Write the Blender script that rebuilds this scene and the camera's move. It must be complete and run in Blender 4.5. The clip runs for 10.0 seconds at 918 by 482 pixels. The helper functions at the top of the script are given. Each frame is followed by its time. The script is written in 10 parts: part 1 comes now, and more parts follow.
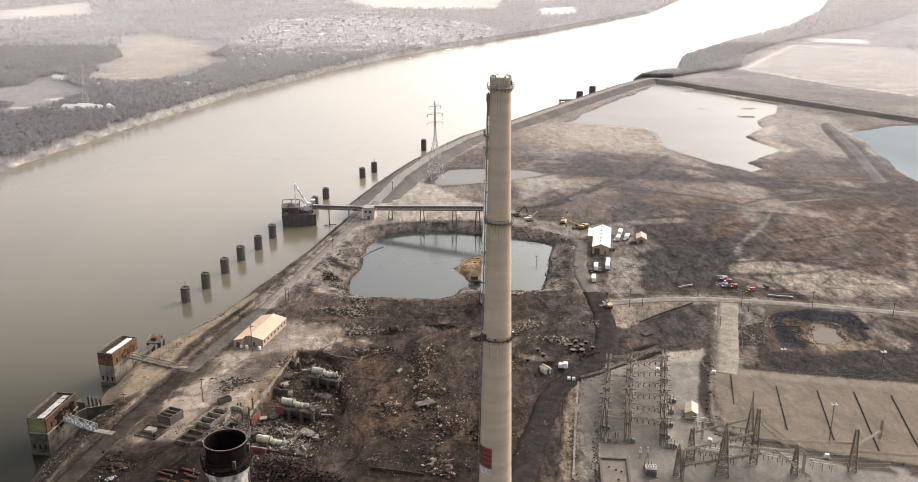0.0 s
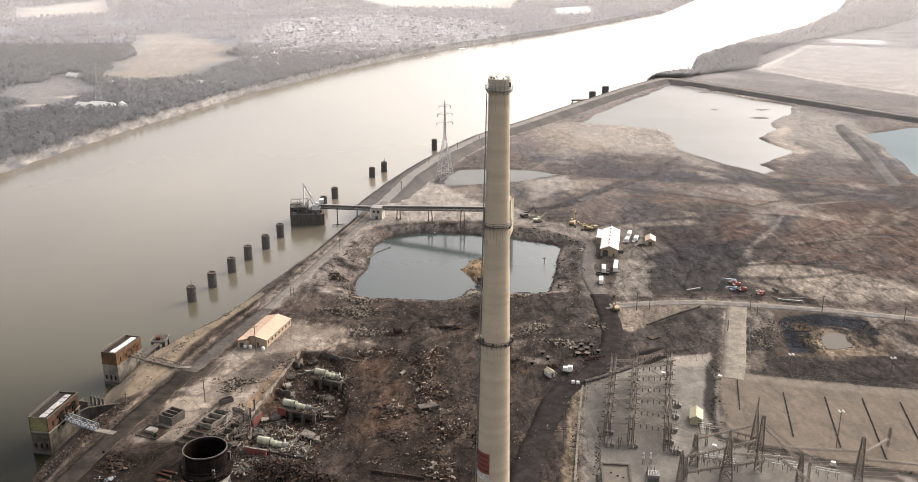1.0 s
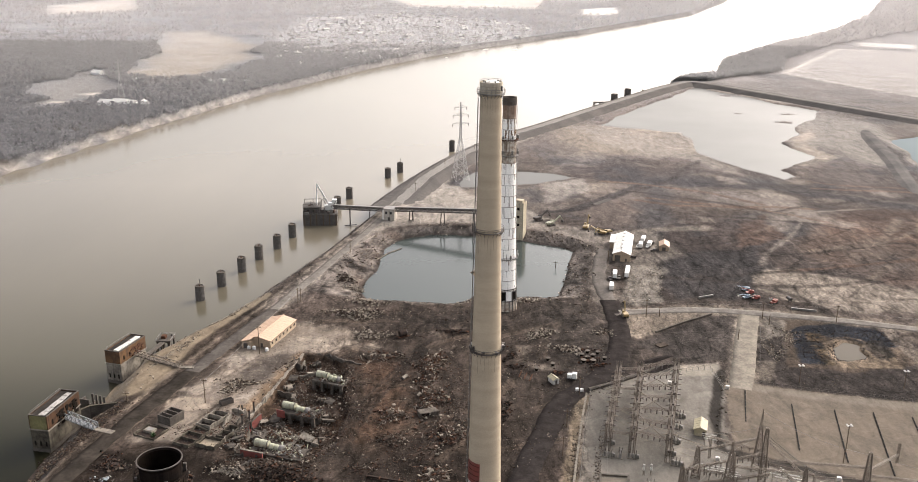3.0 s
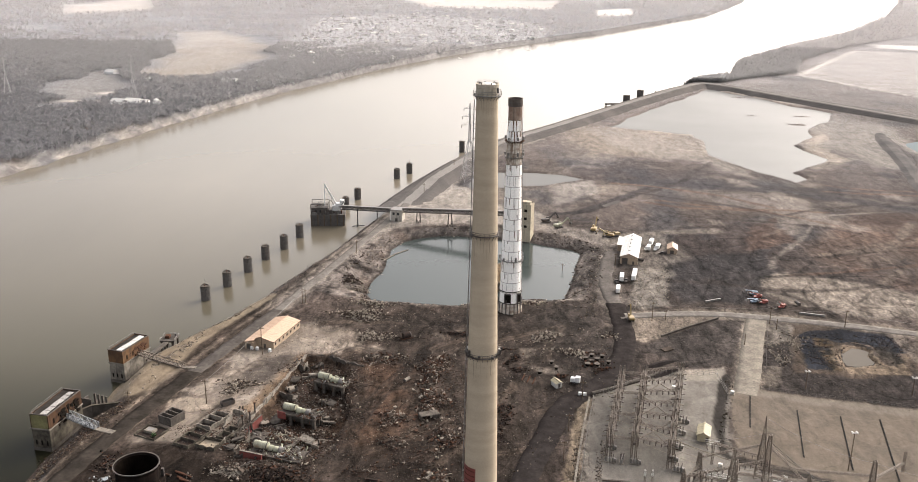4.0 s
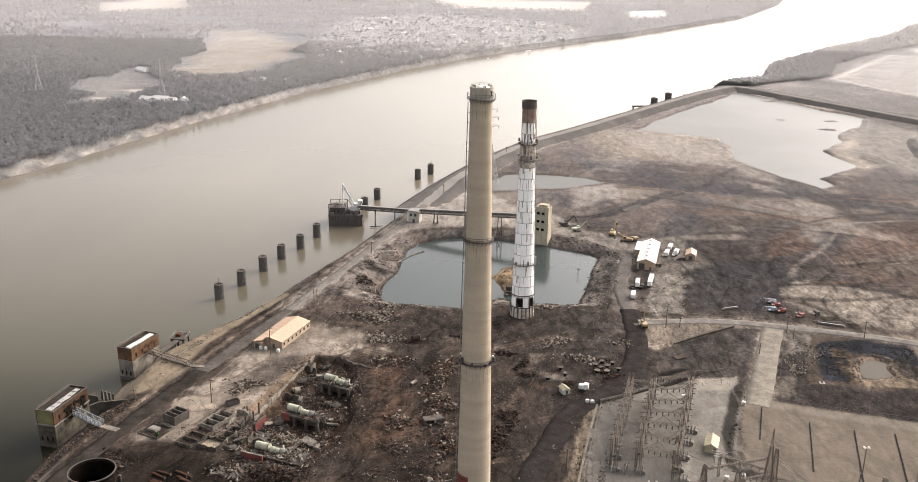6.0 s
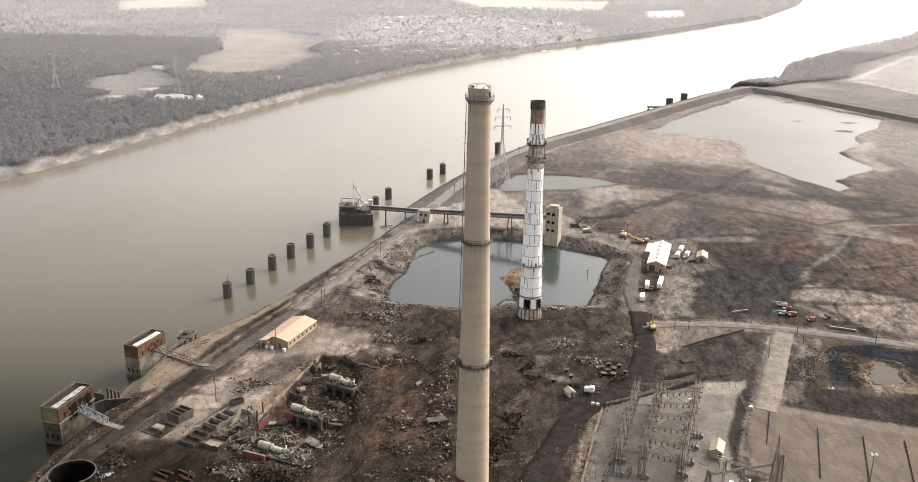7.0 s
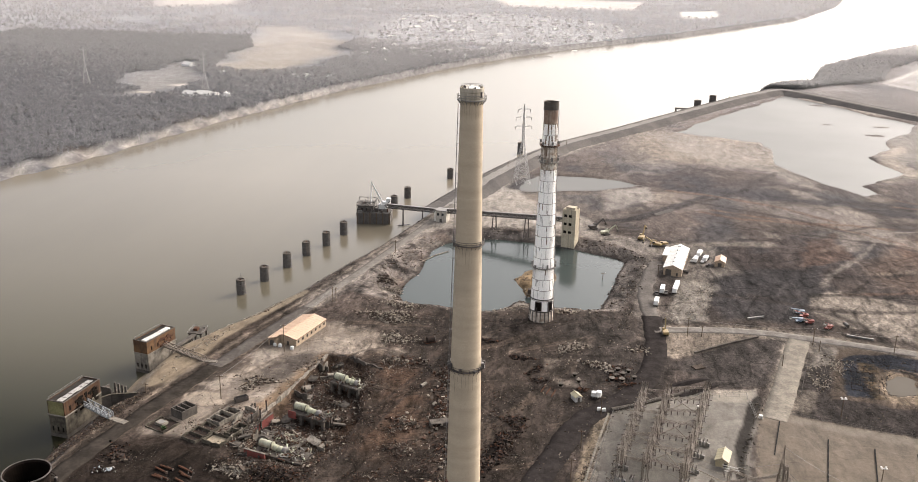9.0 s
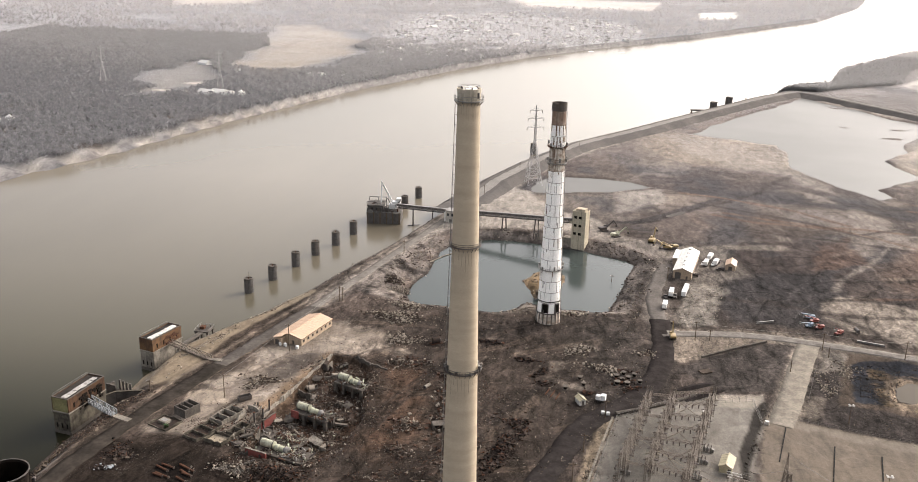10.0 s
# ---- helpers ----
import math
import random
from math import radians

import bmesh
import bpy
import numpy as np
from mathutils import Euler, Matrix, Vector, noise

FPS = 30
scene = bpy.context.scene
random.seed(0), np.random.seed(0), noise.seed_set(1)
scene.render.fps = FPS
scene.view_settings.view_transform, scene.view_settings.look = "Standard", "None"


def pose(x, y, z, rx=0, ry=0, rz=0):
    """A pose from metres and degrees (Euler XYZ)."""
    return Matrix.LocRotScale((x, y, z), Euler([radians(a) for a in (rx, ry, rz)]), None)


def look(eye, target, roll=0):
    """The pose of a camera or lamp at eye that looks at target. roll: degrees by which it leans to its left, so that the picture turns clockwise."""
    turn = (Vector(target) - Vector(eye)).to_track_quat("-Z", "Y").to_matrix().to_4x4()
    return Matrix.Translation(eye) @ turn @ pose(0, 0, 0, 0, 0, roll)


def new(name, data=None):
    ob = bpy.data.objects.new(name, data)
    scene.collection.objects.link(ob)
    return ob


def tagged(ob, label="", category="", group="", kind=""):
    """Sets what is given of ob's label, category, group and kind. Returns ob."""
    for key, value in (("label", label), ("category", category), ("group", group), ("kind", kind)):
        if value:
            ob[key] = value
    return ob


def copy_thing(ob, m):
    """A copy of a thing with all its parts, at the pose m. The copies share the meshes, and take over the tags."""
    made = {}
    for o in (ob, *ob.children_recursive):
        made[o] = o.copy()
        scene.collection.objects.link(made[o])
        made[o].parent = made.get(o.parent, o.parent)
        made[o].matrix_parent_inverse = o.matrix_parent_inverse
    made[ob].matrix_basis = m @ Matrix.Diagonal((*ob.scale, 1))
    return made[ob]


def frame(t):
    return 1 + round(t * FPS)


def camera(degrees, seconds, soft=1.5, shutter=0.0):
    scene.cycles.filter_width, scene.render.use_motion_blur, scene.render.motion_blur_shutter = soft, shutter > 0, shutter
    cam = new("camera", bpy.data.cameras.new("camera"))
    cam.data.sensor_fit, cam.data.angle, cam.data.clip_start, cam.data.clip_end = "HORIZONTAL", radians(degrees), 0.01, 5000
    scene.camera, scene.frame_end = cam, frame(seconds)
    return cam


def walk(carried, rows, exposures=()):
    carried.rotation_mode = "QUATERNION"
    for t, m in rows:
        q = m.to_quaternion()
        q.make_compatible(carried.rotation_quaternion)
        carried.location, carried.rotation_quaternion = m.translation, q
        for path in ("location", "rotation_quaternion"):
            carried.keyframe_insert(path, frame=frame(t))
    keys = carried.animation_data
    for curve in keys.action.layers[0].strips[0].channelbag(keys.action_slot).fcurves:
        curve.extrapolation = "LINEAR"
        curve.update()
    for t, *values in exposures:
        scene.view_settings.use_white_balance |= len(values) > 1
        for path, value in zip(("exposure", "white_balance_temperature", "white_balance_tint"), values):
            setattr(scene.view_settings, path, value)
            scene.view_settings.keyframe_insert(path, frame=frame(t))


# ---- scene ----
cam = camera(52.9, 10.0, soft=0.9)
PATH = [
    (0, (-21.496, -263.677, 204.693), (-21.431, -261.776, 204.073), -0.0),
    (0.5, (-18.917, -262.01, 204.825), (-18.868, -260.109, 204.204), 0.1),
    (1, (-16.299, -260.454, 204.951), (-16.266, -258.553, 204.329), 0.1),
    (1.5, (-13.675, -259.202, 204.978), (-13.658, -257.301, 204.357), 0.2),
    (2, (-11.035, -257.988, 205.012), (-11.032, -256.087, 204.391), 0.2),
    (2.5, (-8.407, -256.65, 205.089), (-8.417, -254.749, 204.467), 0.3),
    (4, (-0.391, -252.653, 205.089), (-0.446, -250.753, 204.468), 0.5),
    (4.5, (2.375, -251.312, 205.117), (2.302, -249.413, 204.495), 0.5),
    (5, (5.085, -250.15, 205.14), (4.995, -248.251, 204.518), 0.6),
    (5.5, (7.777, -248.981, 205.167), (7.671, -247.083, 204.546), 0.7),
    (7, (15.742, -245.299, 205.301), (15.581, -243.405, 204.678), 0.8),
    (7.5, (18.416, -244.075, 205.325), (18.237, -242.183, 204.701), 0.9),
    (8, (21.146, -242.824, 205.302), (20.949, -240.935, 204.676), 1.0),
    (8.5, (23.869, -241.659, 205.25), (23.656, -239.772, 204.624), 1.1),
    (9, (26.588, -240.545, 205.176), (26.359, -238.659, 204.55), 1.1),
    (9.5, (29.275, -239.216, 205.183), (29.029, -237.332, 204.557), 1.2),
    (10, (31.98, -237.834, 205.211), (31.714, -235.953, 204.584), 1.3),
]
walk(cam, [(t, look(eye, target, roll)) for t, eye, target, roll in PATH], exposures=[(0.0, 0.99, 6700, 13), (10.0, 0.99, 6700, 13)])

# ---- light: hazy overcast daylight, the veiled sun ahead and to the right over the river ----
SUN_AZ, SUN_EL = radians(44), radians(32)
world = bpy.data.worlds.new("overcast_sky")
scene.world = world
world.use_nodes = True
wn, wl = world.node_tree.nodes, world.node_tree.links
sky = wn.new("ShaderNodeTexSky")
sky.sky_type, sky.sun_disc = "NISHITA", False
sky.sun_elevation, sky.sun_rotation = SUN_EL, SUN_AZ
sky.altitude, sky.air_density, sky.dust_density, sky.ozone_density = 0.0, 1.0, 7.0, 1.0
grey = wn.new("ShaderNodeHueSaturation")
grey.inputs["Saturation"].default_value = 0.3
wl.new(sky.outputs["Color"], grey.inputs["Color"])
wl.new(grey.outputs["Color"], wn["Background"].inputs["Color"])
wn["Background"].inputs["Strength"].default_value = 0.228
sun = new("sun", bpy.data.lights.new("sun", "SUN"))
sun.data.energy, sun.data.angle, sun.data.color = 0.32, radians(60), (1.0, 0.95, 0.88)
sun.matrix_world = look((0, 0, 0), (-math.sin(SUN_AZ) * math.cos(SUN_EL), -math.cos(SUN_AZ) * math.cos(SUN_EL), -math.sin(SUN_EL)))


# ---- materials ----
def bare(name):
    m = bpy.data.materials.new(name)
    m.use_nodes = True
    nt = m.node_tree
    return m, nt, nt.nodes["Principled BSDF"]


def noise_node(nt, scale, detail=6.0, rough=0.6, coords="Object"):
    tc = nt.nodes.new("ShaderNodeTexCoord")
    n = nt.nodes.new("ShaderNodeTexNoise")
    n.inputs["Scale"].default_value, n.inputs["Detail"].default_value, n.inputs["Roughness"].default_value = scale, detail, rough
    nt.links.new(tc.outputs[coords], n.inputs["Vector"])
    return n


def ramp_node(nt, fac, stops):
    r = nt.nodes.new("ShaderNodeValToRGB")
    while len(r.color_ramp.elements) < len(stops):
        r.color_ramp.elements.new(0.5)
    for e, (p, c) in zip(r.color_ramp.elements, stops):
        e.position, e.color = p, (*c, 1) if len(c) == 3 else c
    nt.links.new(fac, r.inputs["Fac"])
    return r


def mix_node(nt, kind, fac, a, b):
    m = nt.nodes.new("ShaderNodeMix")
    m.data_type, m.blend_type = "RGBA", kind
    for sock, v in ((m.inputs[0], fac), (m.inputs[6], a), (m.inputs[7], b)):
        if isinstance(v, (int, float)):
            sock.default_value = v
        elif isinstance(v, tuple):
            sock.default_value = (*v, 1)
        else:
            nt.links.new(v, sock)
    return m.outputs[2]


def bump_node(nt, bsdf, height, strength, dist):
    b = nt.nodes.new("ShaderNodeBump")
    b.inputs["Strength"].default_value, b.inputs["Distance"].default_value = strength, dist
    nt.links.new(height, b.inputs["Height"])
    nt.links.new(b.outputs["Normal"], bsdf.inputs["Normal"])


def surface(name, colour, worn=None, big=0.15, small=2.0, amount=0.5, rough=0.85, metal=0.0, bump=0.3, depth=0.05, streak=None, lo=0.4, hi=0.65, vary=0.0):
    """A plain weathered surface: a base colour, wear of a second colour in patches, fine grain, relief; streak runs down upright faces."""
    m, nt, b = bare(name)
    worn = worn or tuple(c * 0.6 for c in colour)
    nb, ns = noise_node(nt, big), noise_node(nt, small, 8.0, 0.7)
    patch = ramp_node(nt, nb.outputs["Fac"], [(lo, (0, 0, 0)), (hi, (1, 1, 1))])
    fac = nt.nodes.new("ShaderNodeMath")
    fac.operation, fac.inputs[1].default_value = "MULTIPLY", amount
    nt.links.new(patch.outputs["Color"], fac.inputs[0])
    col = mix_node(nt, "MIX", fac.outputs[0], colour, worn)
    grain = ramp_node(nt, ns.outputs["Fac"], [(0.25, (0.62,) * 3), (0.75, (1.25,) * 3)])
    col = mix_node(nt, "MULTIPLY", 1.0, col, grain.outputs["Color"])
    if streak:
        tc, mp = nt.nodes.new("ShaderNodeTexCoord"), nt.nodes.new("ShaderNodeMapping")
        mp.inputs["Scale"].default_value = (0.9, 0.9, 0.05)
        sn = nt.nodes.new("ShaderNodeTexNoise")
        sn.inputs["Scale"].default_value, sn.inputs["Detail"].default_value = 1.1, 7.0
        nt.links.new(tc.outputs["Object"], mp.inputs["Vector"])
        nt.links.new(mp.outputs["Vector"], sn.inputs["Vector"])
        run = ramp_node(nt, sn.outputs["Fac"], [(0.5, (0, 0, 0)), (0.72, (0.8,) * 3)])
        col = mix_node(nt, "MIX", run.outputs["Color"], col, streak)
    if vary:
        oi = nt.nodes.new("ShaderNodeObjectInfo")
        rr = ramp_node(nt, oi.outputs["Random"], [(0.0, (1 - vary,) * 3), (1.0, (1 + vary,) * 3)])
        col = mix_node(nt, "MULTIPLY", 1.0, col, rr.outputs["Color"])
    nt.links.new(col, b.inputs["Base Color"])
    b.inputs["Roughness"].default_value, b.inputs["Metallic"].default_value = rough, metal
    if rough > 0.75:
        b.inputs["Specular IOR Level"].default_value = 0.03
        b.inputs["IOR"].default_value = 1.12
    bump_node(nt, b, ns.outputs["Fac"], bump, depth)
    return m


def soil_material():
    """Ground: the soil colours of the mesh, broken up by stains, tracks and grit; alpha sets a low-angle sheen that
    stands in for haze.
    """
    m, nt, b = bare("soil")
    at = nt.nodes.new("ShaderNodeAttribute")
    at.attribute_name = "soil"
    n1, n2, n3 = noise_node(nt, 0.018, 8, 0.62), noise_node(nt, 0.13, 10, 0.7), noise_node(nt, 1.9, 5, 0.7)
    for n in (n1, n2):
        drawn = nt.nodes.new("ShaderNodeMapping")
        drawn.inputs["Rotation"].default_value, drawn.inputs["Scale"].default_value = (0, 0, radians(-12)), (1.25, 0.5, 1)
        nt.links.new(n.inputs["Vector"].links[0].from_socket, drawn.inputs["Vector"])
        nt.links.new(drawn.outputs["Vector"], n.inputs["Vector"])
    g1 = ramp_node(nt, n1.outputs["Fac"], [(0.3, (0.6, 0.6, 0.61)), (0.7, (1.35, 1.34, 1.34))])
    g2 = ramp_node(nt, n2.outputs["Fac"], [(0.36, (0.36, 0.36, 0.36)), (0.66, (1.55, 1.52, 1.5))])
    g3 = ramp_node(nt, n3.outputs["Fac"], [(0.36, (0.68,) * 3), (0.66, (1.32,) * 3)])
    col = at.outputs["Color"]
    even = nt.nodes.new("ShaderNodeAttribute")
    even.attribute_name = "unrest"
    n5 = noise_node(nt, 0.6, 9, 0.78)
    g5 = ramp_node(nt, n5.outputs["Fac"], [(0.36, (0.62, 0.61, 0.6)), (0.5, (0.97, 0.97, 0.97)), (0.64, (1.42, 1.4, 1.38))])
    for g in (g1, g2, g3, g5):
        col = mix_node(nt, "MULTIPLY", even.outputs["Fac"], col, g.outputs["Color"])
    # smeared ruts and drifts, their run bent by slow swirls
    geo, swirl, bent = nt.nodes.new("ShaderNodeTexCoord"), noise_node(nt, 0.011, 3, 0.5), nt.nodes.new("ShaderNodeVectorMath")
    bent.operation = "MULTIPLY_ADD"
    bent.inputs[1].default_value = (60, 60, 0)
    nt.links.new(swirl.outputs["Color"], bent.inputs[0])
    nt.links.new(geo.outputs["Object"], bent.inputs[2])
    along = nt.nodes.new("ShaderNodeMapping")
    along.inputs["Rotation"].default_value, along.inputs["Scale"].default_value = (0, 0, radians(-14)), (0.4, 0.06, 0.1)
    ruts = nt.nodes.new("ShaderNodeTexNoise")
    ruts.inputs["Scale"].default_value, ruts.inputs["Detail"].default_value, ruts.inputs["Roughness"].default_value = 1.0, 7.0, 0.65
    nt.links.new(bent.outputs[0], along.inputs["Vector"])
    nt.links.new(along.outputs["Vector"], ruts.inputs["Vector"])
    g4 = ramp_node(nt, ruts.outputs["Fac"], [(0.36, (0.78, 0.77, 0.77)), (0.5, (1.0, 1.0, 1.0)), (0.66, (1.22, 1.2, 1.18))])
    col = mix_node(nt, "MULTIPLY", even.outputs["Fac"], col, g4.outputs["Color"])
    # winding wheel tracks, pressed dark or dusted pale
    for size, seed, mid, tone in ((0.02, 11.0, 0.47, 0.62), (0.034, 23.0, 0.53, 1.4), (0.045, 41.0, 0.5, 0.66)):
        place, wind = nt.nodes.new("ShaderNodeMapping"), nt.nodes.new("ShaderNodeTexNoise")
        place.inputs["Location"].default_value = (seed * 9, seed * 5, seed)
        wind.inputs["Scale"].default_value, wind.inputs["Detail"].default_value = size, 1.2
        nt.links.new(geo.outputs["Object"], place.inputs["Vector"])
        nt.links.new(place.outputs["Vector"], wind.inputs["Vector"])
        line = ramp_node(nt, wind.outputs["Fac"], [(mid - 0.012, (1, 1, 1)), (mid - 0.005, (tone,) * 3), (mid + 0.005, (tone,) * 3), (mid + 0.012, (1, 1, 1))])
        col = mix_node(nt, "MULTIPLY", even.outputs["Fac"], col, line.outputs["Color"])
    # stones and scraps too small to build, in drifts
    for scale, seed_off, size, tone in ((0.9, 0.0, 0.17, (0.15, 0.135, 0.117)), (1.1, 7.0, 0.26, (0.02, 0.018, 0.017)), (1.7, 3.0, 0.2, (0.11, 0.094, 0.08))):
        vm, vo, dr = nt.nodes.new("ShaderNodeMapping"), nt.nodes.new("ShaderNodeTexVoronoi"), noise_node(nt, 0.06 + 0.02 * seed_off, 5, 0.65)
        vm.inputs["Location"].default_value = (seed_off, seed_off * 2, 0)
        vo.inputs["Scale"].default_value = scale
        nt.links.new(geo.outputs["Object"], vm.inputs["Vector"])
        nt.links.new(vm.outputs["Vector"], vo.inputs["Vector"])
        spot = ramp_node(nt, vo.outputs["Distance"], [(size * 0.7, (1, 1, 1)), (size, (0, 0, 0))])
        drift = ramp_node(nt, dr.outputs["Fac"], [(0.5, (0, 0, 0)), (0.64, (0.8, 0.8, 0.8))])
        both = nt.nodes.new("ShaderNodeMath")
        both.operation = "MULTIPLY"
        nt.links.new(spot.outputs["Color"], both.inputs[0])
        nt.links.new(drift.outputs["Color"], both.inputs[1])
        less = nt.nodes.new("ShaderNodeMath")
        less.operation = "MULTIPLY"
        nt.links.new(both.outputs[0], less.inputs[0])
        nt.links.new(even.outputs["Fac"], less.inputs[1])
        col = mix_node(nt, "MIX", less.outputs[0], col, tone)
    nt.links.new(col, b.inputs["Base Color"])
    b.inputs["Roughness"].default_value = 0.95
    b.inputs["Specular IOR Level"].default_value = 0.02
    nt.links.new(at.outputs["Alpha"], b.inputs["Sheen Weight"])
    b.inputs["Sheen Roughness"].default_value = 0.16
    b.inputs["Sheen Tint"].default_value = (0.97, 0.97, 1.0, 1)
    bump_node(nt, b, n3.outputs["Fac"], 0.6, 0.35)
    return m


def water_material(name, colour, rough, scale, strength, stretch=(1, 1, 1), gloss=0.5):
    m, nt, b = bare(name)
    tc, mp = nt.nodes.new("ShaderNodeTexCoord"), nt.nodes.new("ShaderNodeMapping")
    mp.inputs["Scale"].default_value = stretch
    mp.inputs["Rotation"].default_value = (0, 0, radians(-25))
    n1, n2 = nt.nodes.new("ShaderNodeTexNoise"), nt.nodes.new("ShaderNodeTexNoise")
    n1.inputs["Scale"].default_value, n1.inputs["Detail"].default_value = scale, 7.0
    n2.inputs["Scale"].default_value, n2.inputs["Detail"].default_value = 0.004, 5.0
    nt.links.new(tc.outputs["Object"], mp.inputs["Vector"])
    nt.links.new(mp.outputs["Vector"], n1.inputs["Vector"])
    nt.links.new(mp.outputs["Vector"], n2.inputs["Vector"])
    tint = ramp_node(nt, n2.outputs["Fac"], [(0.3, tuple(c * 0.85 for c in colour)), (0.7, tuple(c * 1.15 for c in colour))])
    nt.links.new(tint.outputs["Color"], b.inputs["Base Color"])
    b.inputs["Roughness"].default_value, b.inputs["IOR"].default_value = rough, 1.33
    b.inputs["Specular IOR Level"].default_value = gloss
    bump_node(nt, b, n1.outputs["Fac"], strength, 0.4)
    return m


SOIL = soil_material()
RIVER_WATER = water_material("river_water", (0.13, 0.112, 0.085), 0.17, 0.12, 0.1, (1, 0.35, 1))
# dark olive water along the intakes, paler beyond: haze and vignetting put into colour and gloss
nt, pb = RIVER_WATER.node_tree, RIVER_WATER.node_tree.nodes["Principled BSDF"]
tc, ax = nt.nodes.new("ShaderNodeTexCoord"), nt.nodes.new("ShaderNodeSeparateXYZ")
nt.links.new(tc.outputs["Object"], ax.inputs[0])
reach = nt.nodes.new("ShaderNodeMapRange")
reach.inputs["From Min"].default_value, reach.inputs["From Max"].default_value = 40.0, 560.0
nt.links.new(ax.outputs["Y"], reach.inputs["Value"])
haze_fade = ramp_node(nt, reach.outputs[0], [(0.0, (0.04, 0.046, 0.034)), (0.13, (0.1, 0.112, 0.085)), (0.3, (0.4, 0.418, 0.375)), (0.5, (0.62, 0.63, 0.6)), (1.0, (1.0, 0.99, 0.97))])
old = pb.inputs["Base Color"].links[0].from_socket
nt.links.new(mix_node(nt, "MULTIPLY", 1.0, old, haze_fade.outputs["Color"]), pb.inputs["Base Color"])
# gloss weakened near and raised with distance to carry the same fade
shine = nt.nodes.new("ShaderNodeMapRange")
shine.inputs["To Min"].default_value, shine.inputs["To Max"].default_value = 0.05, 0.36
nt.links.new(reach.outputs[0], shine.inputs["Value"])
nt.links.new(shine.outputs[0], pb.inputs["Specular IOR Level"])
POND_WATER = water_material("pond_water", (0.034, 0.042, 0.039), 0.12, 0.2, 0.12, (1.0, 0.4, 1), gloss=0.23)
TEAL_WATER = water_material("teal_ash_water", (0.16, 0.185, 0.19), 0.5, 0.2, 0.06, gloss=0.02)
TEAL_WATER.node_tree.nodes["Principled BSDF"].inputs["IOR"].default_value = 1.05
PALE_WATER = water_material("ash_pond_water", (0.125, 0.122, 0.115), 0.22, 0.2, 0.06, gloss=0.05)
PALE_WATER.node_tree.nodes["Principled BSDF"].inputs["IOR"].default_value = 1.17
CHIMNEY = surface("chimney_concrete", (0.43, 0.356, 0.262), (0.36, 0.305, 0.232), 0.07, 6.0, 0.55, bump=0.12)
nt, pb = CHIMNEY.node_tree, CHIMNEY.node_tree.nodes["Principled BSDF"]
tc, mp, lift = nt.nodes.new("ShaderNodeTexCoord"), nt.nodes.new("ShaderNodeMapping"), nt.nodes.new("ShaderNodeTexNoise")
mp.inputs["Scale"].default_value = (0.05, 0.05, 0.42)
lift.inputs["Scale"].default_value, lift.inputs["Detail"].default_value = 1.0, 6.0
nt.links.new(tc.outputs["Object"], mp.inputs["Vector"])
nt.links.new(mp.outputs["Vector"], lift.inputs["Vector"])
pours = ramp_node(nt, lift.outputs["Fac"], [(0.34, (0.9, 0.9, 0.9)), (0.64, (1.05, 1.05, 1.05))])
old = pb.inputs["Base Color"].links[0].from_socket
nt.links.new(mix_node(nt, "MULTIPLY", 1.0, old, pours.outputs["Color"]), pb.inputs["Base Color"])
CONCRETE = surface("weathered_concrete", (0.23, 0.205, 0.17), (0.085, 0.075, 0.064), 0.22, 1.5, 0.8, streak=(0.05, 0.044, 0.039))
CELL_STEEL = surface("weathered_sheet_piling", (0.11, 0.103, 0.096), (0.065, 0.058, 0.053), 0.4, 2.0, 0.6, rough=0.85, streak=(0.12, 0.1, 0.085))
CAISSON = surface("river_stained_concrete", (0.1, 0.088, 0.069), (0.03, 0.026, 0.021), 0.25, 1.4, 0.85, streak=(0.035, 0.03, 0.026))
DARK_CONC = surface("sooty_concrete", (0.1, 0.088, 0.076), (0.045, 0.04, 0.036), 0.25, 1.6, 0.7)
WHITE_STEEL = surface("white_painted_steel", (0.78, 0.76, 0.7), (0.5, 0.46, 0.38), 0.25, 1.5, 0.5, rough=0.6, bump=0.15, streak=(0.12, 0.08, 0.055))
GREY_STEEL = surface("galvanised_steel", (0.2, 0.19, 0.175), (0.1, 0.085, 0.07), 0.6, 3.0, 0.6, rough=0.6, metal=0.3, bump=0.1)
DARK_STEEL = surface("dark_steel", (0.055, 0.05, 0.047), (0.09, 0.06, 0.042), 0.5, 3.0, 0.5, rough=0.7, metal=0.2, bump=0.15)
LATTICE = surface("lattice_steel", (0.15, 0.122, 0.096), (0.1, 0.076, 0.057), 0.5, 3.0, 0.6, rough=0.7, metal=0.2, bump=0.1)
RUST = surface("rusty_steel", (0.085, 0.044, 0.029), (0.038, 0.027, 0.022), 0.6, 3.0, 0.6, rough=0.85, bump=0.3)
# black for sooty things, and for panels painted as the shade inside openings
SOOT_AND_SHADE = surface("soot", (0.01, 0.009, 0.008), (0.02, 0.015, 0.011), 0.5, 2.0, 0.5, rough=0.9)
SOOT_AND_SHADE.node_tree.nodes["Principled BSDF"].inputs["IOR"].default_value = 1.0
RED_PAINT = surface("faded_red_paint", (0.165, 0.034, 0.026), (0.085, 0.034, 0.027), 0.5, 2.0, 0.5, rough=0.7)
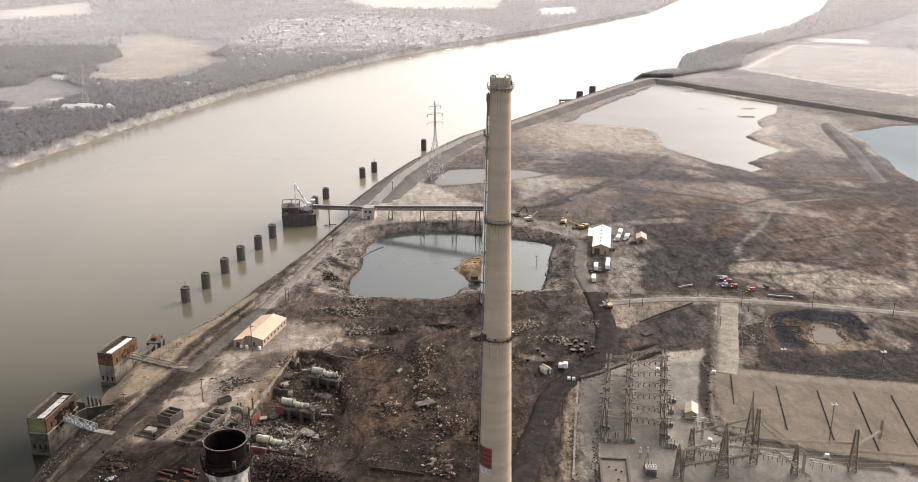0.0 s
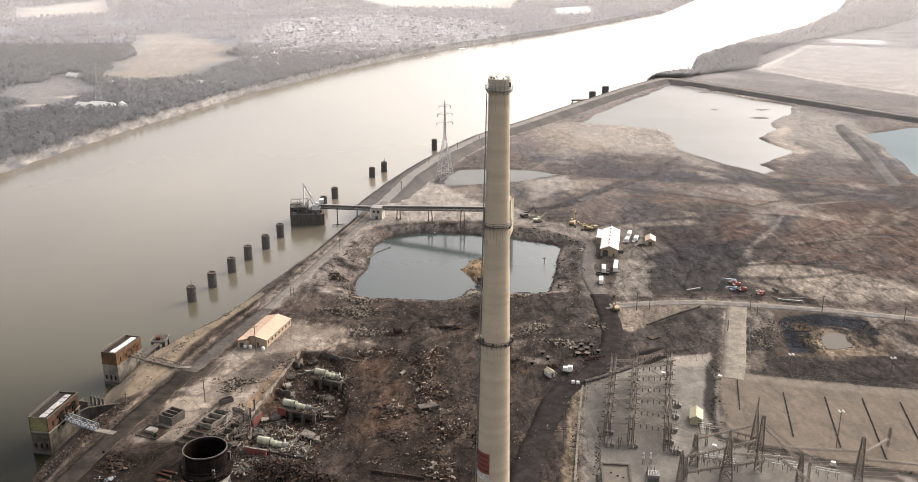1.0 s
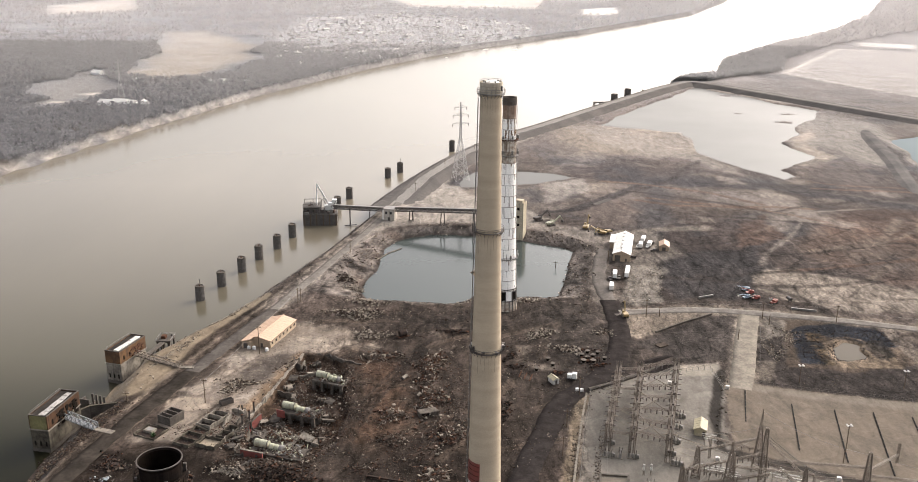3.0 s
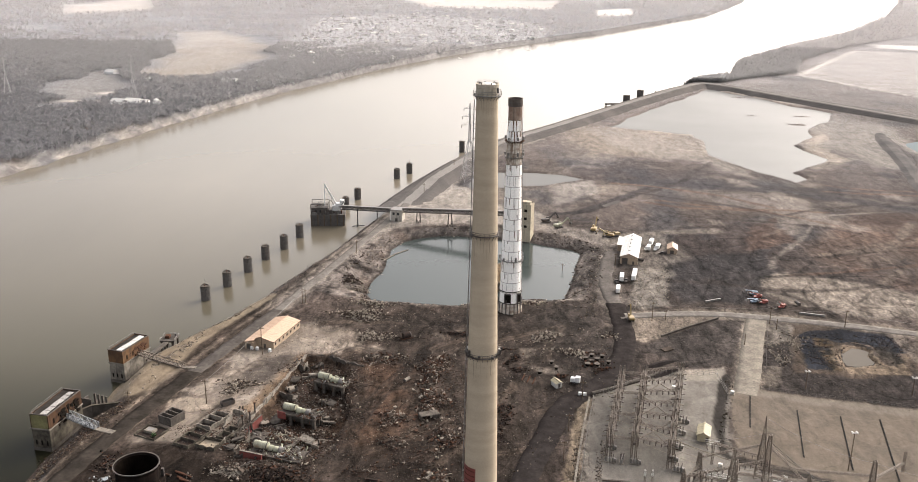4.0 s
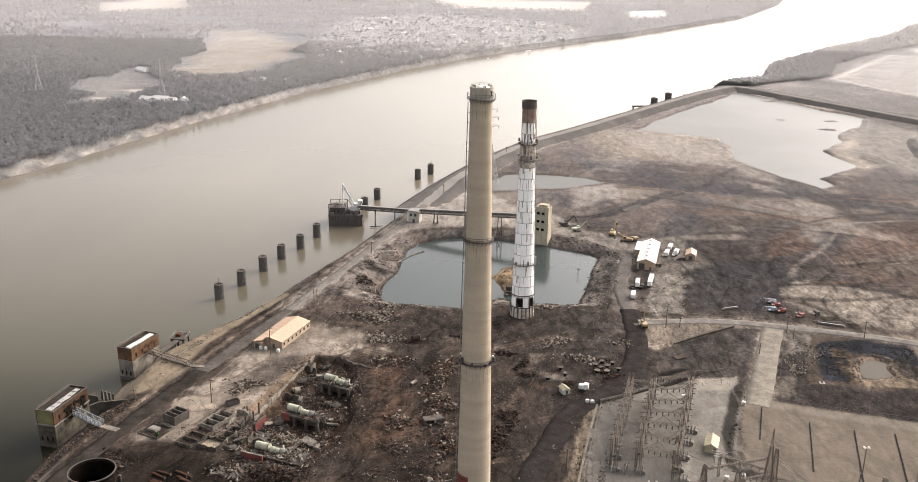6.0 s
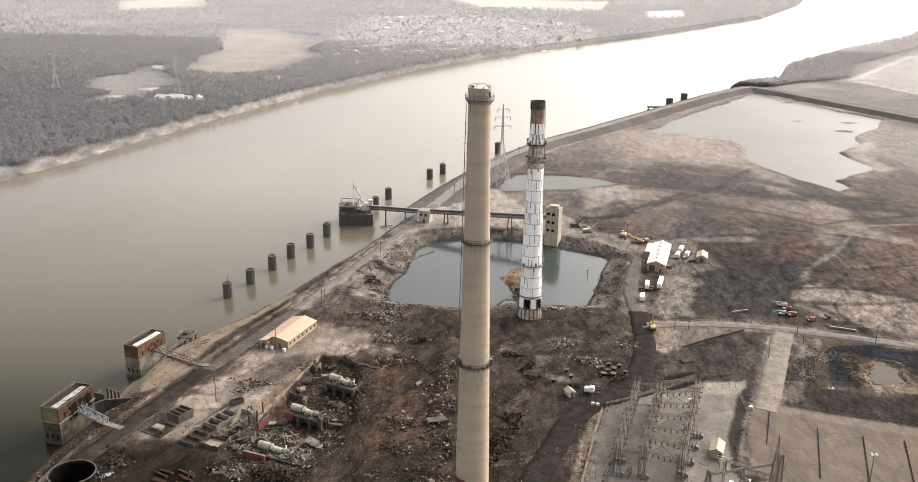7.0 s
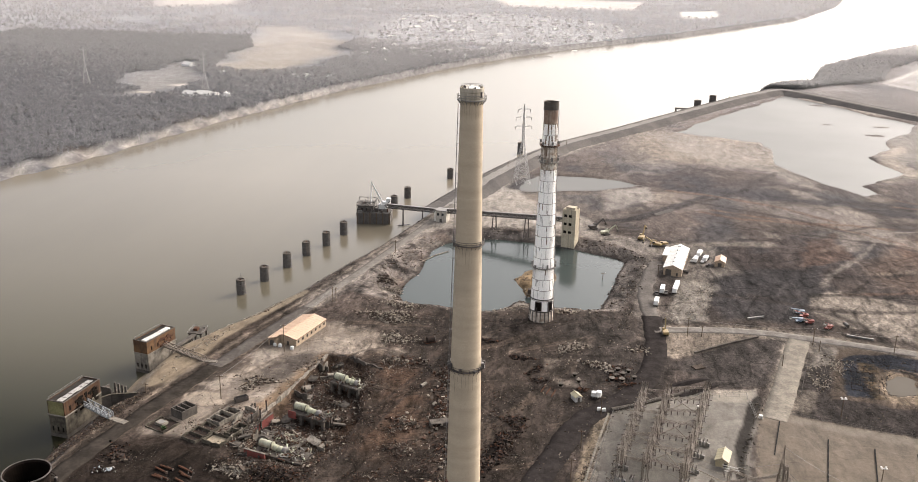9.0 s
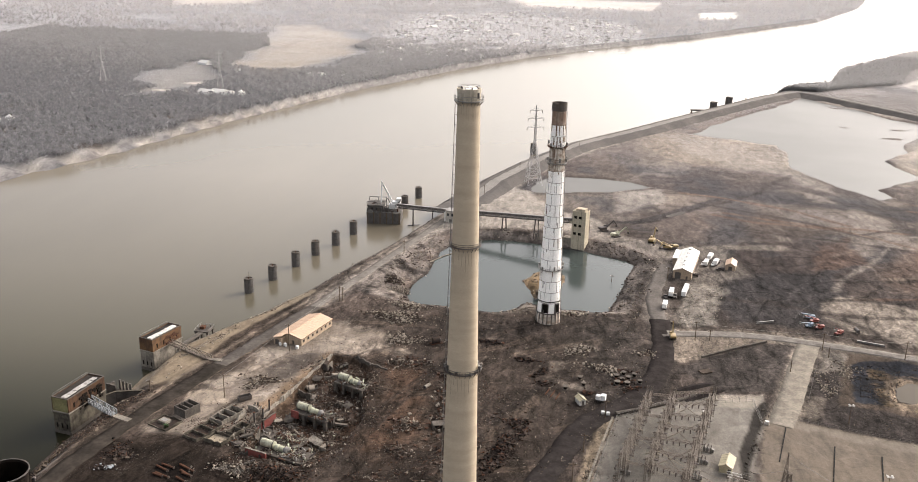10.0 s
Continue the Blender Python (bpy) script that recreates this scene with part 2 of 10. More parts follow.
BROWN_BRICK = surface("brown_brick", (0.13, 0.076, 0.042), (0.06, 0.04, 0.03), 0.25, 3.0, 0.7, streak=(0.06, 0.045, 0.035))
OCHRE = surface("ochre_cladding", (0.2, 0.185, 0.09), (0.1, 0.09, 0.05), 0.3, 2.0, 0.6, streak=(0.1, 0.08, 0.05))
TAN_METAL = surface("tan_metal_cladding", (0.4, 0.27, 0.178), (0.35, 0.235, 0.155), 0.2, 1.0, 0.4, rough=0.6, bump=0.08)
TAN_WALL = surface("tan_metal_wall", (0.32, 0.24, 0.165), (0.24, 0.18, 0.125), 0.3, 1.0, 0.5, rough=0.6, bump=0.08)
WHITE_ROOF = surface("white_metal_roof", (0.6, 0.58, 0.535), (0.46, 0.44, 0.405), 0.2, 1.0, 0.4, rough=0.5, bump=0.05)
CREAM = surface("cream_cladding", (0.33, 0.29, 0.185), (0.24, 0.21, 0.14), 0.4, 1.5, 0.5, rough=0.7, bump=0.1)
WHITE_PAINT = surface("white_vehicle_paint", (0.64, 0.635, 0.61), (0.45, 0.44, 0.415), 0.5, 2.0, 0.4, rough=0.35, bump=0.03)
YELLOW = surface("yellow_machine_paint", (0.27, 0.19, 0.075), (0.14, 0.1, 0.055), 0.8, 3.0, 0.5, rough=0.5, bump=0.1)
RED_MACHINE = surface("red_machine_paint", (0.23, 0.05, 0.035), (0.15, 0.045, 0.035), 0.8, 3.0, 0.5, rough=0.5, bump=0.1)
BLUE_MACHINE = surface("blue_machine_paint", (0.2, 0.25, 0.31), (0.12, 0.14, 0.16), 0.8, 3.0, 0.5, rough=0.5, bump=0.1)
GREEN_PAINT = surface("pale_green_paint", (0.35, 0.355, 0.26), (0.18, 0.17, 0.11), 0.5, 2.0, 0.6, rough=0.6, streak=(0.1, 0.08, 0.05))
TYRE = surface("black_rubber", (0.02, 0.02, 0.02), (0.035, 0.032, 0.03), 1.0, 4.0, 0.5)
GLASS = surface("dark_window_glass", (0.03, 0.033, 0.035), (0.02, 0.02, 0.02), 0.5, 2.0, 0.3, rough=0.12, bump=0.02)
ROOF_TAR = surface("black_roof_felt", (0.026, 0.023, 0.021), (0.05, 0.043, 0.038), 0.3, 2.0, 0.6)
DIRTY_LIGHT = surface("grimy_skylight", (0.36, 0.34, 0.31), (0.09, 0.08, 0.07), 1.1, 2.5, 0.9, rough=0.5, bump=0.05, vary=0.2)
SKYLIGHT = surface("white_skylight", (0.55, 0.53, 0.49), (0.2, 0.185, 0.165), 0.8, 2.0, 0.75, rough=0.4, bump=0.05)
TIMBER = surface("weathered_timber", (0.12, 0.09, 0.065), (0.06, 0.048, 0.04), 0.5, 3.0, 0.6)
# twigs of the middle and far woods, lightened by haze put into the colour
FAR_HAZE_TWIGS = surface("hazed_pale_twigs", (0.36, 0.345, 0.335), (0.3, 0.285, 0.275), 0.02, 0.4, 0.8, bump=0.0)
MID_HAZE_TWIGS = surface("bare_twigs", (0.235, 0.225, 0.22), (0.2, 0.19, 0.185), 0.02, 0.4, 0.8, bump=0.0)
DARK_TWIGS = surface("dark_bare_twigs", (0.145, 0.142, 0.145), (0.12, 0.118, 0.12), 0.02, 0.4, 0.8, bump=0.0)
for mt in (DARK_TWIGS, MID_HAZE_TWIGS, FAR_HAZE_TWIGS):
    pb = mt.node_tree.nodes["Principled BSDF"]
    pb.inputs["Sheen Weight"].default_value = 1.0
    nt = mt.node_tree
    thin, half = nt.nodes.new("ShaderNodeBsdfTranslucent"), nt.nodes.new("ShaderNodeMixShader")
    # translucent tints take the same haze steps
    thin.inputs["Color"].default_value = {DARK_TWIGS: (0.18, 0.177, 0.18, 1), MID_HAZE_TWIGS: (0.27, 0.26, 0.257, 1), FAR_HAZE_TWIGS: (0.42, 0.4, 0.39, 1)}[mt]
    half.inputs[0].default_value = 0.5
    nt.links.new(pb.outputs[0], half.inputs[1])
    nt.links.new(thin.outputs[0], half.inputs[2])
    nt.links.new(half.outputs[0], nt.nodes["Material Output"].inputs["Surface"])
COAL = surface("black_ash_road", (0.02, 0.017, 0.016), (0.042, 0.036, 0.033), 0.2, 1.0, 0.6, bump=0.4)
PALE_ROAD = surface("dusty_concrete_road", (0.165, 0.15, 0.133), (0.085, 0.076, 0.068), 0.13, 0.8, 0.85, bump=0.2)
DIRT_ROAD = surface("pale_dirt_road", (0.115, 0.103, 0.092), (0.07, 0.062, 0.056), 0.12, 0.7, 0.8, bump=0.4)


# ---- mesh helpers ----
def part(name, bm, material, parent=None, label="", smooth_faces=False):
    me = bpy.data.meshes.new(name)
    bm.normal_update()
    bm.to_mesh(me)
    bm.free()
    if smooth_faces:
        for p in me.polygons:
            p.use_smooth = True
    for mt in material if isinstance(material, (list, tuple)) else (material,):
        me.materials.append(mt)
    ob = new(name, me)
    if parent is not None:
        ob.parent = parent
    if label:
        ob["label"] = label
    return ob


def thing(name, at=(0, 0, 0), turn=0.0, label="", category="", group="", kind=""):
    ob = new(name)
    ob.matrix_basis = pose(*at, 0, 0, turn)
    return tagged(ob, label, category, group, kind)


def box(bm, x0, x1, y0, y1, z0, z1, bevel=0.0):
    vs = [bm.verts.new((x, y, z)) for z in (z0, z1) for y in (y0, y1) for x in (x0, x1)]
    fs = [bm.faces.new([vs[i] for i in f]) for f in ((0, 2, 3, 1), (4, 5, 7, 6), (0, 1, 5, 4), (2, 6, 7, 3), (0, 4, 6, 2), (1, 3, 7, 5))]
    if bevel:
        bmesh.ops.bevel(bm, geom=list({e for f in fs for e in f.edges}), offset=bevel, segments=1, affect="EDGES")
    return bm


def boxes(*rows, bevel=0.0):
    bm = bmesh.new()
    for r in rows:
        box(bm, *r, bevel=bevel)
    return bm


def beam(bm, p, q, w, d=None):
    """A square bar from p to q."""
    p, q = Vector(p), Vector(q)
    way = (q - p).normalized()
    side = way.cross((0, 0, 1))
    side = side.normalized() if side.length > 0.01 else Vector((1, 0, 0))
    up = side.cross(way).normalized()
    s, u = side * w / 2, up * (d or w) / 2
    a = [bm.verts.new(p + i * s + j * u) for i, j in ((-1, -1), (1, -1), (1, 1), (-1, 1))]
    b = [bm.verts.new(q + i * s + j * u) for i, j in ((-1, -1), (1, -1), (1, 1), (-1, 1))]
    for i in range(4):
        bm.faces.new((a[i], a[(i + 1) % 4], b[(i + 1) % 4], b[i]))
    bm.faces.new(a[::-1])
    bm.faces.new(b)


def beams(rows, w):
    bm = bmesh.new()
    for p, q in rows:
        beam(bm, p, q, w)
    return bm


def turned(profile, n=32, centre=(0, 0), bm=None, a0=0.0, a1=360.0):
    """A body of revolution from (radius, height) pairs."""
    bm = bm or bmesh.new()
    full = abs(a1 - a0) >= 360
    steps = n if full else n + 1
    rings = []
    for r, z in profile:
        rings.append([bm.verts.new((centre[0] + r * math.cos(radians(a0 + (a1 - a0) * i / n)), centre[1] + r * math.sin(radians(a0 + (a1 - a0) * i / n)), z)) for i in range(steps)])
    for a, b in zip(rings, rings[1:]):
        for i in range(n):
            j = (i + 1) % steps
            bm.faces.new((a[i], a[j], b[j], b[i]))
    return bm


def tube(pts, w):
    """One unbroken square bar along a row of points."""
    bm, rings = bmesh.new(), []
    pts = [Vector(p) for p in pts]
    for i, p in enumerate(pts):
        way = (pts[min(i + 1, len(pts) - 1)] - pts[max(i - 1, 0)]).normalized()
        side = way.cross((0, 0, 1))
        side = side.normalized() if side.length > 0.01 else Vector((1, 0, 0))
        up = side.cross(way)
        rings.append([bm.verts.new(p + side * a * w / 2 + up * b * w / 2) for a, b in ((-1, -1), (1, -1), (1, 1), (-1, 1))])
    for a, b in zip(rings, rings[1:]):
        for i in range(4):
            bm.faces.new((a[i], a[(i + 1) % 4], b[(i + 1) % 4], b[i]))
    bm.faces.new(rings[0][::-1])
    bm.faces.new(rings[-1])
    return bm


def drum(bm, p, q, r, n=12):
    """A closed cylinder from p to q."""
    p, q = Vector(p), Vector(q)
    way = (q - p).normalized()
    m = way.to_track_quat("Z", "Y").to_matrix()
    a = [bm.verts.new(p + m @ Vector((r * math.cos(2 * math.pi * i / n), r * math.sin(2 * math.pi * i / n), 0))) for i in range(n)]
    b = [bm.verts.new(v.co + (q - p)) for v in a]
    for i in range(n):
        bm.faces.new((a[i], a[(i + 1) % n], b[(i + 1) % n], b[i]))
    bm.faces.new(a[::-1])
    bm.faces.new(b)
    return bm


def smooth(a, b, v):
    t = np.clip((v - a) / (b - a), 0, 1)
    return t * t * (3 - 2 * t)


def lattice(ix, iy, seed):
    h = (ix.astype(np.int64) * 374761393 + iy.astype(np.int64) * 668265263 + seed * 974711) & 0x7FFFFFFF
    h = ((h ^ (h >> 13)) * 1274126177) & 0x7FFFFFFF
    return ((h ^ (h >> 16)) & 0xFFFF) / 65535.0


def rough_noise(x, y, size, seed=0, octaves=4):
    """Value noise from -1 to 1, its largest lumps size metres across."""
    out, amp, total = np.zeros_like(x), 1.0, 0.0
    for o in range(octaves):
        u, v = x / size + 17.3 * o, y / size - 9.1 * o
        iu, iv = np.floor(u), np.floor(v)
        fu, fv = u - iu, v - iv
        fu, fv = fu * fu * (3 - 2 * fu), fv * fv * (3 - 2 * fv)
        a, b = lattice(iu, iv, seed + o), lattice(iu + 1, iv, seed + o)
        c, d = lattice(iu, iv + 1, seed + o), lattice(iu + 1, iv + 1, seed + o)
        out += amp * ((a * (1 - fu) + b * fu) * (1 - fv) + (c * (1 - fu) + d * fu) * fv)
        total += amp
        amp, size = amp * 0.5, size * 0.5
    return 2 * out / total - 1


def line_distance(x, y, line, closed=False):
    best = np.full(x.shape, 1e9)
    pts = list(line) + ([line[0]] if closed else [])
    for (ax, ay), (bx, by) in zip(pts, pts[1:]):
        dx, dy = bx - ax, by - ay
        t = np.clip(((x - ax) * dx + (y - ay) * dy) / (dx * dx + dy * dy), 0, 1)
        best = np.minimum(best, np.hypot(x - ax - t * dx, y - ay - t * dy))
    return best


def inside(x, y, poly):
    odd = np.zeros(x.shape, bool)
    for (ax, ay), (bx, by) in zip(poly, poly[1:] + poly[:1]):
        if ay != by:
            odd ^= ((ay > y) != (by > y)) & (x < (bx - ax) * (y - ay) / (by - ay) + ax)
    return odd


def signed(x, y, poly):
    """Distance to a closed outline, negative inside."""
    return np.where(inside(x, y, poly), -1.0, 1.0) * line_distance(x, y, poly, True)


# ---- plan of the land ----
RIVER_Z, PIT_Z, ASH_Z = -10.0, -5.0, -1.6
NEAR_BANK = [(-260, -1500), (-215, -600), (-195, -50), (-187, 60), (-187, 88), (-186, 112), (-180, 128), (-183, 144), (-184, 160), (-182, 184), (-175, 198), (-167, 214), (-153, 240), (-142, 270), (-133, 300), (-117, 352), (-102, 405), (-85, 467), (-60, 551), (-28, 642), (17, 738), (62, 819), (103, 882), (161, 979), (251, 1115), (335, 1232), (392, 1275), (448, 1460), (643, 1761), (843, 2024), (1223, 2698), (1600, 3500), (2300, 5300)]
FAR_BANK = [(1500, 5300), (1060, 3700), (933, 3302), (661, 2640), (453, 2310), (279, 2040), (136, 1855), (12, 1695), (-95, 1530), (-184, 1358), (-254, 1195), (-313, 1059), (-356, 922), (-391, 808), (-419, 707), (-441, 618), (-485, 492), (-530, 350), (-580, 100), (-640, -400), (-720, -1500)]
RIVER = NEAR_BANK + FAR_BANK
PIT = [(-104, 272), (-96, 313), (-82, 362), (-68, 390), (-44, 405), (-20, 411), (5, 408), (25, 402), (50, 394), (72, 380), (82, 360), (76, 324), (68, 291), (60, 266), (40, 262), (24, 259), (5, 261), (-13, 252), (-40, 253), (-60, 256), (-76, 260), (-92, 266)]
PIT_SHORE = [(-73, 280), (-72, 301), (-67, 323), (-68, 345), (-66, 368), (-60, 384), (-49, 394), (-35, 401), (-20, 402), (2, 397), (15, 394), (33, 388), (49, 379), (63, 372), (68, 364), (63, 345), (59, 322), (55, 300), (50, 277), (41, 273), (30, 277), (14, 274), (1, 284), (-5, 273), (-12, 264), (-19, 260), (-28, 262), (-37, 264), (-48, 267), (-59, 265), (-69, 270)]
SPIT = [(-6, 320), (2, 338), (17, 348), (24, 330), (20, 308), (14, 285), (4, 290), (0, 303)]
POND_B = [(-22, 530), (-18, 566), (-2, 588), (34, 594), (72, 586), (104, 569), (85, 556), (52, 541), (14, 525), (-12, 522)]
POND_C = [(140, 818), (182, 904), (246, 1004), (327, 1130), (381, 1038), (411, 978), (450, 924), (402, 853), (372, 801), (362, 763), (335, 730), (336, 687), (344, 661), (321, 632), (295, 602), (297, 578), (281, 560), (262, 585), (250, 603), (238, 645), (227, 673), (229, 712), (233, 750), (229, 778), (212, 782), (169, 800)]
POND_D = [(452, 748), (488, 774), (523, 792), (700, 800), (680, 560), (414, 500), (414, 548), (423, 598), (438, 668)]
APRON = [(119, 158), (133, 152.5), (158.5, 145), (207, 134.5), (330, 106), (300, 10), (180, 60), (142, 73), (108, 91), (118, 147)]
LEVEE = [(-70, 452), (-63, 478), (-44, 547), (-16, 629), (22, 712), (80, 795), (120, 858), (190, 966), (262, 1074), (322, 1150), (345, 1128), (373, 1088), (420, 1015), (470, 941), (537, 840), (620, 740), (760, 640)]
BANK_ROAD = [(-190, -200), (-174, 0), (-167, 60), (-161, 91), (-153, 122), (-143, 158), (-131, 201), (-119, 240), (-105, 296), (-89, 362), (-73, 428), (-63, 475), (-43, 547)]
ASH_ROAD = [(88, 358), (83, 336), (77, 305), (76, 282), (78, 261), (78.3, 235), (77, 210), (73, 187), (66.5, 169), (54, 150.5), (41, 138), (32.5, 119), (27, 100), (19, 77), (14, 54), (6, 10), (0, -60)]
PIT_ROAD = [(-66, 470), (-40, 455), (2, 432), (38, 416), (79, 391), (93, 372), (88, 350)]
POOL = [(187, 198), (184, 187), (183, 181), (190, 179), (201, 183), (204, 185), (203, 194), (206, 200), (202, 205), (196, 206)]
BASEMENT = [(-92, 181), (-77, 182), (-68, 172), (-66, 150), (-60, 120), (-62, 92), (-75, 76), (-100, 80), (-104, 100), (-104, 112), (-102.6, 122), (-99.6, 136), (-97.6, 148), (-95.2, 163)]


def height(x, y):
    """Height of the ground."""
    z = 0.35 * rough_noise(x, y, 30, 3) + 0.12 * rough_noise(x, y, 5, 5, 2)
    d = signed(x, y, RIVER) + 3.0 * rough_noise(x, y, 40, 7)
    far = smooth(-60, -160, x + 0.0 - np.interp(y, [-1500, 492, 1059, 1695, 2310, 3302, 5300], [-450, -330, -160, 170, 600, 1100, 2100]) + 0 * y)
    bank = np.where(far > 0.5, smooth(0, 9, d) * 8.0, smooth(-1, 15, d) * 10.0)
    z = np.where(d > 0, z - (10.0 - bank) + np.where(far > 0.5, 1.5 * smooth(40, 300, d) + 5 * rough_noise(x, y, 500, 4) * smooth(100, 600, d), 0), -10.0 - 4 * smooth(0, 15, -d))
    z = np.where(far > 0.5, np.where(d > 0, np.maximum(z, -10 + bank * 0.9), z), z)
    s, shore = signed(x, y, PIT), signed(x, y, PIT_SHORE) + 0.9 * rough_noise(x, y, 12, 9)
    share = np.where(shore > 0, np.clip(-s / np.maximum(-s + shore, 0.01), 0, 1), 1.0)
    z = np.where(s < 0, z * (1 - 0.6 * share) - 5.0 * share ** 1.3 * (1 + 0.25 * rough_noise(x, y, 9, 10) * (1 - share)) - 4.0 * smooth(0, 9, -shore), z)
    s = signed(x, y, SPIT) + 2.0 * rough_noise(x, y, 8, 12)
    z = np.maximum(z, np.where(s < 6, -6.5 + 4.5 * smooth(4, -9, s), -50))
    for pond in (POND_B, POND_C, POND_D):
        s = signed(x, y, pond) + 9.0 * rough_noise(x, y, 38, 14, 6)
        z = z - 4.0 * smooth(-2, 14, -s) - 0.9 * smooth(60, 0, s) * (s > 0) * 0.6
    for cx, cy, rx, ry in ((354, 1048, 13, 7), (370, 850, 12, 7), (308, 600, 17, 5), (331, 906, 7, 4), (392, 905, 10, 5)):
        z = np.maximum(z, -1.6 + 0.7 * (1 - np.hypot((x - cx) / rx, (y - cy) / ry) + 0.5 * rough_noise(x, y, 8, 18)) - 50 * (np.hypot(x - cx, y - cy) > 30))
    z = z - 1.4 * smooth(-1, 4, -signed(x, y, POOL) - 1.0 * rough_noise(x, y, 8, 17))
    s = signed(x, y, BASEMENT) + 1.0 * rough_noise(x, y, 6, 15)
    z = z - 4.0 * smooth(0.0, 2.5, -s)
    return z


def steps(lo, hi, dense_lo, dense_hi, step, grow):
    mid = list(np.arange(dense_lo, dense_hi + 0.01, step))
    out, s = [], step
    v = dense_hi
    while v < hi:
        s *= grow
        v += s
        out.append(v)
    low, s, v = [], step, dense_lo
    while v > lo:
        s *= grow * 1.03
        v -= s
        low.append(v)
    return np.array(low[::-1] + mid + out)


gx = steps(-3500, 3500, -205, 250, 1.25, 1.024)
gy = steps(-1500, 5200, 45, 300, 1.1, 1.0065)
GX, GY = np.meshgrid(gx, gy)
PX, PY = GX.ravel(), GY.ravel()
PZ = height(PX, PY)
GZ = PZ.reshape(GX.shape)


def ground_at(x, y):
    """Height of the ground mesh at one place."""
    i = int(np.clip(np.searchsorted(gx, x) - 1, 0, len(gx) - 2))
    j = int(np.clip(np.searchsorted(gy, y) - 1, 0, len(gy) - 2))
    u, v = (x - gx[i]) / (gx[i + 1] - gx[i]), (y - gy[j]) / (gy[j + 1] - gy[j])
    return float((GZ[j, i] * (1 - u) + GZ[j, i + 1] * u) * (1 - v) + (GZ[j + 1, i] * (1 - u) + GZ[j + 1, i + 1] * u) * v)

TINT = np.zeros((len(PX), 3)) + (0.1, 0.085, 0.075)


def lay(mask, colour):
    TINT[:] = TINT * (1 - mask[:, None]) + np.array(colour) * mask[:, None]


def zone(poly, colour, soft=4.0, ragged=5.0, size=20.0, strength=1.0, seed=21):
    xs, ys = [p[0] for p in poly], [p[1] for p in poly]
    near = (PX > min(xs) - 60) & (PX < max(xs) + 60) & (PY > min(ys) - 60) & (PY < max(ys) + 60)
    x, y = PX[near], PY[near]
    mask = np.zeros(len(PX))
    mask[near] = smooth(soft, -soft, signed(x, y, poly) + ragged * rough_noise(x, y, size, seed)) * strength
    lay(mask, colour)


def track(line, width, colour, soft=1.5, ragged=1.0, strength=1.0, seed=31):
    xs, ys = [p[0] for p in line], [p[1] for p in line]
    near = (PX > min(xs) - 60) & (PX < max(xs) + 60) & (PY > min(ys) - 60) & (PY < max(ys) + 60)
    x, y = PX[near], PY[near]
    mask = np.zeros(len(PX))
    mask[near] = smooth(width / 2 + soft, width / 2 - soft, line_distance(x, y, line) + ragged * rough_noise(x, y, 12, seed)) * strength
    lay(mask, colour)


def mottle(size, colour, lo, hi, strength, region=None, seed=41):
    n = rough_noise(PX, PY, size, seed)
    mask = smooth(lo, hi, n) * strength
    if region is not None:
        mask = mask * region
    lay(mask, colour)


BROWN, PALE, DARK, REDDISH, SAND = (0.14, 0.112, 0.092), (0.29, 0.26, 0.22), (0.062, 0.056, 0.054), (0.17, 0.098, 0.066), (0.27, 0.225, 0.165)
land_far = signed(PX, PY, RIVER)
west = smooth(0, -60, PX - np.interp(PY, [-1500, 492, 1059, 1695, 2310, 3302, 5300], [-450, -330, -160, 170, 600, 1100, 2100]))
east_far = (1 - west) * smooth(380, 430, PY)
# plain beyond the pit
mottle(120, (0.135, 0.115, 0.104), -0.3, 0.4, 0.9, (1 - west))
mottle(70, (0.2, 0.18, 0.165), 0.1, 0.6, 0.7, east_far, 43)
mottle(45, DARK, 0.15, 0.55, 0.8, (1 - west) * smooth(260, 320, PY), 45)
zone([(229, 358), (231, 386), (274, 416), (303, 405), (330, 380), (310, 305), (259, 290), (245, 325)], REDDISH, 10, 18, 30, 0.3)
zone([(250, 430), (330, 470), (420, 430), (400, 330), (330, 300)], REDDISH, 14, 25, 40, 0.25, 23)
zone([(100, 395), (150, 450), (230, 430), (200, 330), (140, 300), (112, 262), (108, 330)], (0.085, 0.072, 0.066), 8, 14, 25, 0.85)
zone([(150, 265), (165, 305), (182, 312), (172, 255)], DARK, 6, 6, 15, 0.7)
# shores of the ash ponds
zone([(88, 810), (140, 820), (229, 790), (234, 700), (226, 621), (281, 560), (181, 573), (140, 624), (79, 652)], (0.2, 0.17, 0.14), 14, 22, 50, 0.75)
zone([(406, 921), (477, 835), (420, 543), (309, 546), (345, 660), (340, 720)], (0.2, 0.185, 0.165), 14, 22, 50, 0.7)
zone([(236, 640), (226, 700), (215, 650), (240, 590), (290, 560), (300, 580), (262, 602)], (0.3, 0.255, 0.2), 8, 8, 25, 0.8)
zone([(-27, 468), (115, 511), (128, 552), (60, 530), (-38, 515)], (0.19, 0.165, 0.14), 8, 8, 25, 0.8)
track([(120, 560), (180, 556), (277, 543), (395, 481), (480, 430)], 22, (0.06, 0.056, 0.055), 8, 8, 0.85)
track([(53, 448), (82, 456), (112, 491), (131, 514)], 6, DARK, 2, 1)
track([(439, 756), (430, 668), (400, 566), (392, 505)], 9, DARK, 3, 2)
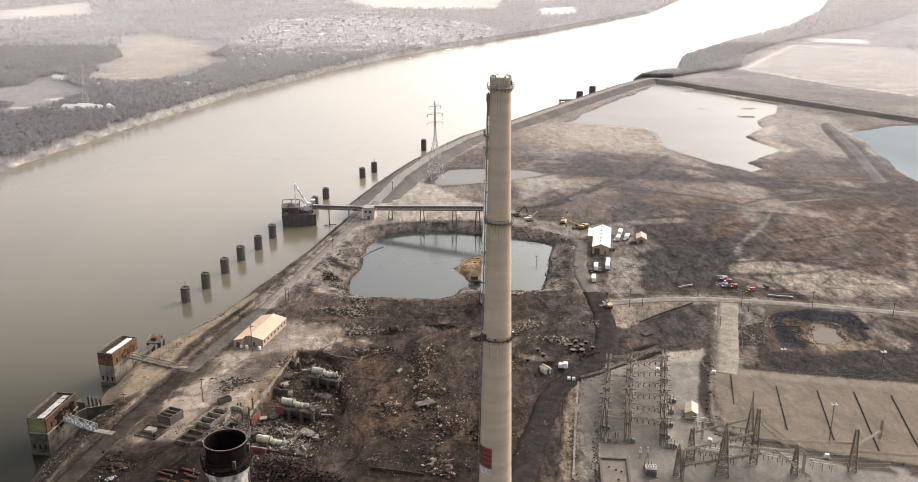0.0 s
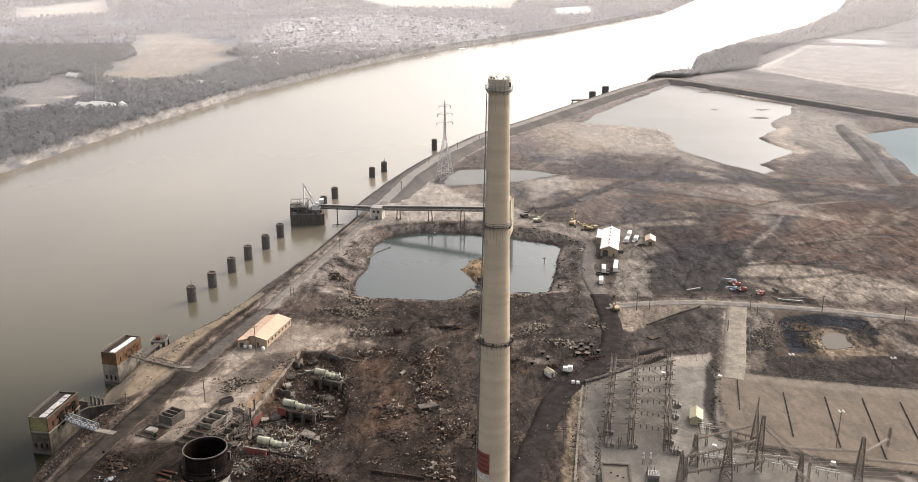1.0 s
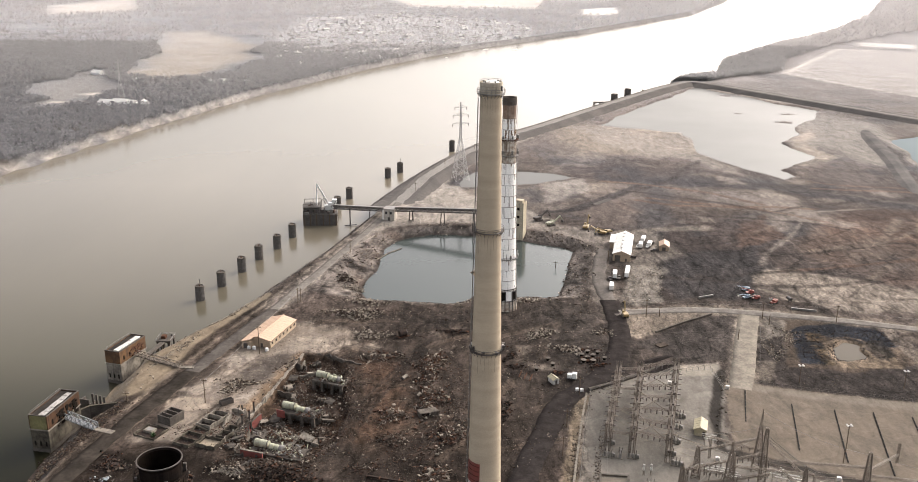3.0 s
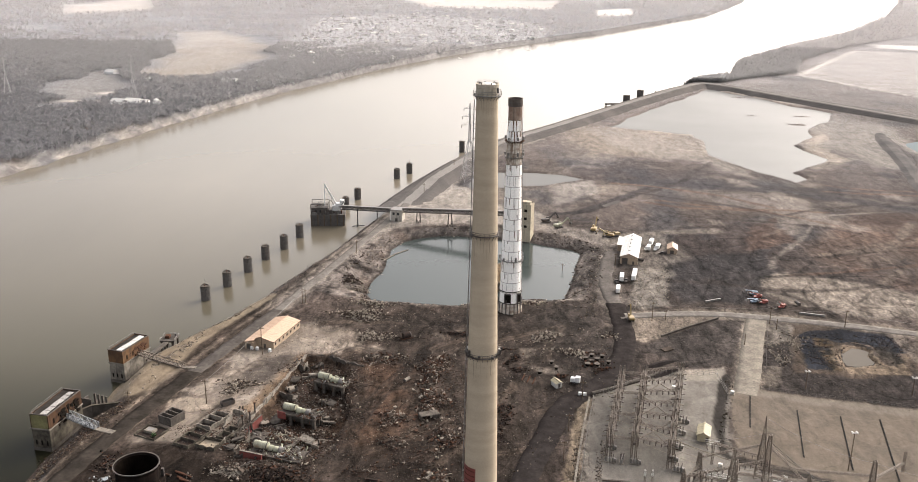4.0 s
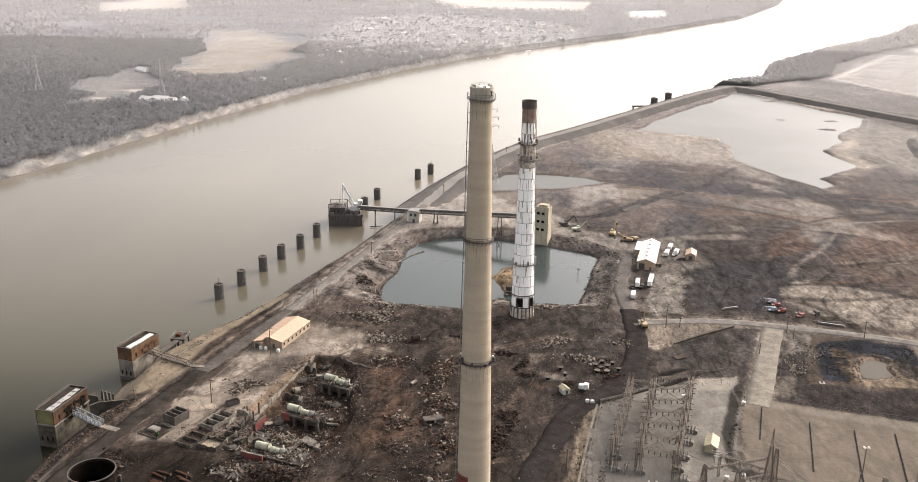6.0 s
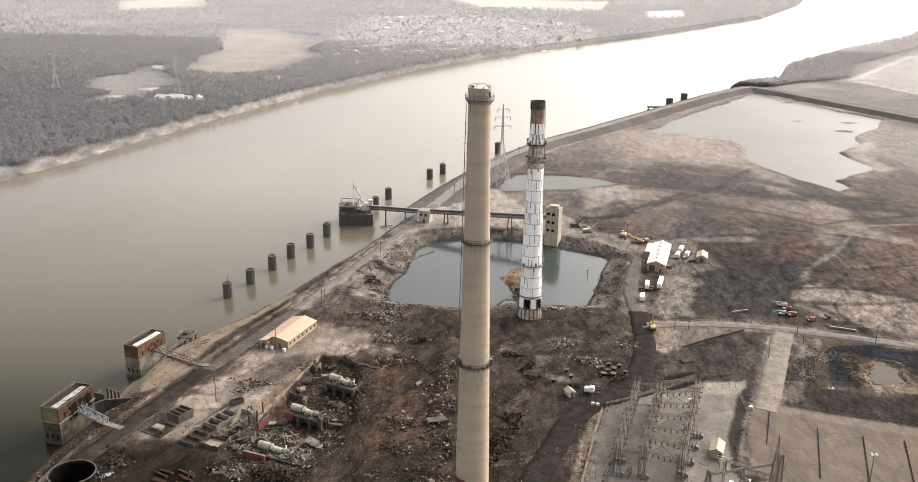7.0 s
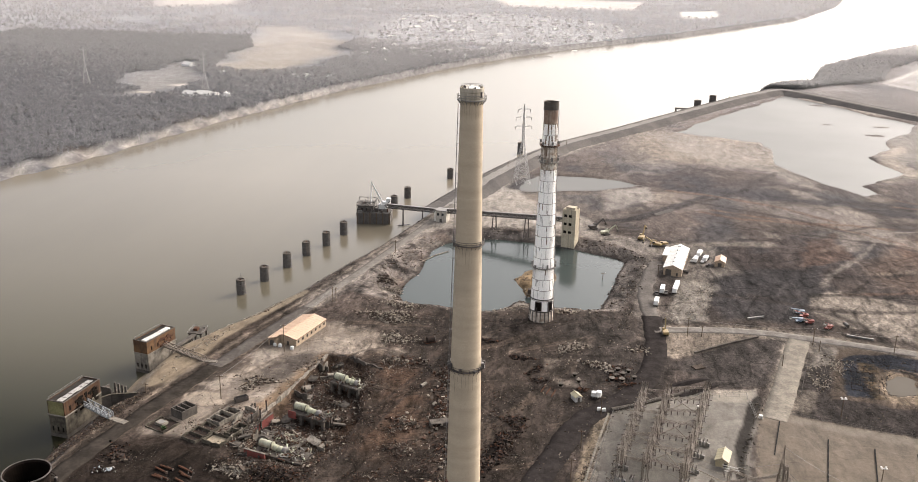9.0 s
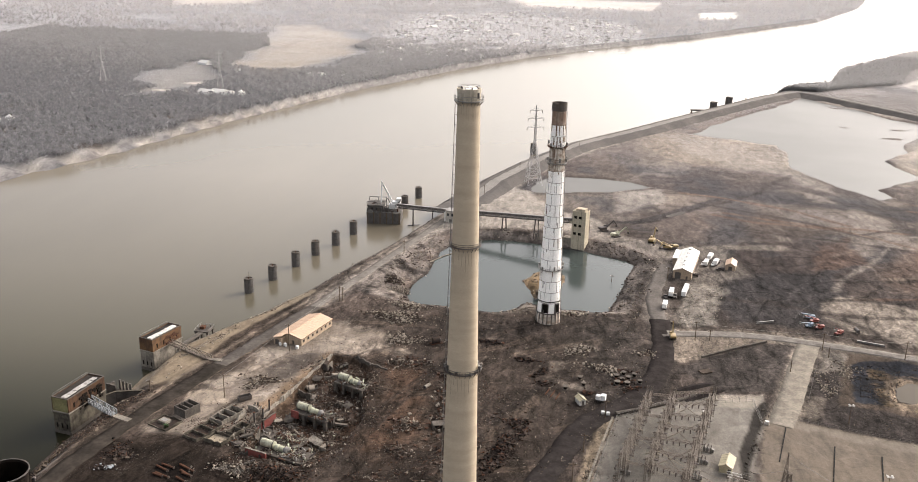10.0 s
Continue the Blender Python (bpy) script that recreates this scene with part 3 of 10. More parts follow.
track([(330, 440), (290, 380), (282, 340), (250, 300)], 7, (0.19, 0.165, 0.14), 2, 2, 0.6)
track([(337, 375), (329, 368), (312, 330), (289, 283), (276, 252)], 6, (0.24, 0.21, 0.18), 2, 1, 0.9)
for n, (sz, col, lo, hi, st) in enumerate(((60, (0.075, 0.074, 0.078), 0.05, 0.3, 0.8), (90, (0.078, 0.066, 0.062), 0.0, 0.3, 0.8), (45, (0.22, 0.195, 0.172), 0.25, 0.5, 0.7), (60, (0.122, 0.095, 0.081), 0.22, 0.45, 0.6), (30, (0.06, 0.058, 0.06), 0.25, 0.5, 0.8))):
    flow = rough_noise(PX * 0.8 + 0.15 * PY, PY * 0.8 - 0.15 * PX, sz, 90 + n, 7)
    lay(smooth(lo, hi, flow) * st * (1 - west) * smooth(290, 360, PY) * smooth(760, 600, PY) * smooth(8, 30, signed(PX, PY, PIT)) * smooth(20, 50, land_far), col)
s_pond = signed(PX, PY, POND_C) + 6 * rough_noise(PX, PY, 30, 27)
lay(smooth(16, 4, np.abs(s_pond - 6)) * smooth(0.0, 0.4, rough_noise(PX, PY, 90, 28)) * 0.8, (0.3, 0.262, 0.22))
zone([(124, 337), (157, 353), (205, 350), (190, 310), (168, 272), (122, 268), (116, 300)], (0.06, 0.058, 0.06), 5, 12, 22, 0.85, 101)
zone([(150, 550), (170, 524), (150, 420), (130, 372), (118, 430)], (0.085, 0.082, 0.084), 8, 14, 25, 0.8, 102)
track([(133, 600), (149, 562), (203, 540), (258, 529), (330, 490), (400, 440)], 16, (0.065, 0.062, 0.064), 5, 8, 0.85, 103)
track([(69, 449), (99, 483), (132, 522), (146, 540)], 7, (0.06, 0.056, 0.056), 2, 1.5, 0.9, 104)
zone([(56, 475), (60, 536), (95, 556), (98, 515)], (0.24, 0.22, 0.2), 5, 6, 18, 0.85, 105)
track([(190, 330), (197, 347), (236, 402), (262, 455), (255, 485), (241, 505)], 4, (0.19, 0.172, 0.155), 1.8, 2, 0.85, 106)
track([(205, 400), (262, 455), (330, 470)], 3, (0.22, 0.2, 0.18), 1.5, 2, 0.7, 107)
zone([(227, 388), (273, 407), (330, 370), (263, 340), (227, 335)], (0.12, 0.095, 0.08), 5, 14, 20, 0.5, 108)
zone([(196, 423), (226, 442), (222, 386), (187, 369)], (0.15, 0.1, 0.076), 4, 10, 14, 0.55, 109)
zone([(239, 776), (199, 725), (177, 781), (148, 809), (110, 800), (140, 690), (225, 600), (250, 560), (231, 702)], (0.23, 0.208, 0.185), 10, 24, 40, 0.6, 110)
# pale gravel lots
zone([(176, 283), (179, 307), (190, 318), (216, 315), (243, 300), (275, 280), (276, 246), (226, 245), (205, 250), (179, 268)], (0.25, 0.225, 0.195), 3, 6, 12)
mottle(9, (0.15, 0.13, 0.112), 0.15, 0.5, 0.7, smooth(3, -3, signed(PX, PY, [(179, 307), (216, 315), (275, 280), (276, 246), (226, 245), (179, 268)])), 26)
zone([(100, 324), (122, 323), (109, 258), (87, 254)], (0.25, 0.235, 0.21), 3, 5, 12)
zone([(84, 395), (130, 400), (142, 345), (120, 325), (88, 325)], (0.2, 0.185, 0.165), 5, 6, 14, 0.7)
# river bank
bank_mask = smooth(26, 8, land_far) * smooth(-2, 3, land_far)
lay(bank_mask * (1 - west) * 0.9, (0.1, 0.087, 0.076))
mottle(14, (0.16, 0.138, 0.114), 0.1, 0.5, 0.7, bank_mask * (1 - west), 47)
zone([(-184, 138), (-161, 131), (-154, 142), (-151, 161), (-150, 190), (-142, 214), (-132, 241), (-124, 262), (-140, 278), (-156, 250), (-171, 216), (-177, 200), (-181, 182), (-184, 162)], (0.255, 0.222, 0.172), 1.2, 2, 10)
mottle(7, (0.16, 0.138, 0.11), 0.0, 0.45, 0.6, smooth(2, -2, signed(PX, PY, [(-186, 138), (-161, 131), (-152, 160), (-140, 210), (-124, 262), (-140, 278), (-171, 216), (-186, 162)])), 48)
# dirt roads of the site
track([(-163, 124), (-155, 138), (-151, 161), (-149, 190), (-141, 214), (-131, 241), (-118, 272)], 4.5, (0.07, 0.06, 0.052), 1.5, 2, 0.85, 36)
zone([(-188, 60), (-184, 122), (-176, 134), (-164, 126), (-170, 60)], (0.06, 0.05, 0.043), 3, 4, 8, 0.9, 111)
track(BANK_ROAD, 15, (0.085, 0.075, 0.066), 2, 4, 0.9)
track([(x - 8.2, y + 2) for x, y in BANK_ROAD], 1.8, (0.26, 0.235, 0.2), 1.0, 2, 0.6, 33)
track([(x + 3.4, y - 1) for x, y in BANK_ROAD], 1.2, (0.24, 0.21, 0.175), 0.8, 1.2, 0.7, 34)
track([(x - 11, y + 3) for x, y in BANK_ROAD], 2.0, (0.06, 0.052, 0.045), 1.0, 2, 0.7, 35)
track([(-95, 320), (-77, 400), (-60, 460), (-36, 540), (-8, 625), (30, 705), (80, 790)], 16, (0.26, 0.235, 0.205), 4, 4, 0.8)
track(PIT_ROAD, 20, (0.29, 0.265, 0.238), 5, 5, 0.9)
track([(-118, 245), (-104, 296), (-90, 345), (-78, 395), (-66, 440), (-40, 455)], 12, (0.3, 0.275, 0.25), 4, 5, 0.85, 37)
track([(90, 380), (110, 400), (170, 410)], 12, (0.2, 0.18, 0.155), 4, 4, 0.7)
zone([(-84, 395), (-62, 470), (-40, 545), (-15, 520), (0, 480), (60, 430), (20, 418), (-40, 415)], (0.32, 0.295, 0.262), 5, 8, 18, 0.85, 29)
# pit slopes and spit
s_pit = signed(PX, PY, PIT)
s_shore = signed(PX, PY, PIT_SHORE)
lay(smooth(3, -2, s_pit) * 0.85, (0.2, 0.182, 0.167))
mottle(8, (0.055, 0.05, 0.047), 0.0, 0.4, 0.9, smooth(4, -2, s_pit) * (1 - 0.75 * smooth(20, 45, PX) * smooth(325, 350, PY)), 49)
mottle(10, (0.13, 0.095, 0.076), 0.0, 0.35, 0.5, smooth(14, 5, s_shore) * smooth(4, -2, s_pit) * smooth(-40, -60, PX), 50)
mottle(7, (0.29, 0.265, 0.235), 0.15, 0.4, 0.8, smooth(22, 10, s_shore) * smooth(4, -2, s_pit) * smooth(300, 280, PY), 52)
lay(smooth(2.5, 0.5, np.abs(s_shore)) * 0.7, (0.05, 0.045, 0.042))
zone(SPIT, (0.3, 0.225, 0.14), 3, 2, 8)
# demolition site
zone([(-160, 60), (-128, 175), (-95, 225), (60, 262), (70, 190), (50, 150), (20, 70), (10, -60), (-160, -60)], (0.08, 0.07, 0.063), 5, 5, 20)
zone([(-127, 183), (-95, 226), (-70, 206), (-50, 188), (-70, 184), (-87, 182), (-95, 140), (-102, 123), (-112, 100), (-133, 95), (-147, 95), (-137, 148)], (0.25, 0.23, 0.204), 4, 11, 18, 0.95)
mottle(6, (0.37, 0.35, 0.325), 0.26, 0.36, 0.55, smooth(5, -8, signed(PX, PY, [(-145, 98), (-127, 183), (-95, 226), (-60, 200), (-90, 184), (-106, 112)])), 52)
mottle(10, (0.13, 0.117, 0.105), 0.05, 0.25, 0.65, smooth(5, -5, signed(PX, PY, [(-150, 95), (-137, 150), (-110, 200), (-85, 182), (-97, 120), (-112, 98)])), 51)
zone([(-60, 175), (-40, 170), (-33, 120), (-40, 80), (-62, 92), (-58, 130)], (0.145, 0.1, 0.073), 8, 10, 14, 0.78)
zone([(-118, 149), (-119, 158), (-111, 175), (-100, 183), (-96, 175), (-102, 155), (-108, 145)], (0.115, 0.107, 0.1), 2, 3, 8, 0.9, 140)
zone([(-142, 131), (-142, 142), (-133, 147), (-132, 136)], (0.13, 0.122, 0.114), 1.5, 3, 6, 0.8, 141)
zone([(-94, 184), (-87, 181), (-94, 156), (-99, 126), (-107, 118), (-112, 123), (-103, 149), (-97, 169)], (0.235, 0.18, 0.128), 2, 4, 8, 0.85, 142)
zone([(-144, 119), (-146, 128), (-139, 132), (-131, 131), (-124, 122), (-132, 119)], (0.37, 0.34, 0.295), 1.2, 2.5, 6, 0.9, 143)
zone([(-143, 139), (-139, 143), (-129, 151), (-126, 139), (-134, 134)], (0.36, 0.335, 0.3), 1.5, 4, 6, 0.75, 144)
zone([(-105, 183), (-101, 197), (-90, 205), (-70, 195), (-78, 178), (-92, 182)], (0.36, 0.335, 0.3), 3, 6, 10, 0.85, 145)
zone([(-131, 169), (-124, 180), (-113, 180), (-116, 170), (-125, 161)], (0.36, 0.34, 0.31), 2, 5, 8, 0.7, 146)
for a, b in (((-125, 151), (-113, 179)), ((-146, 120), (-130, 172)), ((-131, 100), (-118, 135)), ((-136, 148), (-108, 140))):
    track([a, b], 0.8, (0.09, 0.08, 0.07), 0.6, 0.8, 0.8, 147)
zone(BASEMENT, (0.085, 0.062, 0.047), 2, 2, 6, 0.9)
mottle(9, (0.15, 0.122, 0.1), 0.3, 0.6, 0.6, smooth(10, -10, signed(PX, PY, [(-95, 180), (-30, 190), (0, 150), (-5, 60), (-95, 75)])), 53)
mottle(12, (0.23, 0.21, 0.185), 0.22, 0.56, 0.75, smooth(10, -10, signed(PX, PY, [(-95, 255), (60, 255), (66, 150), (40, 130), (0, 190), (-60, 195)])), 55)
in_site = smooth(10, -10, signed(PX, PY, [(-95, 172), (-60, 184), (-12, 178), (0, 120), (0, 50), (-110, 50)]))
mottle(22, (0.05, 0.043, 0.038), 0.12, 0.45, 0.7, in_site, 83)
mottle(11, (0.12, 0.088, 0.067), 0.2, 0.5, 0.5, in_site, 85)
mottle(26, (0.1, 0.078, 0.062), 0.15, 0.45, 0.55, in_site, 87)
for off in (-3.0, 0.0, 3.0):
    track([(-20 + off, 205), (-30 + off, 189), (-43 + off, 154), (-52 + off, 128), (-57 + off, 105), (-61 + off, 80)], 2.4, (0.048, 0.044, 0.042), 1.0, 1.2, 0.8, 120 + int(off))
    track([(18 + off, 165), (4 + off, 139), (-9 + off, 115), (-23 + off, 93), (-35 + off, 68)], 2.4, (0.04, 0.036, 0.034), 1.0, 1.2, 0.8, 130 + int(off))
track([(0, 120), (-20, 90), (-50, 62), (-100, 55), (-150, 70)], 14, (0.07, 0.063, 0.059), 4, 3, 0.7)
track([(-100, 230), (-60, 222), (0, 225), (60, 235)], 14, (0.075, 0.067, 0.062), 5, 4, 0.6)
zone([(-168, 40), (-163, 84), (-140, 90), (-112, 80), (-97, 77), (-60, 62), (-40, 55), (-30, 20)], (0.028, 0.0235, 0.021), 4, 5, 12, 0.9)
# dark ash ground, deepened further by vignetting put into its colour
zone([(-62, 86), (-45, 98), (-26, 96), (-4, 108), (14, 104), (22, 60), (0, 10), (-60, 10)], (0.036, 0.031, 0.028), 5, 8, 12, 0.8, 150)
track(ASH_ROAD, 19, (0.045, 0.04, 0.037), 4, 5, 0.85)
track([(78, 240), (95, 244), (117, 247), (142, 247), (175, 240), (207, 233), (239, 224), (300, 203)], 15, (0.2, 0.178, 0.15), 3, 4, 0.85, 60)
track(ASH_ROAD[:5], 17, (0.19, 0.172, 0.155), 4, 4, 0.9, 38)
# wheel tracks
tr = random.Random(77)
for n in range(46):
    x, y, a = tr.uniform(-70, 60), tr.uniform(70, 255), tr.uniform(0, 6.3)
    pts = [(x, y)]
    for _ in range(7):
        a += tr.gauss(0, 0.22)
        x, y = x + 7 * math.cos(a), y + 7 * math.sin(a)
        pts.append((x, y))
    shade = tr.choice(((0.05, 0.044, 0.04), (0.05, 0.044, 0.04), (0.16, 0.135, 0.112)))
    for off in (0.0, 2.6):
        track([(px - off * math.sin(a), py + off * math.cos(a)) for px, py in pts], 1.5, shade, 0.8, 0.5, 0.6, n)
for n in range(34):
    x, y, a = tr.uniform(100, 420), tr.uniform(290, 560), tr.uniform(-0.6, 0.9)
    pts = [(x, y)]
    for _ in range(9):
        a += tr.gauss(0, 0.16)
        x, y = x + 16 * math.cos(a), y + 16 * math.sin(a)
        pts.append((x, y))
    track(pts, tr.uniform(2, 6), tr.choice(((0.06, 0.052, 0.048), (0.05, 0.045, 0.042), (0.18, 0.15, 0.125), (0.15, 0.1, 0.075))), 1.5, 2.0, 0.6, n)
track([(158, 244), (147, 214), (136, 178), (127, 150), (124, 144)], 15, (0.215, 0.195, 0.168), 2.5, 2.5, 0.95, 39)
zone([(136, 252), (176, 244), (160, 226), (146, 228)], (0.21, 0.19, 0.165), 2, 2, 8, 0.9)
# triangle, dark field and lagoon
zone([(82, 198), (103, 217), (133, 238), (148, 238), (128, 180), (106, 174)], (0.08, 0.072, 0.067), 2, 2, 8)
zone([(165, 226), (222, 224), (231, 208), (262, 176), (300, 110), (214, 128), (176, 140), (135, 150), (148, 203)], (0.06, 0.053, 0.05), 2, 2, 10)
zone([(162, 231), (170, 230), (166, 214), (156, 206), (148, 198), (154, 213)], (0.19, 0.175, 0.155), 2, 3, 6)
zone([(172, 234), (186, 234), (232, 214), (226, 178), (190, 168), (157, 172), (163, 200)], (0.12, 0.098, 0.078), 1.5, 3, 8, 0.9)
zone([(173, 219), (180, 225), (200, 228), (219, 220), (229, 212), (225, 199), (214, 197), (205, 208), (187, 212), (181, 208), (178, 193), (178, 174), (164, 177), (169, 200)], (0.036, 0.041, 0.053), 0.7, 2.2, 6, 1.0)
zone([(180, 216), (188, 215), (187, 196), (181, 174), (176, 174), (177, 196)], (0.13, 0.1, 0.062), 0.8, 1.5, 6, 0.9)
zone([(184, 172), (180, 182), (184, 203), (196, 210), (206, 208), (212, 196), (216, 182), (214, 172)], (0.21, 0.172, 0.13), 0.8, 2.0, 5, 0.95, 24)
zone([(203, 203), (217, 205), (217, 186), (210, 180), (205, 186)], (0.05, 0.046, 0.043), 0.5, 3.0, 4, 0.85)
zone([(222, 221), (230, 220), (235, 176), (228, 170), (223, 186)], (0.185, 0.163, 0.142), 1.0, 2, 8, 0.9)
zone([(164, 234), (174, 234), (167, 210), (156, 209)], (0.2, 0.185, 0.165), 1.2, 2.5, 6, 0.9)
zone([(140, 178), (151, 178), (142, 151), (134, 157)], (0.19, 0.17, 0.145), 1.5, 3, 6, 0.8)
mottle(6, (0.028, 0.03, 0.035), 0.1, 0.22, 0.9, smooth(2, -2, signed(PX, PY, [(173, 219), (200, 228), (227, 213), (214, 198), (187, 211), (178, 175), (165, 178)])), 25)
zone(POOL, (0.24, 0.198, 0.152), 2.0, 1.2, 6)
zone([(240, 225), (290, 205), (330, 140), (300, 120), (262, 180), (232, 210)], (0.13, 0.112, 0.095), 4, 4, 15, 0.8)
zone([(82, 246), (132, 247), (114, 226), (96, 212), (86, 203), (80, 216)], (0.24, 0.21, 0.175), 2, 3, 8, 0.9)
# switchyard gravel and the old concrete apron
zone([(36, 40), (45, 112), (52, 141), (75, 160), (100, 172), (122, 176), (118, 146), (106, 105), (106, 85), (150, 60), (300, 10), (300, -100), (30, -100)], (0.235, 0.222, 0.2), 1.5, 1.5, 8)
mottle(10, (0.32, 0.3, 0.272), 0.1, 0.5, 0.6, smooth(3, -3, signed(PX, PY, [(40, 30), (52, 141), (120, 174), (106, 85), (300, 10), (300, -100), (30, -100)])), 57)
zone([(98, 170), (122, 176), (119, 162), (100, 160)], (0.38, 0.35, 0.3), 2, 1, 6, 0.8)
zone([(30, 55), (40, 112), (47, 140), (52, 138), (45, 112), (37, 55)], (0.25, 0.215, 0.165), 1, 1.5, 4)
zone(APRON, (0.195, 0.167, 0.136), 1, 1.2, 10)
mottle(14, (0.165, 0.145, 0.122), 0.0, 0.4, 0.6, smooth(3, -3, signed(PX, PY, APRON)), 58)
track([(124, 151), (158, 140.5), (207, 130), (320, 103)], 8, (0.235, 0.21, 0.176), 2, 2, 0.85, 59)
track([(106, 90), (142, 71), (180, 58), (300, 8)], 3.0, (0.07, 0.064, 0.058), 1.2, 1.5)
track([(121, 166), (114, 146), (105, 114), (102.5, 92), (108, 84)], 4.6, (0.06, 0.055, 0.05), 0.9, 1.6)
# the country across the river
mottle(60, (0.088, 0.087, 0.09), -0.6, 0.0, 1.0, west, 61)
mottle(220, (0.14, 0.134, 0.128), 0.25, 0.5, 0.45, west * smooth(80, 160, land_far), 63)
zone([(-535, 1195), (-586, 1458), (-685, 1834), (-619, 1898), (-471, 1705), (-392, 1368), (-420, 1223), (-457, 1131)], (0.18, 0.148, 0.112), 16, 50, 80, 0.8)
zone([(-633, 1081), (-606, 1230), (-534, 1105), (-520, 1000), (-560, 911)], (0.13, 0.121, 0.11), 12, 24, 50, 0.8)
zone([(-1310, 2649), (-1189, 3058), (-987, 2521), (-1169, 2321)], (0.26, 0.225, 0.19), 15, 15, 60)
zone([(-300, 3187), (250, 3172), (200, 2722), (-189, 2785)], (0.34, 0.29, 0.25), 15, 15, 60)
zone([(331, 2716), (454, 2792), (424, 2539), (320, 2474)], (0.5, 0.47, 0.42), 10, 8, 40)
zone([(-377, 1367), (-459, 1892), (-460, 2296), (-240, 2494), (91, 2276), (150, 2016), (101, 1685), (-54, 1532), (-198, 1402), (-309, 1326)], (0.22, 0.213, 0.207), 20, 25, 60, 0.8)
track([(-560, 905), (-537, 963), (-530, 1025), (-505, 931), (-479, 909)], 5, (0.4, 0.36, 0.31), 2, 1)
lay(smooth(16, 8, land_far) * smooth(-3, 2, land_far) * west * 0.8, (0.2, 0.19, 0.18))
lay(smooth(7, 3, land_far) * smooth(-4, 0, land_far) * west * 0.9 * smooth(1080, 1000, PY) * smooth(-0.75, -0.35, rough_noise(PX, PY, 90, 65)), (0.22, 0.203, 0.182))
# field beyond the levee
zone([(507, 1275), (731, 1640), (900, 1600), (1100, 1300), (654, 984), (574, 1125)], (0.225, 0.203, 0.183), 10, 10, 50)
track([(507, 1275), (731, 1640), (831, 1603)], 9, (0.4, 0.37, 0.33), 3, 1)
track([(507, 1275), (574, 1125), (654, 984), (760, 800)], 7, (0.38, 0.35, 0.31), 3, 1)
zone([(818, 1780), (930, 1739), (892, 1657), (800, 1700)], (0.42, 0.39, 0.36), 8, 8, 30)

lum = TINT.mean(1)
# near ground darkened so far land looks paler: haze put into the colour
near_dark = (1 - west) * smooth(850, 300, PY)
TINT *= (1 - near_dark * (0.43 - 0.1 * smooth(380, 560, PY) + 0.12 * smooth(0.17, 0.08, lum)))[:, None]
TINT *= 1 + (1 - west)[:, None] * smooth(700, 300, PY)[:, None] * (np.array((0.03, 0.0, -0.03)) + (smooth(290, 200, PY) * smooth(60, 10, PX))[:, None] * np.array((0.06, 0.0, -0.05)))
ground_mesh = bpy.data.meshes.new("ground")
nx, ny = len(gx), len(gy)
idx = np.arange(nx * ny).reshape(ny, nx)
quads = np.stack([idx[:-1, :-1], idx[:-1, 1:], idx[1:, 1:], idx[1:, :-1]], -1).reshape(-1, 4)
ground_mesh.from_pydata(np.stack([PX, PY, PZ], -1).tolist(), [], quads.tolist())
attr = ground_mesh.attributes.new("soil", "FLOAT_COLOR", "POINT")
# alpha is the sheen weight, raised with distance in place of haze
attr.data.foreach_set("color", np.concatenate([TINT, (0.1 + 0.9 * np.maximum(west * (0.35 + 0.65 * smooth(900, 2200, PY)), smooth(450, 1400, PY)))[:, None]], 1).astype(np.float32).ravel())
calm = np.zeros(len(PX))
for poly in ([(40, 30), (47, 112), (53, 141), (75, 158), (122, 174), (118, 146), (106, 88), (300, 10), (300, -100), (30, -100)], APRON):
    calm = np.maximum(calm, smooth(1.5, -1.5, signed(PX, PY, poly)))
attr = ground_mesh.attributes.new("unrest", "FLOAT", "POINT")
sandy = smooth(1.5, -1.5, signed(PX, PY, [(-184, 138), (-161, 131), (-154, 142), (-151, 161), (-150, 190), (-142, 214), (-132, 241), (-124, 262), (-140, 278), (-156, 250), (-171, 216), (-184, 162)]))
slab = smooth(2, -2, signed(PX, PY, [(-127, 183), (-100, 226), (-72, 206), (-92, 184), (-97, 140), (-106, 110), (-112, 90), (-150, 90), (-140, 148)]))
# grain also weakens with distance, haze put into the contrast
calm = np.maximum(np.maximum(np.maximum(calm, sandy), 0.6 * slab), 0.75 * smooth(300, 520, PY))
attr.data.foreach_set("value", (1 - 0.7 * calm).astype(np.float32))
ground_mesh.polygons.foreach_set("use_smooth", np.ones(len(quads), bool))
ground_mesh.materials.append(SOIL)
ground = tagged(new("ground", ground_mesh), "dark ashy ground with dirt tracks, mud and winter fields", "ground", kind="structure")


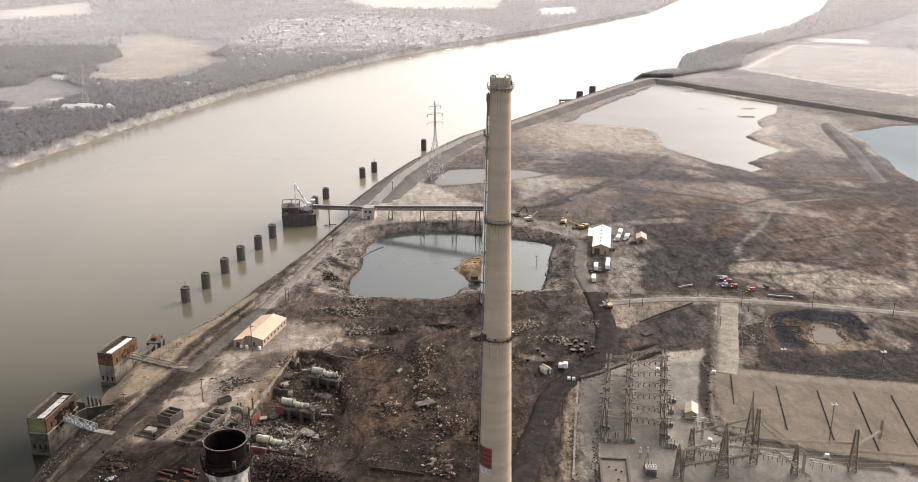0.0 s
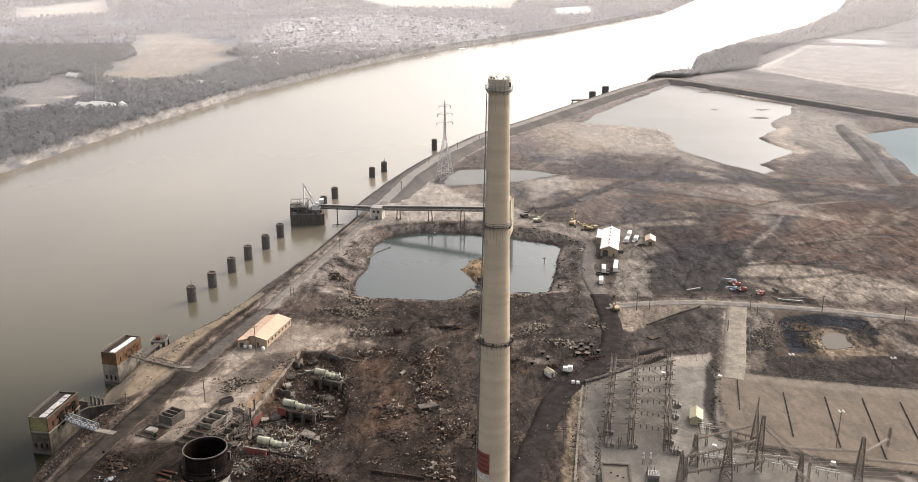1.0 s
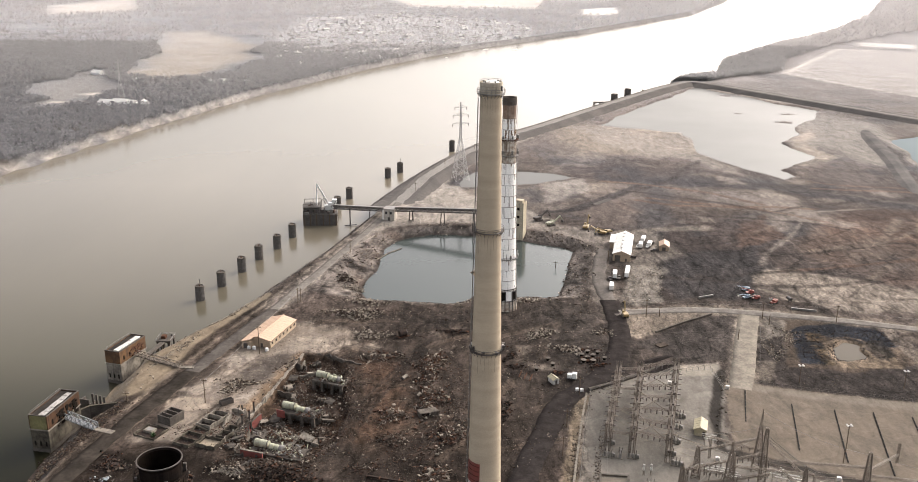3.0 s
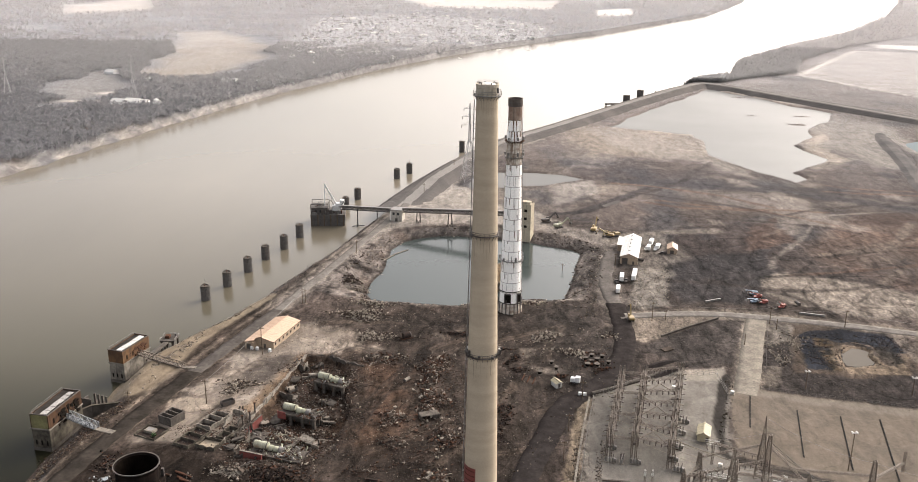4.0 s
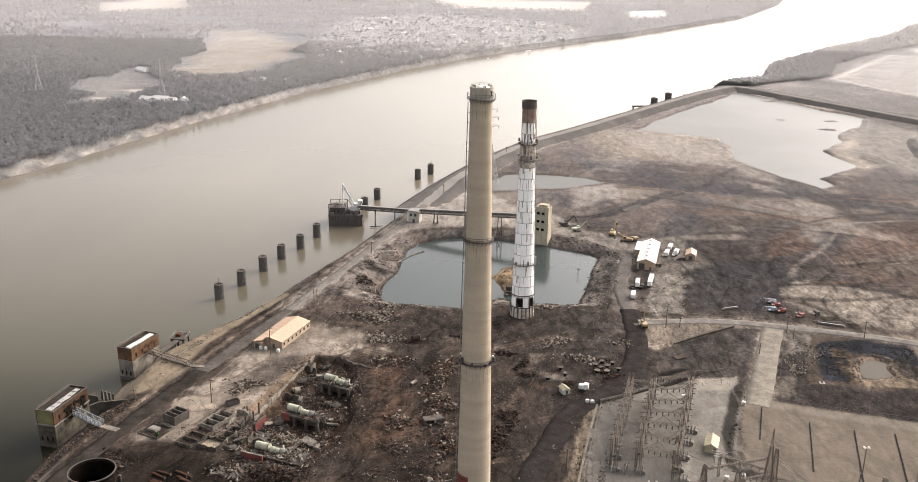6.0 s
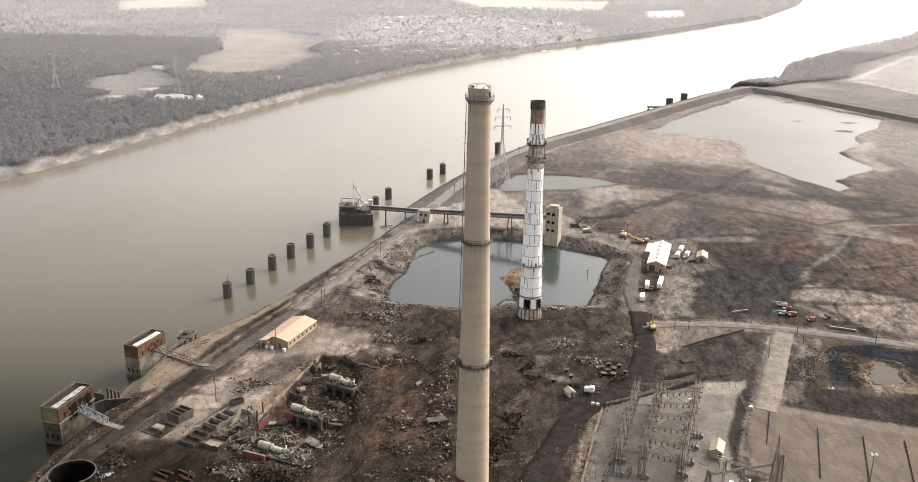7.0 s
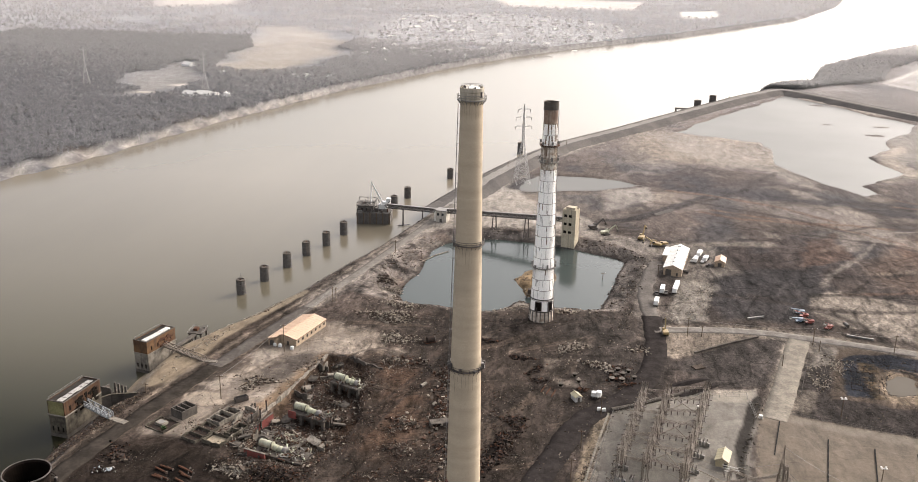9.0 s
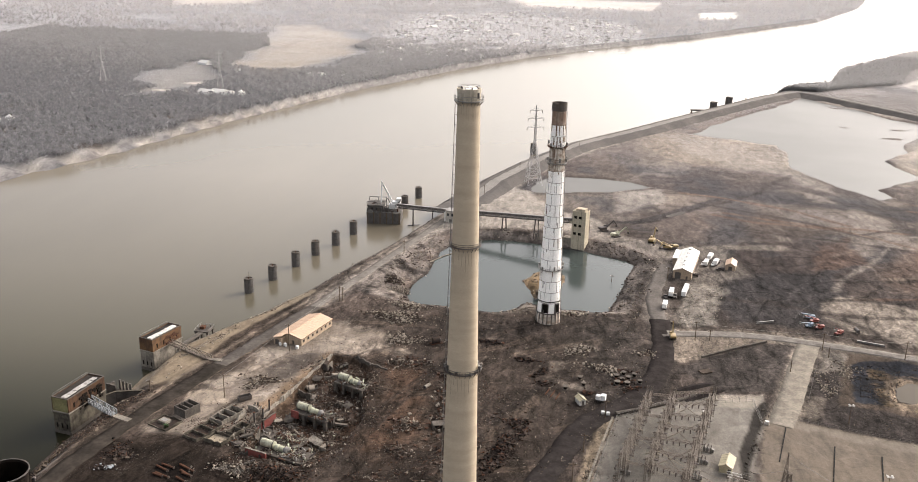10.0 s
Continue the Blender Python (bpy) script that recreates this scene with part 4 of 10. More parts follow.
def sheet_of(name, outline, z, material, label, category, grow=0.0):
    """A level sheet of water inside an outline that the ground cuts to its true shore."""
    bm = bmesh.new()
    cx, cy = sum(p[0] for p in outline) / len(outline), sum(p[1] for p in outline) / len(outline)
    vs = []
    for x, y in outline:
        d = math.hypot(x - cx, y - cy)
        vs.append(bm.verts.new((x + (x - cx) / d * grow, y + (y - cy) / d * grow, z)))
    f = bm.faces.new(vs)
    if f.normal.z < 0 or sum(a[0] * b[1] - b[0] * a[1] for a, b in zip(outline, outline[1:] + outline[:1])) < 0:
        bmesh.ops.reverse_faces(bm, faces=[f])
    bmesh.ops.triangulate(bm, faces=bm.faces[:])
    return tagged(part(name, bm, material), label, category, kind="structure")


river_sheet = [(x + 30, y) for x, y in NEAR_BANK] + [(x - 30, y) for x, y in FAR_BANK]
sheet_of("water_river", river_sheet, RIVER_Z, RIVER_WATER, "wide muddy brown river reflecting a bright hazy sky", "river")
sheet_of("water_pit", PIT, PIT_Z, POND_WATER, "still grey-green water filling a flooded pit", "pond")
sheet_of("water_lagoon", POOL, -0.75, water_material("muddy_pool", (0.06, 0.05, 0.038), 0.4, 0.3, 0.05, gloss=0.03), "shallow tan muddy pool in a dark lagoon", "pond", 4)
sheet_of("water_pond_1", POND_B, ASH_Z, PALE_WATER, "shallow pale grey ash pond", "pond", 12)
sheet_of("water_pond_2", POND_C, ASH_Z, PALE_WATER, "large pale ash pond with muddy shores", "pond", 14)
sheet_of("water_pond_3", POND_D, ASH_Z, TEAL_WATER, "grey-green ash pond behind a dark dike", "pond", 14)


def strip(name, line, width, material, label, lift=0.05, category="road", rag=0.05):
    """A road laid over the ground along a line, with a real edge."""
    pts = []
    for (ax, ay), (bx, by) in zip(line, line[1:]):
        n = max(1, int(math.hypot(bx - ax, by - ay) / 4))
        pts += [(ax + (bx - ax) * i / n, ay + (by - ay) * i / n) for i in range(n)]
    pts.append(line[-1])
    for _ in range(6):
        pts = [pts[0]] + [((a[0] + 2 * b[0] + c[0]) / 4, (a[1] + 2 * b[1] + c[1]) / 4) for a, b, c in zip(pts, pts[1:], pts[2:])] + [pts[-1]]
    bm = bmesh.new()
    rows = []
    rnd = random.Random(len(line))
    for i, (x, y) in enumerate(pts):
        a, c = pts[max(0, i - 1)], pts[min(len(pts) - 1, i + 1)]
        dx, dy = c[0] - a[0], c[1] - a[1]
        d = math.hypot(dx, dy)
        px, py = -dy / d, dx / d
        w0, w1 = width / 2 * rnd.uniform(1 - rag, 1 + rag), width / 2 * rnd.uniform(1 - rag, 1 + rag)
        row = []
        for k in range(5):
            s = -w0 + (w0 + w1) * k / 4
            gx_, gy_ = x + px * s, y + py * s
            row.append(bm.verts.new((gx_, gy_, ground_at(gx_, gy_) + lift + (0.05 if k in (1, 2, 3) else 0))))
        row.insert(0, bm.verts.new((row[0].co.x, row[0].co.y, row[0].co.z - 0.6)))
        row.append(bm.verts.new((row[-1].co.x, row[-1].co.y, row[-1].co.z - 0.6)))
        rows.append(row)
    for r0, r1 in zip(rows, rows[1:]):
        for k in range(6):
            bm.faces.new((r0[k], r1[k], r1[k + 1], r0[k + 1]))
    bmesh.ops.recalc_face_normals(bm, faces=bm.faces[:])
    return tagged(part(name, bm, material, smooth_faces=True), label, category, kind="structure")


strip("road_bank_middle", BANK_ROAD[5:8], 8, surface("grey_packed_dirt", (0.06, 0.053, 0.047), (0.095, 0.084, 0.074), 0.12, 0.5, 0.9, bump=0.5), "grey packed dirt road past the long shed", 0.04, rag=0.1)
strip("road_bank", BANK_ROAD[:6], 9, surface("dark_packed_dirt", (0.022, 0.0188, 0.016), (0.043, 0.036, 0.03), 0.12, 0.5, 0.9, bump=0.5), "dark packed dirt road along the river bank", rag=0.1)
strip("road_bank_north", BANK_ROAD[7:], 6, surface("pale_packed_dirt", (0.15, 0.136, 0.12), (0.09, 0.081, 0.072), 0.1, 0.6, 0.8, bump=0.5), "pale packed dirt road from the bank to the levee")


def embankment(name, line, crest, base, top, foot, material, label):
    """A dike along a line: level crest, sloping sides, uneven by a few hands."""
    pts = []
    for (ax, ay), (bx, by) in zip(line, line[1:]):
        n = max(1, int(math.hypot(bx - ax, by - ay) / 6))
        pts += [(ax + (bx - ax) * i / n, ay + (by - ay) * i / n) for i in range(n)]
    pts.append(line[-1])
    for _ in range(8):
        pts = [pts[0]] + [((a[0] + 2 * b[0] + c[0]) / 4, (a[1] + 2 * b[1] + c[1]) / 4) for a, b, c in zip(pts, pts[1:], pts[2:])] + [pts[-1]]
    bm, rows, rnd = bmesh.new(), [], random.Random(3)
    for i, (x, y) in enumerate(pts):
        a, c = pts[max(0, i - 1)], pts[min(len(pts) - 1, i + 1)]
        d = math.hypot(c[0] - a[0], c[1] - a[1])
        px, py = -(c[1] - a[1]) / d, (c[0] - a[0]) / d
        k = min(1.0, i / 14, (len(pts) - 1 - i) / 8)
        rows.append([bm.verts.new((x + px * s + rnd.uniform(-0.4, 0.4), y + py * s + rnd.uniform(-0.4, 0.4), 0.2 + (z - 0.2) * k - 1.2 * (1 - k) if z > 0 else z)) for s, z in ((-base, foot), (-(base + crest) / 2, (top + foot) / 2 + rnd.uniform(-0.4, 0.4)), (-crest, top - 0.15), (0, top), (crest, top - 0.15), ((base + crest) / 2, (top + foot) / 2 + rnd.uniform(-0.4, 0.4)), (base, foot))])
    for r0, r1 in zip(rows, rows[1:]):
        for k in range(6):
            bm.faces.new((r0[k], r1[k], r1[k + 1], r0[k + 1]))
    bmesh.ops.recalc_face_normals(bm, faces=bm.faces[:])
    return tagged(part(name, bm, material), label, "levee", kind="structure"), pts


LEVEE_SOIL = surface("levee_soil", (0.085, 0.078, 0.073), (0.135, 0.122, 0.11), 0.03, 0.8, 0.6, bump=0.4)
embankment("levee", LEVEE, 8.5, 25, 4.2, -5.0, LEVEE_SOIL, "long earth levee between the ash ponds and the river")
embankment("levee_track", LEVEE, 3.6, 5.0, 4.45, 4.0, surface("pale_levee_gravel", (0.2, 0.186, 0.17), (0.15, 0.14, 0.128), 0.05, 0.8, 0.5), "pale gravel track along the crest of the levee")
embankment("dike", [(452, 820), (436, 760), (428, 722), (420, 686), (405, 621), (386, 552), (376, 500)], 3.5, 18, 1.6, -4.0, surface("dark_dike_soil", (0.085, 0.08, 0.078), (0.15, 0.138, 0.125), 0.04, 0.6, 0.6, bump=0.4), "low dark dike between two ash ponds")
embankment("dike_track", [(53, 448), (82, 456), (112, 491), (131, 514)], 2.0, 6, 1.0, -2.0, LEVEE_SOIL, "low dark earth bank across the plain")
strip("road_pit", ASH_ROAD[:5], 9.5, DIRT_ROAD, "pale dirt road round the flooded pit", rag=0.12)
SLAB_ROAD = surface("worn_slab_road", (0.195, 0.172, 0.143), (0.135, 0.12, 0.1), 0.16, 0.9, 0.85, bump=0.2, lo=0.42, hi=0.58)
strip("road_ash", ASH_ROAD[4:], 11.5, COAL, "black ash haul road winding past the switchyard", rag=0.1)
strip("road_main", [(78, 240), (95, 244), (117, 247), (142, 247), (175, 240), (207, 233), (239, 224), (300, 203), (420, 150)], 8, PALE_ROAD, "dusty pale road across the site")
strip("road_side", [(156, 240), (145, 208), (136, 178), (125, 147)], 11.5, SLAB_ROAD, "dusty concrete road leading to the apron", 0.18)


# ---- chimneys ----
def platform_ring(parent, r, z, wide, material, label, rail=1.1, n=40):
    """A walkway round a chimney: deck, brackets, railing."""
    deck = part("platform", turned([(r, z - 0.15), (r + wide, z - 0.15), (r + wide, z), (r, z)], n), material, parent, label)
    bm = bmesh.new()
    for i in range(0, n, 2):
        a = 2 * math.pi * i / n
        c, s = math.cos(a), math.sin(a)
        beam(bm, ((r - 0.05) * c, (r - 0.05) * s, z - 1.3), ((r + wide) * c, (r + wide) * s, z - 0.15), 0.12)
    tagged(part("bracket", bm, material, deck), kind="stuff")
    bm = bmesh.new()
    for h in (rail * 0.5, rail):
        turned([(r + wide - 0.06, z + h - 0.05), (r + wide + 0.04, z + h - 0.05), (r + wide + 0.04, z + h + 0.05), (r + wide - 0.06, z + h + 0.05), (r + wide - 0.06, z + h - 0.05)], n, bm=bm)
    for i in range(0, n, 2):
        a = 2 * math.pi * i / n
        c, s = (r + wide) * math.cos(a), (r + wide) * math.sin(a)
        beam(bm, (c, s, z), (c, s, z + rail), 0.08)
    part("railing", bm, material, deck)
    return deck


def ladder(parent, angle, path, material, off=0.55, half=0.35, step=0.9):
    """A caged ladder up a tapering shaft: path holds (radius, height) pairs."""
    c, s = math.cos(radians(angle)), math.sin(radians(angle))
    bm = bmesh.new()

    def spot(r, z, side):
        return ((r + off) * c - s * side, (r + off) * s + c * side, z)
    for (r0, z0), (r1, z1) in zip(path, path[1:]):
        for side in (-half, half):
            beam(bm, spot(r0, z0, side), spot(r1, z1, side), 0.15)
        n = int((z1 - z0) / step)
        for i in range(n):
            k = i / n
            r, z = r0 + (r1 - r0) * k, z0 + (z1 - z0) * k
            beam(bm, spot(r, z, -half), spot(r, z, half), 0.06)
            if i % 3 == 0:
                for side in (-half, half):
                    beam(bm, ((r - 0.05) * c - s * side, (r - 0.05) * s + c * side, z), spot(r + 0.2, z, side), 0.08)
                beam(bm, spot(r + 0.2, z, -half), spot(r + 0.2, z, half), 0.07)
    return part("ladder", bm, material, parent, "galvanised caged ladder")


def concrete_chimney():
    t = thing("concrete_chimney", (-0.3, 3.2, 0), 0, "very tall tapered buff concrete chimney with ring platforms", "chimney")
    prof = [(6.3, -1), (5.75, 20), (5.25, 40), (4.93, 60), (4.5, 84), (4.17, 100), (3.74, 122), (3.38, 142), (3.04, 163.6)]
    fine = []
    for (r0, z0), (r1, z1) in zip(prof, prof[1:]):
        n = max(1, int((z1 - z0) / 2.3))
        for i in range(n):
            k = i / n
            r, z = r0 + (r1 - r0) * k, z0 + (z1 - z0) * k
            fine += [(r, z), (r - 0.012, z + 0.06), (r - 0.012, z + 0.12)]
    fine.append(prof[-1])
    part("shaft", turned(fine, 88), CHIMNEY, t, smooth_faces=False)
    part("crown", turned([(3.04, 163.6), (3.12, 163.8), (3.12, 166.2), (3.24, 166.4), (3.24, 167.4), (2.8, 167.4), (2.62, 167.1), (2.62, 164)], 56), surface("pale_crown_concrete", (0.4, 0.36, 0.29), (0.3, 0.26, 0.2), 0.3, 1.5, 0.6, streak=(0.2, 0.165, 0.12)), t, "paler concrete crown of the chimney")
    part("flue_cap", turned([(2.62, 166.7), (2.0, 167.5), (0.02, 167.8)], 40), WHITE_STEEL, t, "white steel cap over the flue")
    top = platform_ring(t, 3.1, 164.3, 0.85, GREY_STEEL, "steel platform below the crown", 1.2)
    part("beacon", boxes((2.6, 3.1, -3.0, -2.4, 165.2, 166.6)), DARK_STEEL, top, "dark aviation light box")
    for z, r in ((124.0, 3.72), (86.0, 4.48)):
        platform_ring(t, r, z, 0.75, DARK_STEEL, "dark sooty ring platform", 1.1)
    gear = random.Random(8)
    for k in range(26):
        a = radians(gear.choice((gear.uniform(150, 215), gear.uniform(300, 395), gear.uniform(0, 360))))
        r, sz = gear.uniform(4.75, 5.5), gear.uniform(0.15, 0.45)
        c, d = r * math.cos(a), r * math.sin(a)
        part("platform_gear", boxes((c - sz, c + sz, d - sz, d + sz, 86.0, 86.0 + gear.uniform(0.5, 1.9)), bevel=0.04), SKYLIGHT if k % 6 == 0 else DARK_STEEL, t)
    bm = bmesh.new()
    for i in range(14):
        a = 2 * math.pi * i / 14
        beam(bm, (2.9 * math.cos(a), 2.9 * math.sin(a), 167.3), (2.9 * math.cos(a), 2.9 * math.sin(a), 168.0), 0.07)
    turned([(2.86, 167.92), (2.94, 167.92), (2.94, 168.0), (2.86, 168.0), (2.86, 167.92)], 40, bm=bm)
    for a in (0.6, 1.9, 2.8, 3.9, 5.2):
        box(bm, 2.3 * math.cos(a) - 0.2, 2.3 * math.cos(a) + 0.2, 2.3 * math.sin(a) - 0.2, 2.3 * math.sin(a) + 0.2, 167.0, 167.8)
    part("rim_railing", bm, DARK_STEEL, t, "dark railing with lightning rods round the rim")
    panel = part("painted_sign", turned([(5.29, 41.0), (5.17, 48.4)], 16, a0=181, a1=252), RED_PAINT, t, "faded red painted panel")
    bm = bmesh.new()
    for k in range(4):
        turned([(5.315 - 0.0162 * (k * 1.7 + 1), 42.0 + 1.7 * k), (5.315 - 0.0162 * (k * 1.7 + 1.25), 42.25 + 1.7 * k)], 16, bm=bm, a0=186, a1=248)
    part("lettering_bar", bm, RUST, panel, "dark unreadable lettering bars")
    bm = turned([(5.33, 38.6), (5.295, 40.9)], 16, a0=181, a1=252)
    part("painted_band", bm, SKYLIGHT, t, "faded white painted band")
    ladder(t, 188, [(6.3, 1), (5.25, 40), (4.5, 84), (3.74, 122), (3.06, 163)], GREY_STEEL)
    runs = surface("dark_rust_runs", (0.2, 0.16, 0.115), (0.14, 0.11, 0.08), 0.5, 2.0, 0.6)
    for z, r in ((122.4, 3.735), (84.5, 4.49), (163.4, 3.045)):
        bm = bmesh.new()
        for i in range(26):
            a0 = 360 * i / 26 + random.uniform(-4, 4)
            w, h = random.uniform(0.6, 1.6), random.uniform(1.5, 5.5)
            turned([(r + 0.018 + h * 0.017, z - h), (r + 0.02, z)], 1, bm=bm, a0=a0, a1=a0 + w)
        tagged(part("rust_run", bm, runs, t, "brown rust runs below a platform"), kind="stuff")


def white_chimney():
    t = thing("steel_clad_chimney", (15.2, 247.5, 0), 0, "white plated steel chimney with rust streaks and dark top", "chimney")
    R = lambda z: 6.55 - 2.75 * min(z / 112.0, 1.0)
    streaky = surface("stained_white_plate", (0.98, 0.955, 0.9), (0.88, 0.85, 0.78), 0.35, 3.0, 0.4, rough=0.55, bump=0.1, vary=0.06)
    brown = surface("rust_brown_plate", (0.2, 0.125, 0.085), (0.42, 0.35, 0.28), 0.25, 1.0, 0.6, rough=0.75, streak=(0.07, 0.05, 0.04))
    grimy = surface("rust_run_white_plate", (0.6, 0.55, 0.47), (0.22, 0.14, 0.09), 0.45, 1.2, 0.9, rough=0.65, streak=(0.09, 0.055, 0.035))
    SEAM = surface("rusty_plate_seam", (0.19, 0.15, 0.115), (0.1, 0.07, 0.05), 0.5, 2.0, 0.6)
    zs = [6.0 + 6.25 * k for k in range(17)] + [112.0]
    for k, (z0, z1) in enumerate(zip(zs, zs[1:])):
        mat = grimy if k in (13, 14) else streaky
        part("plate_course", turned([(R(z0), z0), (R(z1), z1)], 40), mat, t)
        part("flange", turned([(R(z1), z1 - 0.12), (R(z1) + 0.1, z1 - 0.1), (R(z1) + 0.1, z1 + 0.05), (R(z1), z1 + 0.1)], 40), SEAM, t)
        for i in range(6):
            a = radians(60 * i + 29 * (k % 2) + 12)
            part("seam", beams([((R(z0) * math.cos(a), R(z0) * math.sin(a), z0), (R(z1) * math.cos(a), R(z1) * math.sin(a), z1))], 0.16), SEAM, t)
    # rust and soot that has run down from the flanges
    runs = (surface("brown_rust_run", (0.15, 0.09, 0.055), (0.3, 0.22, 0.15), 0.5, 2.0, 0.5), surface("grey_soot_run", (0.17, 0.155, 0.135), (0.4, 0.37, 0.32), 0.5, 2.0, 0.5))
    wear = random.Random(19)
    for k, (z0, z1) in enumerate(zip(zs, zs[1:])):
        bm = bmesh.new()
        for _ in range(24 if k >= 15 else 16 if k >= 11 else 11):
            a0, w = wear.uniform(0, 360), wear.uniform(0.8, 5.0) * (2.2 if k >= 15 else 1.3 if k >= 11 else 1.0)
            top = z1 - 0.15 if wear.random() < 0.75 else wear.uniform(z0 + 2, z1)
            low = max(z0 + 0.15, top - wear.uniform(1.0, 6.5))
            turned([(R(low) + 0.025, low), (R((low + top) / 2) + 0.03, (low + top) / 2), (R(top) + 0.025, top)], 2, bm=bm, a0=a0, a1=a0 + w)
        tagged(part("stain", bm, runs[0] if k >= 11 or k % 3 == 0 else runs[1], t, "dark run of rust and soot"), kind="stuff")
    part("top_section", turned([(3.8, 112), (3.72, 119.5)], 40), brown, t, "rust-brown upper section")
    MOUTH = surface("weathered_mouth_steel", (0.13, 0.115, 0.1), (0.06, 0.045, 0.037), 0.5, 2.0, 0.7, streak=(0.05, 0.038, 0.03))
    part("mouth", turned([(3.72, 119.5), (3.98, 119.6), (3.98, 123.4), (4.05, 123.6), (3.7, 123.6), (3.5, 123.2), (3.4, 108)], 40), MOUTH, t, "dark sooty steel mouth")
    for z in (119.7, 121.6):
        part("stiffener", turned([(3.95, z - 0.15), (4.25, z - 0.15), (4.25, z + 0.15), (3.95, z + 0.15)], 40), DARK_STEEL, t)
    for z in (100.4, 91.5):
        platform_ring(t, R(z), z, 1.3, RUST if z > 95 else GREY_STEEL, "rusty ring platform", 1.4, 32)
    platform_ring(t, R(31.5), 31.5, 1.2, GREY_STEEL, "grey ring platform", 1.2, 32)
    for z in (101.2, 92.4, 32):
        for a in (20, 75, 160, 230, 290, 340):
            c, s = (R(z) + 1.1) * math.cos(radians(a)), (R(z) + 1.1) * math.sin(radians(a))
            part("floodlight", boxes((c - 0.5, c + 0.5, s - 0.5, s + 0.5, z, z + random.uniform(1.2, 2.6)), bevel=0.08), GREY_STEEL, t)
    # the foot with its two flue openings
    foot = turned([(6.95, -1.5), (6.95, 2.2), (6.6, 6.0)], 40)
    part("foot", foot, grimy, t, "rust-stained plated foot")
    for a, w in ((255, 15), (318, 13)):
        # no hole: a black panel painted as the shade inside the flue
        op = part("flue_opening", turned([(6.72, 6.6), (6.58, 11.6)], 8, a0=a - w, a1=a + w), SOOT_AND_SHADE, t, "black flue opening")
        bm = bmesh.new()
        for e in (a - w, a + w):
            c, s = math.cos(radians(e)), math.sin(radians(e))
            beam(bm, (6.78 * c, 6.78 * s, 5.9), (6.62 * c, 6.62 * s, 11.9), 0.5)
        turned([(6.5, 11.6), (6.95, 11.6), (6.95, 12.1), (6.5, 12.1)], 8, bm=bm, a0=a - w, a1=a + w)
        part("frame", bm, DARK_STEEL, op)
    bm = bmesh.new()
    for i in range(18):
        a = radians(20 * i + 8)
        beam(bm, (7.05 * math.cos(a), 7.05 * math.sin(a), -0.5), (6.75 * math.cos(a), 6.75 * math.sin(a), 6.0 + 2.4 * (i % 3 == 0)), 0.42)
    for z, r in ((5.9, 6.75), (13.0, 6.45)):
        turned([(r, z), (r + 0.35, z), (r + 0.35, z + 0.5), (r, z + 0.5), (r, z)], 40, bm=bm)
    part("base_frame", bm, DARK_STEEL, t, "dark rusty steel base frame")
    ladder(t, 350, [(R(6), 6), (R(60), 60), (R(112), 112), (3.8, 119)], GREY_STEEL, 0.4)


def near_chimney():
    t = thing("steel_chimney", (-57.2, -121.0, 0), 0, "streaked bright steel chimney with a wide sooty open top", "chimney")
    steel = surface("stained_bright_steel", (0.74, 0.72, 0.68), (0.16, 0.13, 0.1), 0.5, 1.5, 0.8, rough=0.4, metal=0.4, bump=0.1, streak=(0.06, 0.045, 0.035))
    part("shaft", turned([(4.6, -2), (3.75, 60), (3.3, 117.6)], 48), steel, t, smooth_faces=True)
    dark = surface("heat_browned_steel", (0.009, 0.0075, 0.007), (0.02, 0.014, 0.011), 0.6, 2.0, 0.5, rough=0.8, streak=(0.02, 0.016, 0.013))
    part("hood", turned([(3.32, 117.6), (3.32, 119.2), (3.42, 119.6), (3.46, 121.6), (3.66, 122.0), (3.7, 122.3), (3.5, 122.36), (3.42, 122.0)], 56), dark, t, "brown heat-stained flared hood", smooth_faces=False)
    part("rim", turned([(3.58, 122.3), (3.76, 122.25), (3.76, 122.42), (3.58, 122.42), (3.58, 122.3)], 56), DARK_STEEL, t, "worn dark rim")
    part("soot_lining", turned([(3.42, 122.0), (3.38, 121.5), (3.1, 119.5), (3.0, 96.0), (0.02, 95.9)], 48), surface("brown_soot", (0.004, 0.0032, 0.0027), (0.008, 0.006, 0.0045), 0.4, 1.5, 0.8, rough=0.9), t, "black soot lining")
    sooty = surface("sooty_platform_steel", (0.014, 0.012, 0.011), (0.035, 0.024, 0.018), 0.6, 2.0, 0.6, rough=0.85)
    ring = platform_ring(t, 3.35, 118.7, 1.05, sooty, "dark sooty service platform", 1.15, 40)
    part("pipe_ring", turned([(4.0, 117.7), (4.25, 117.7), (4.25, 118.0), (4.0, 118.0), (4.0, 117.7)], 40), sooty, ring)
    bm = turned([(3.3, 116.4), (3.75, 116.4), (3.9, 117.4), (3.3, 117.4)], 48)
    part("collar", bm, steel, t, "bright steel collar")
    for a in (35, 120, 215, 300):
        c, s = 4.1 * math.cos(radians(a)), 4.1 * math.sin(radians(a))
        part("lamp_box", boxes((c - 0.25, c + 0.25, s - 0.25, s + 0.25, 118.7, 120.2), bevel=0.05), DARK_STEEL, ring)
    ladder(t, 40, [(4.6, 0), (3.75, 60), (3.3, 116)], GREY_STEEL)


concrete_chimney()
white_chimney()
near_chimney()


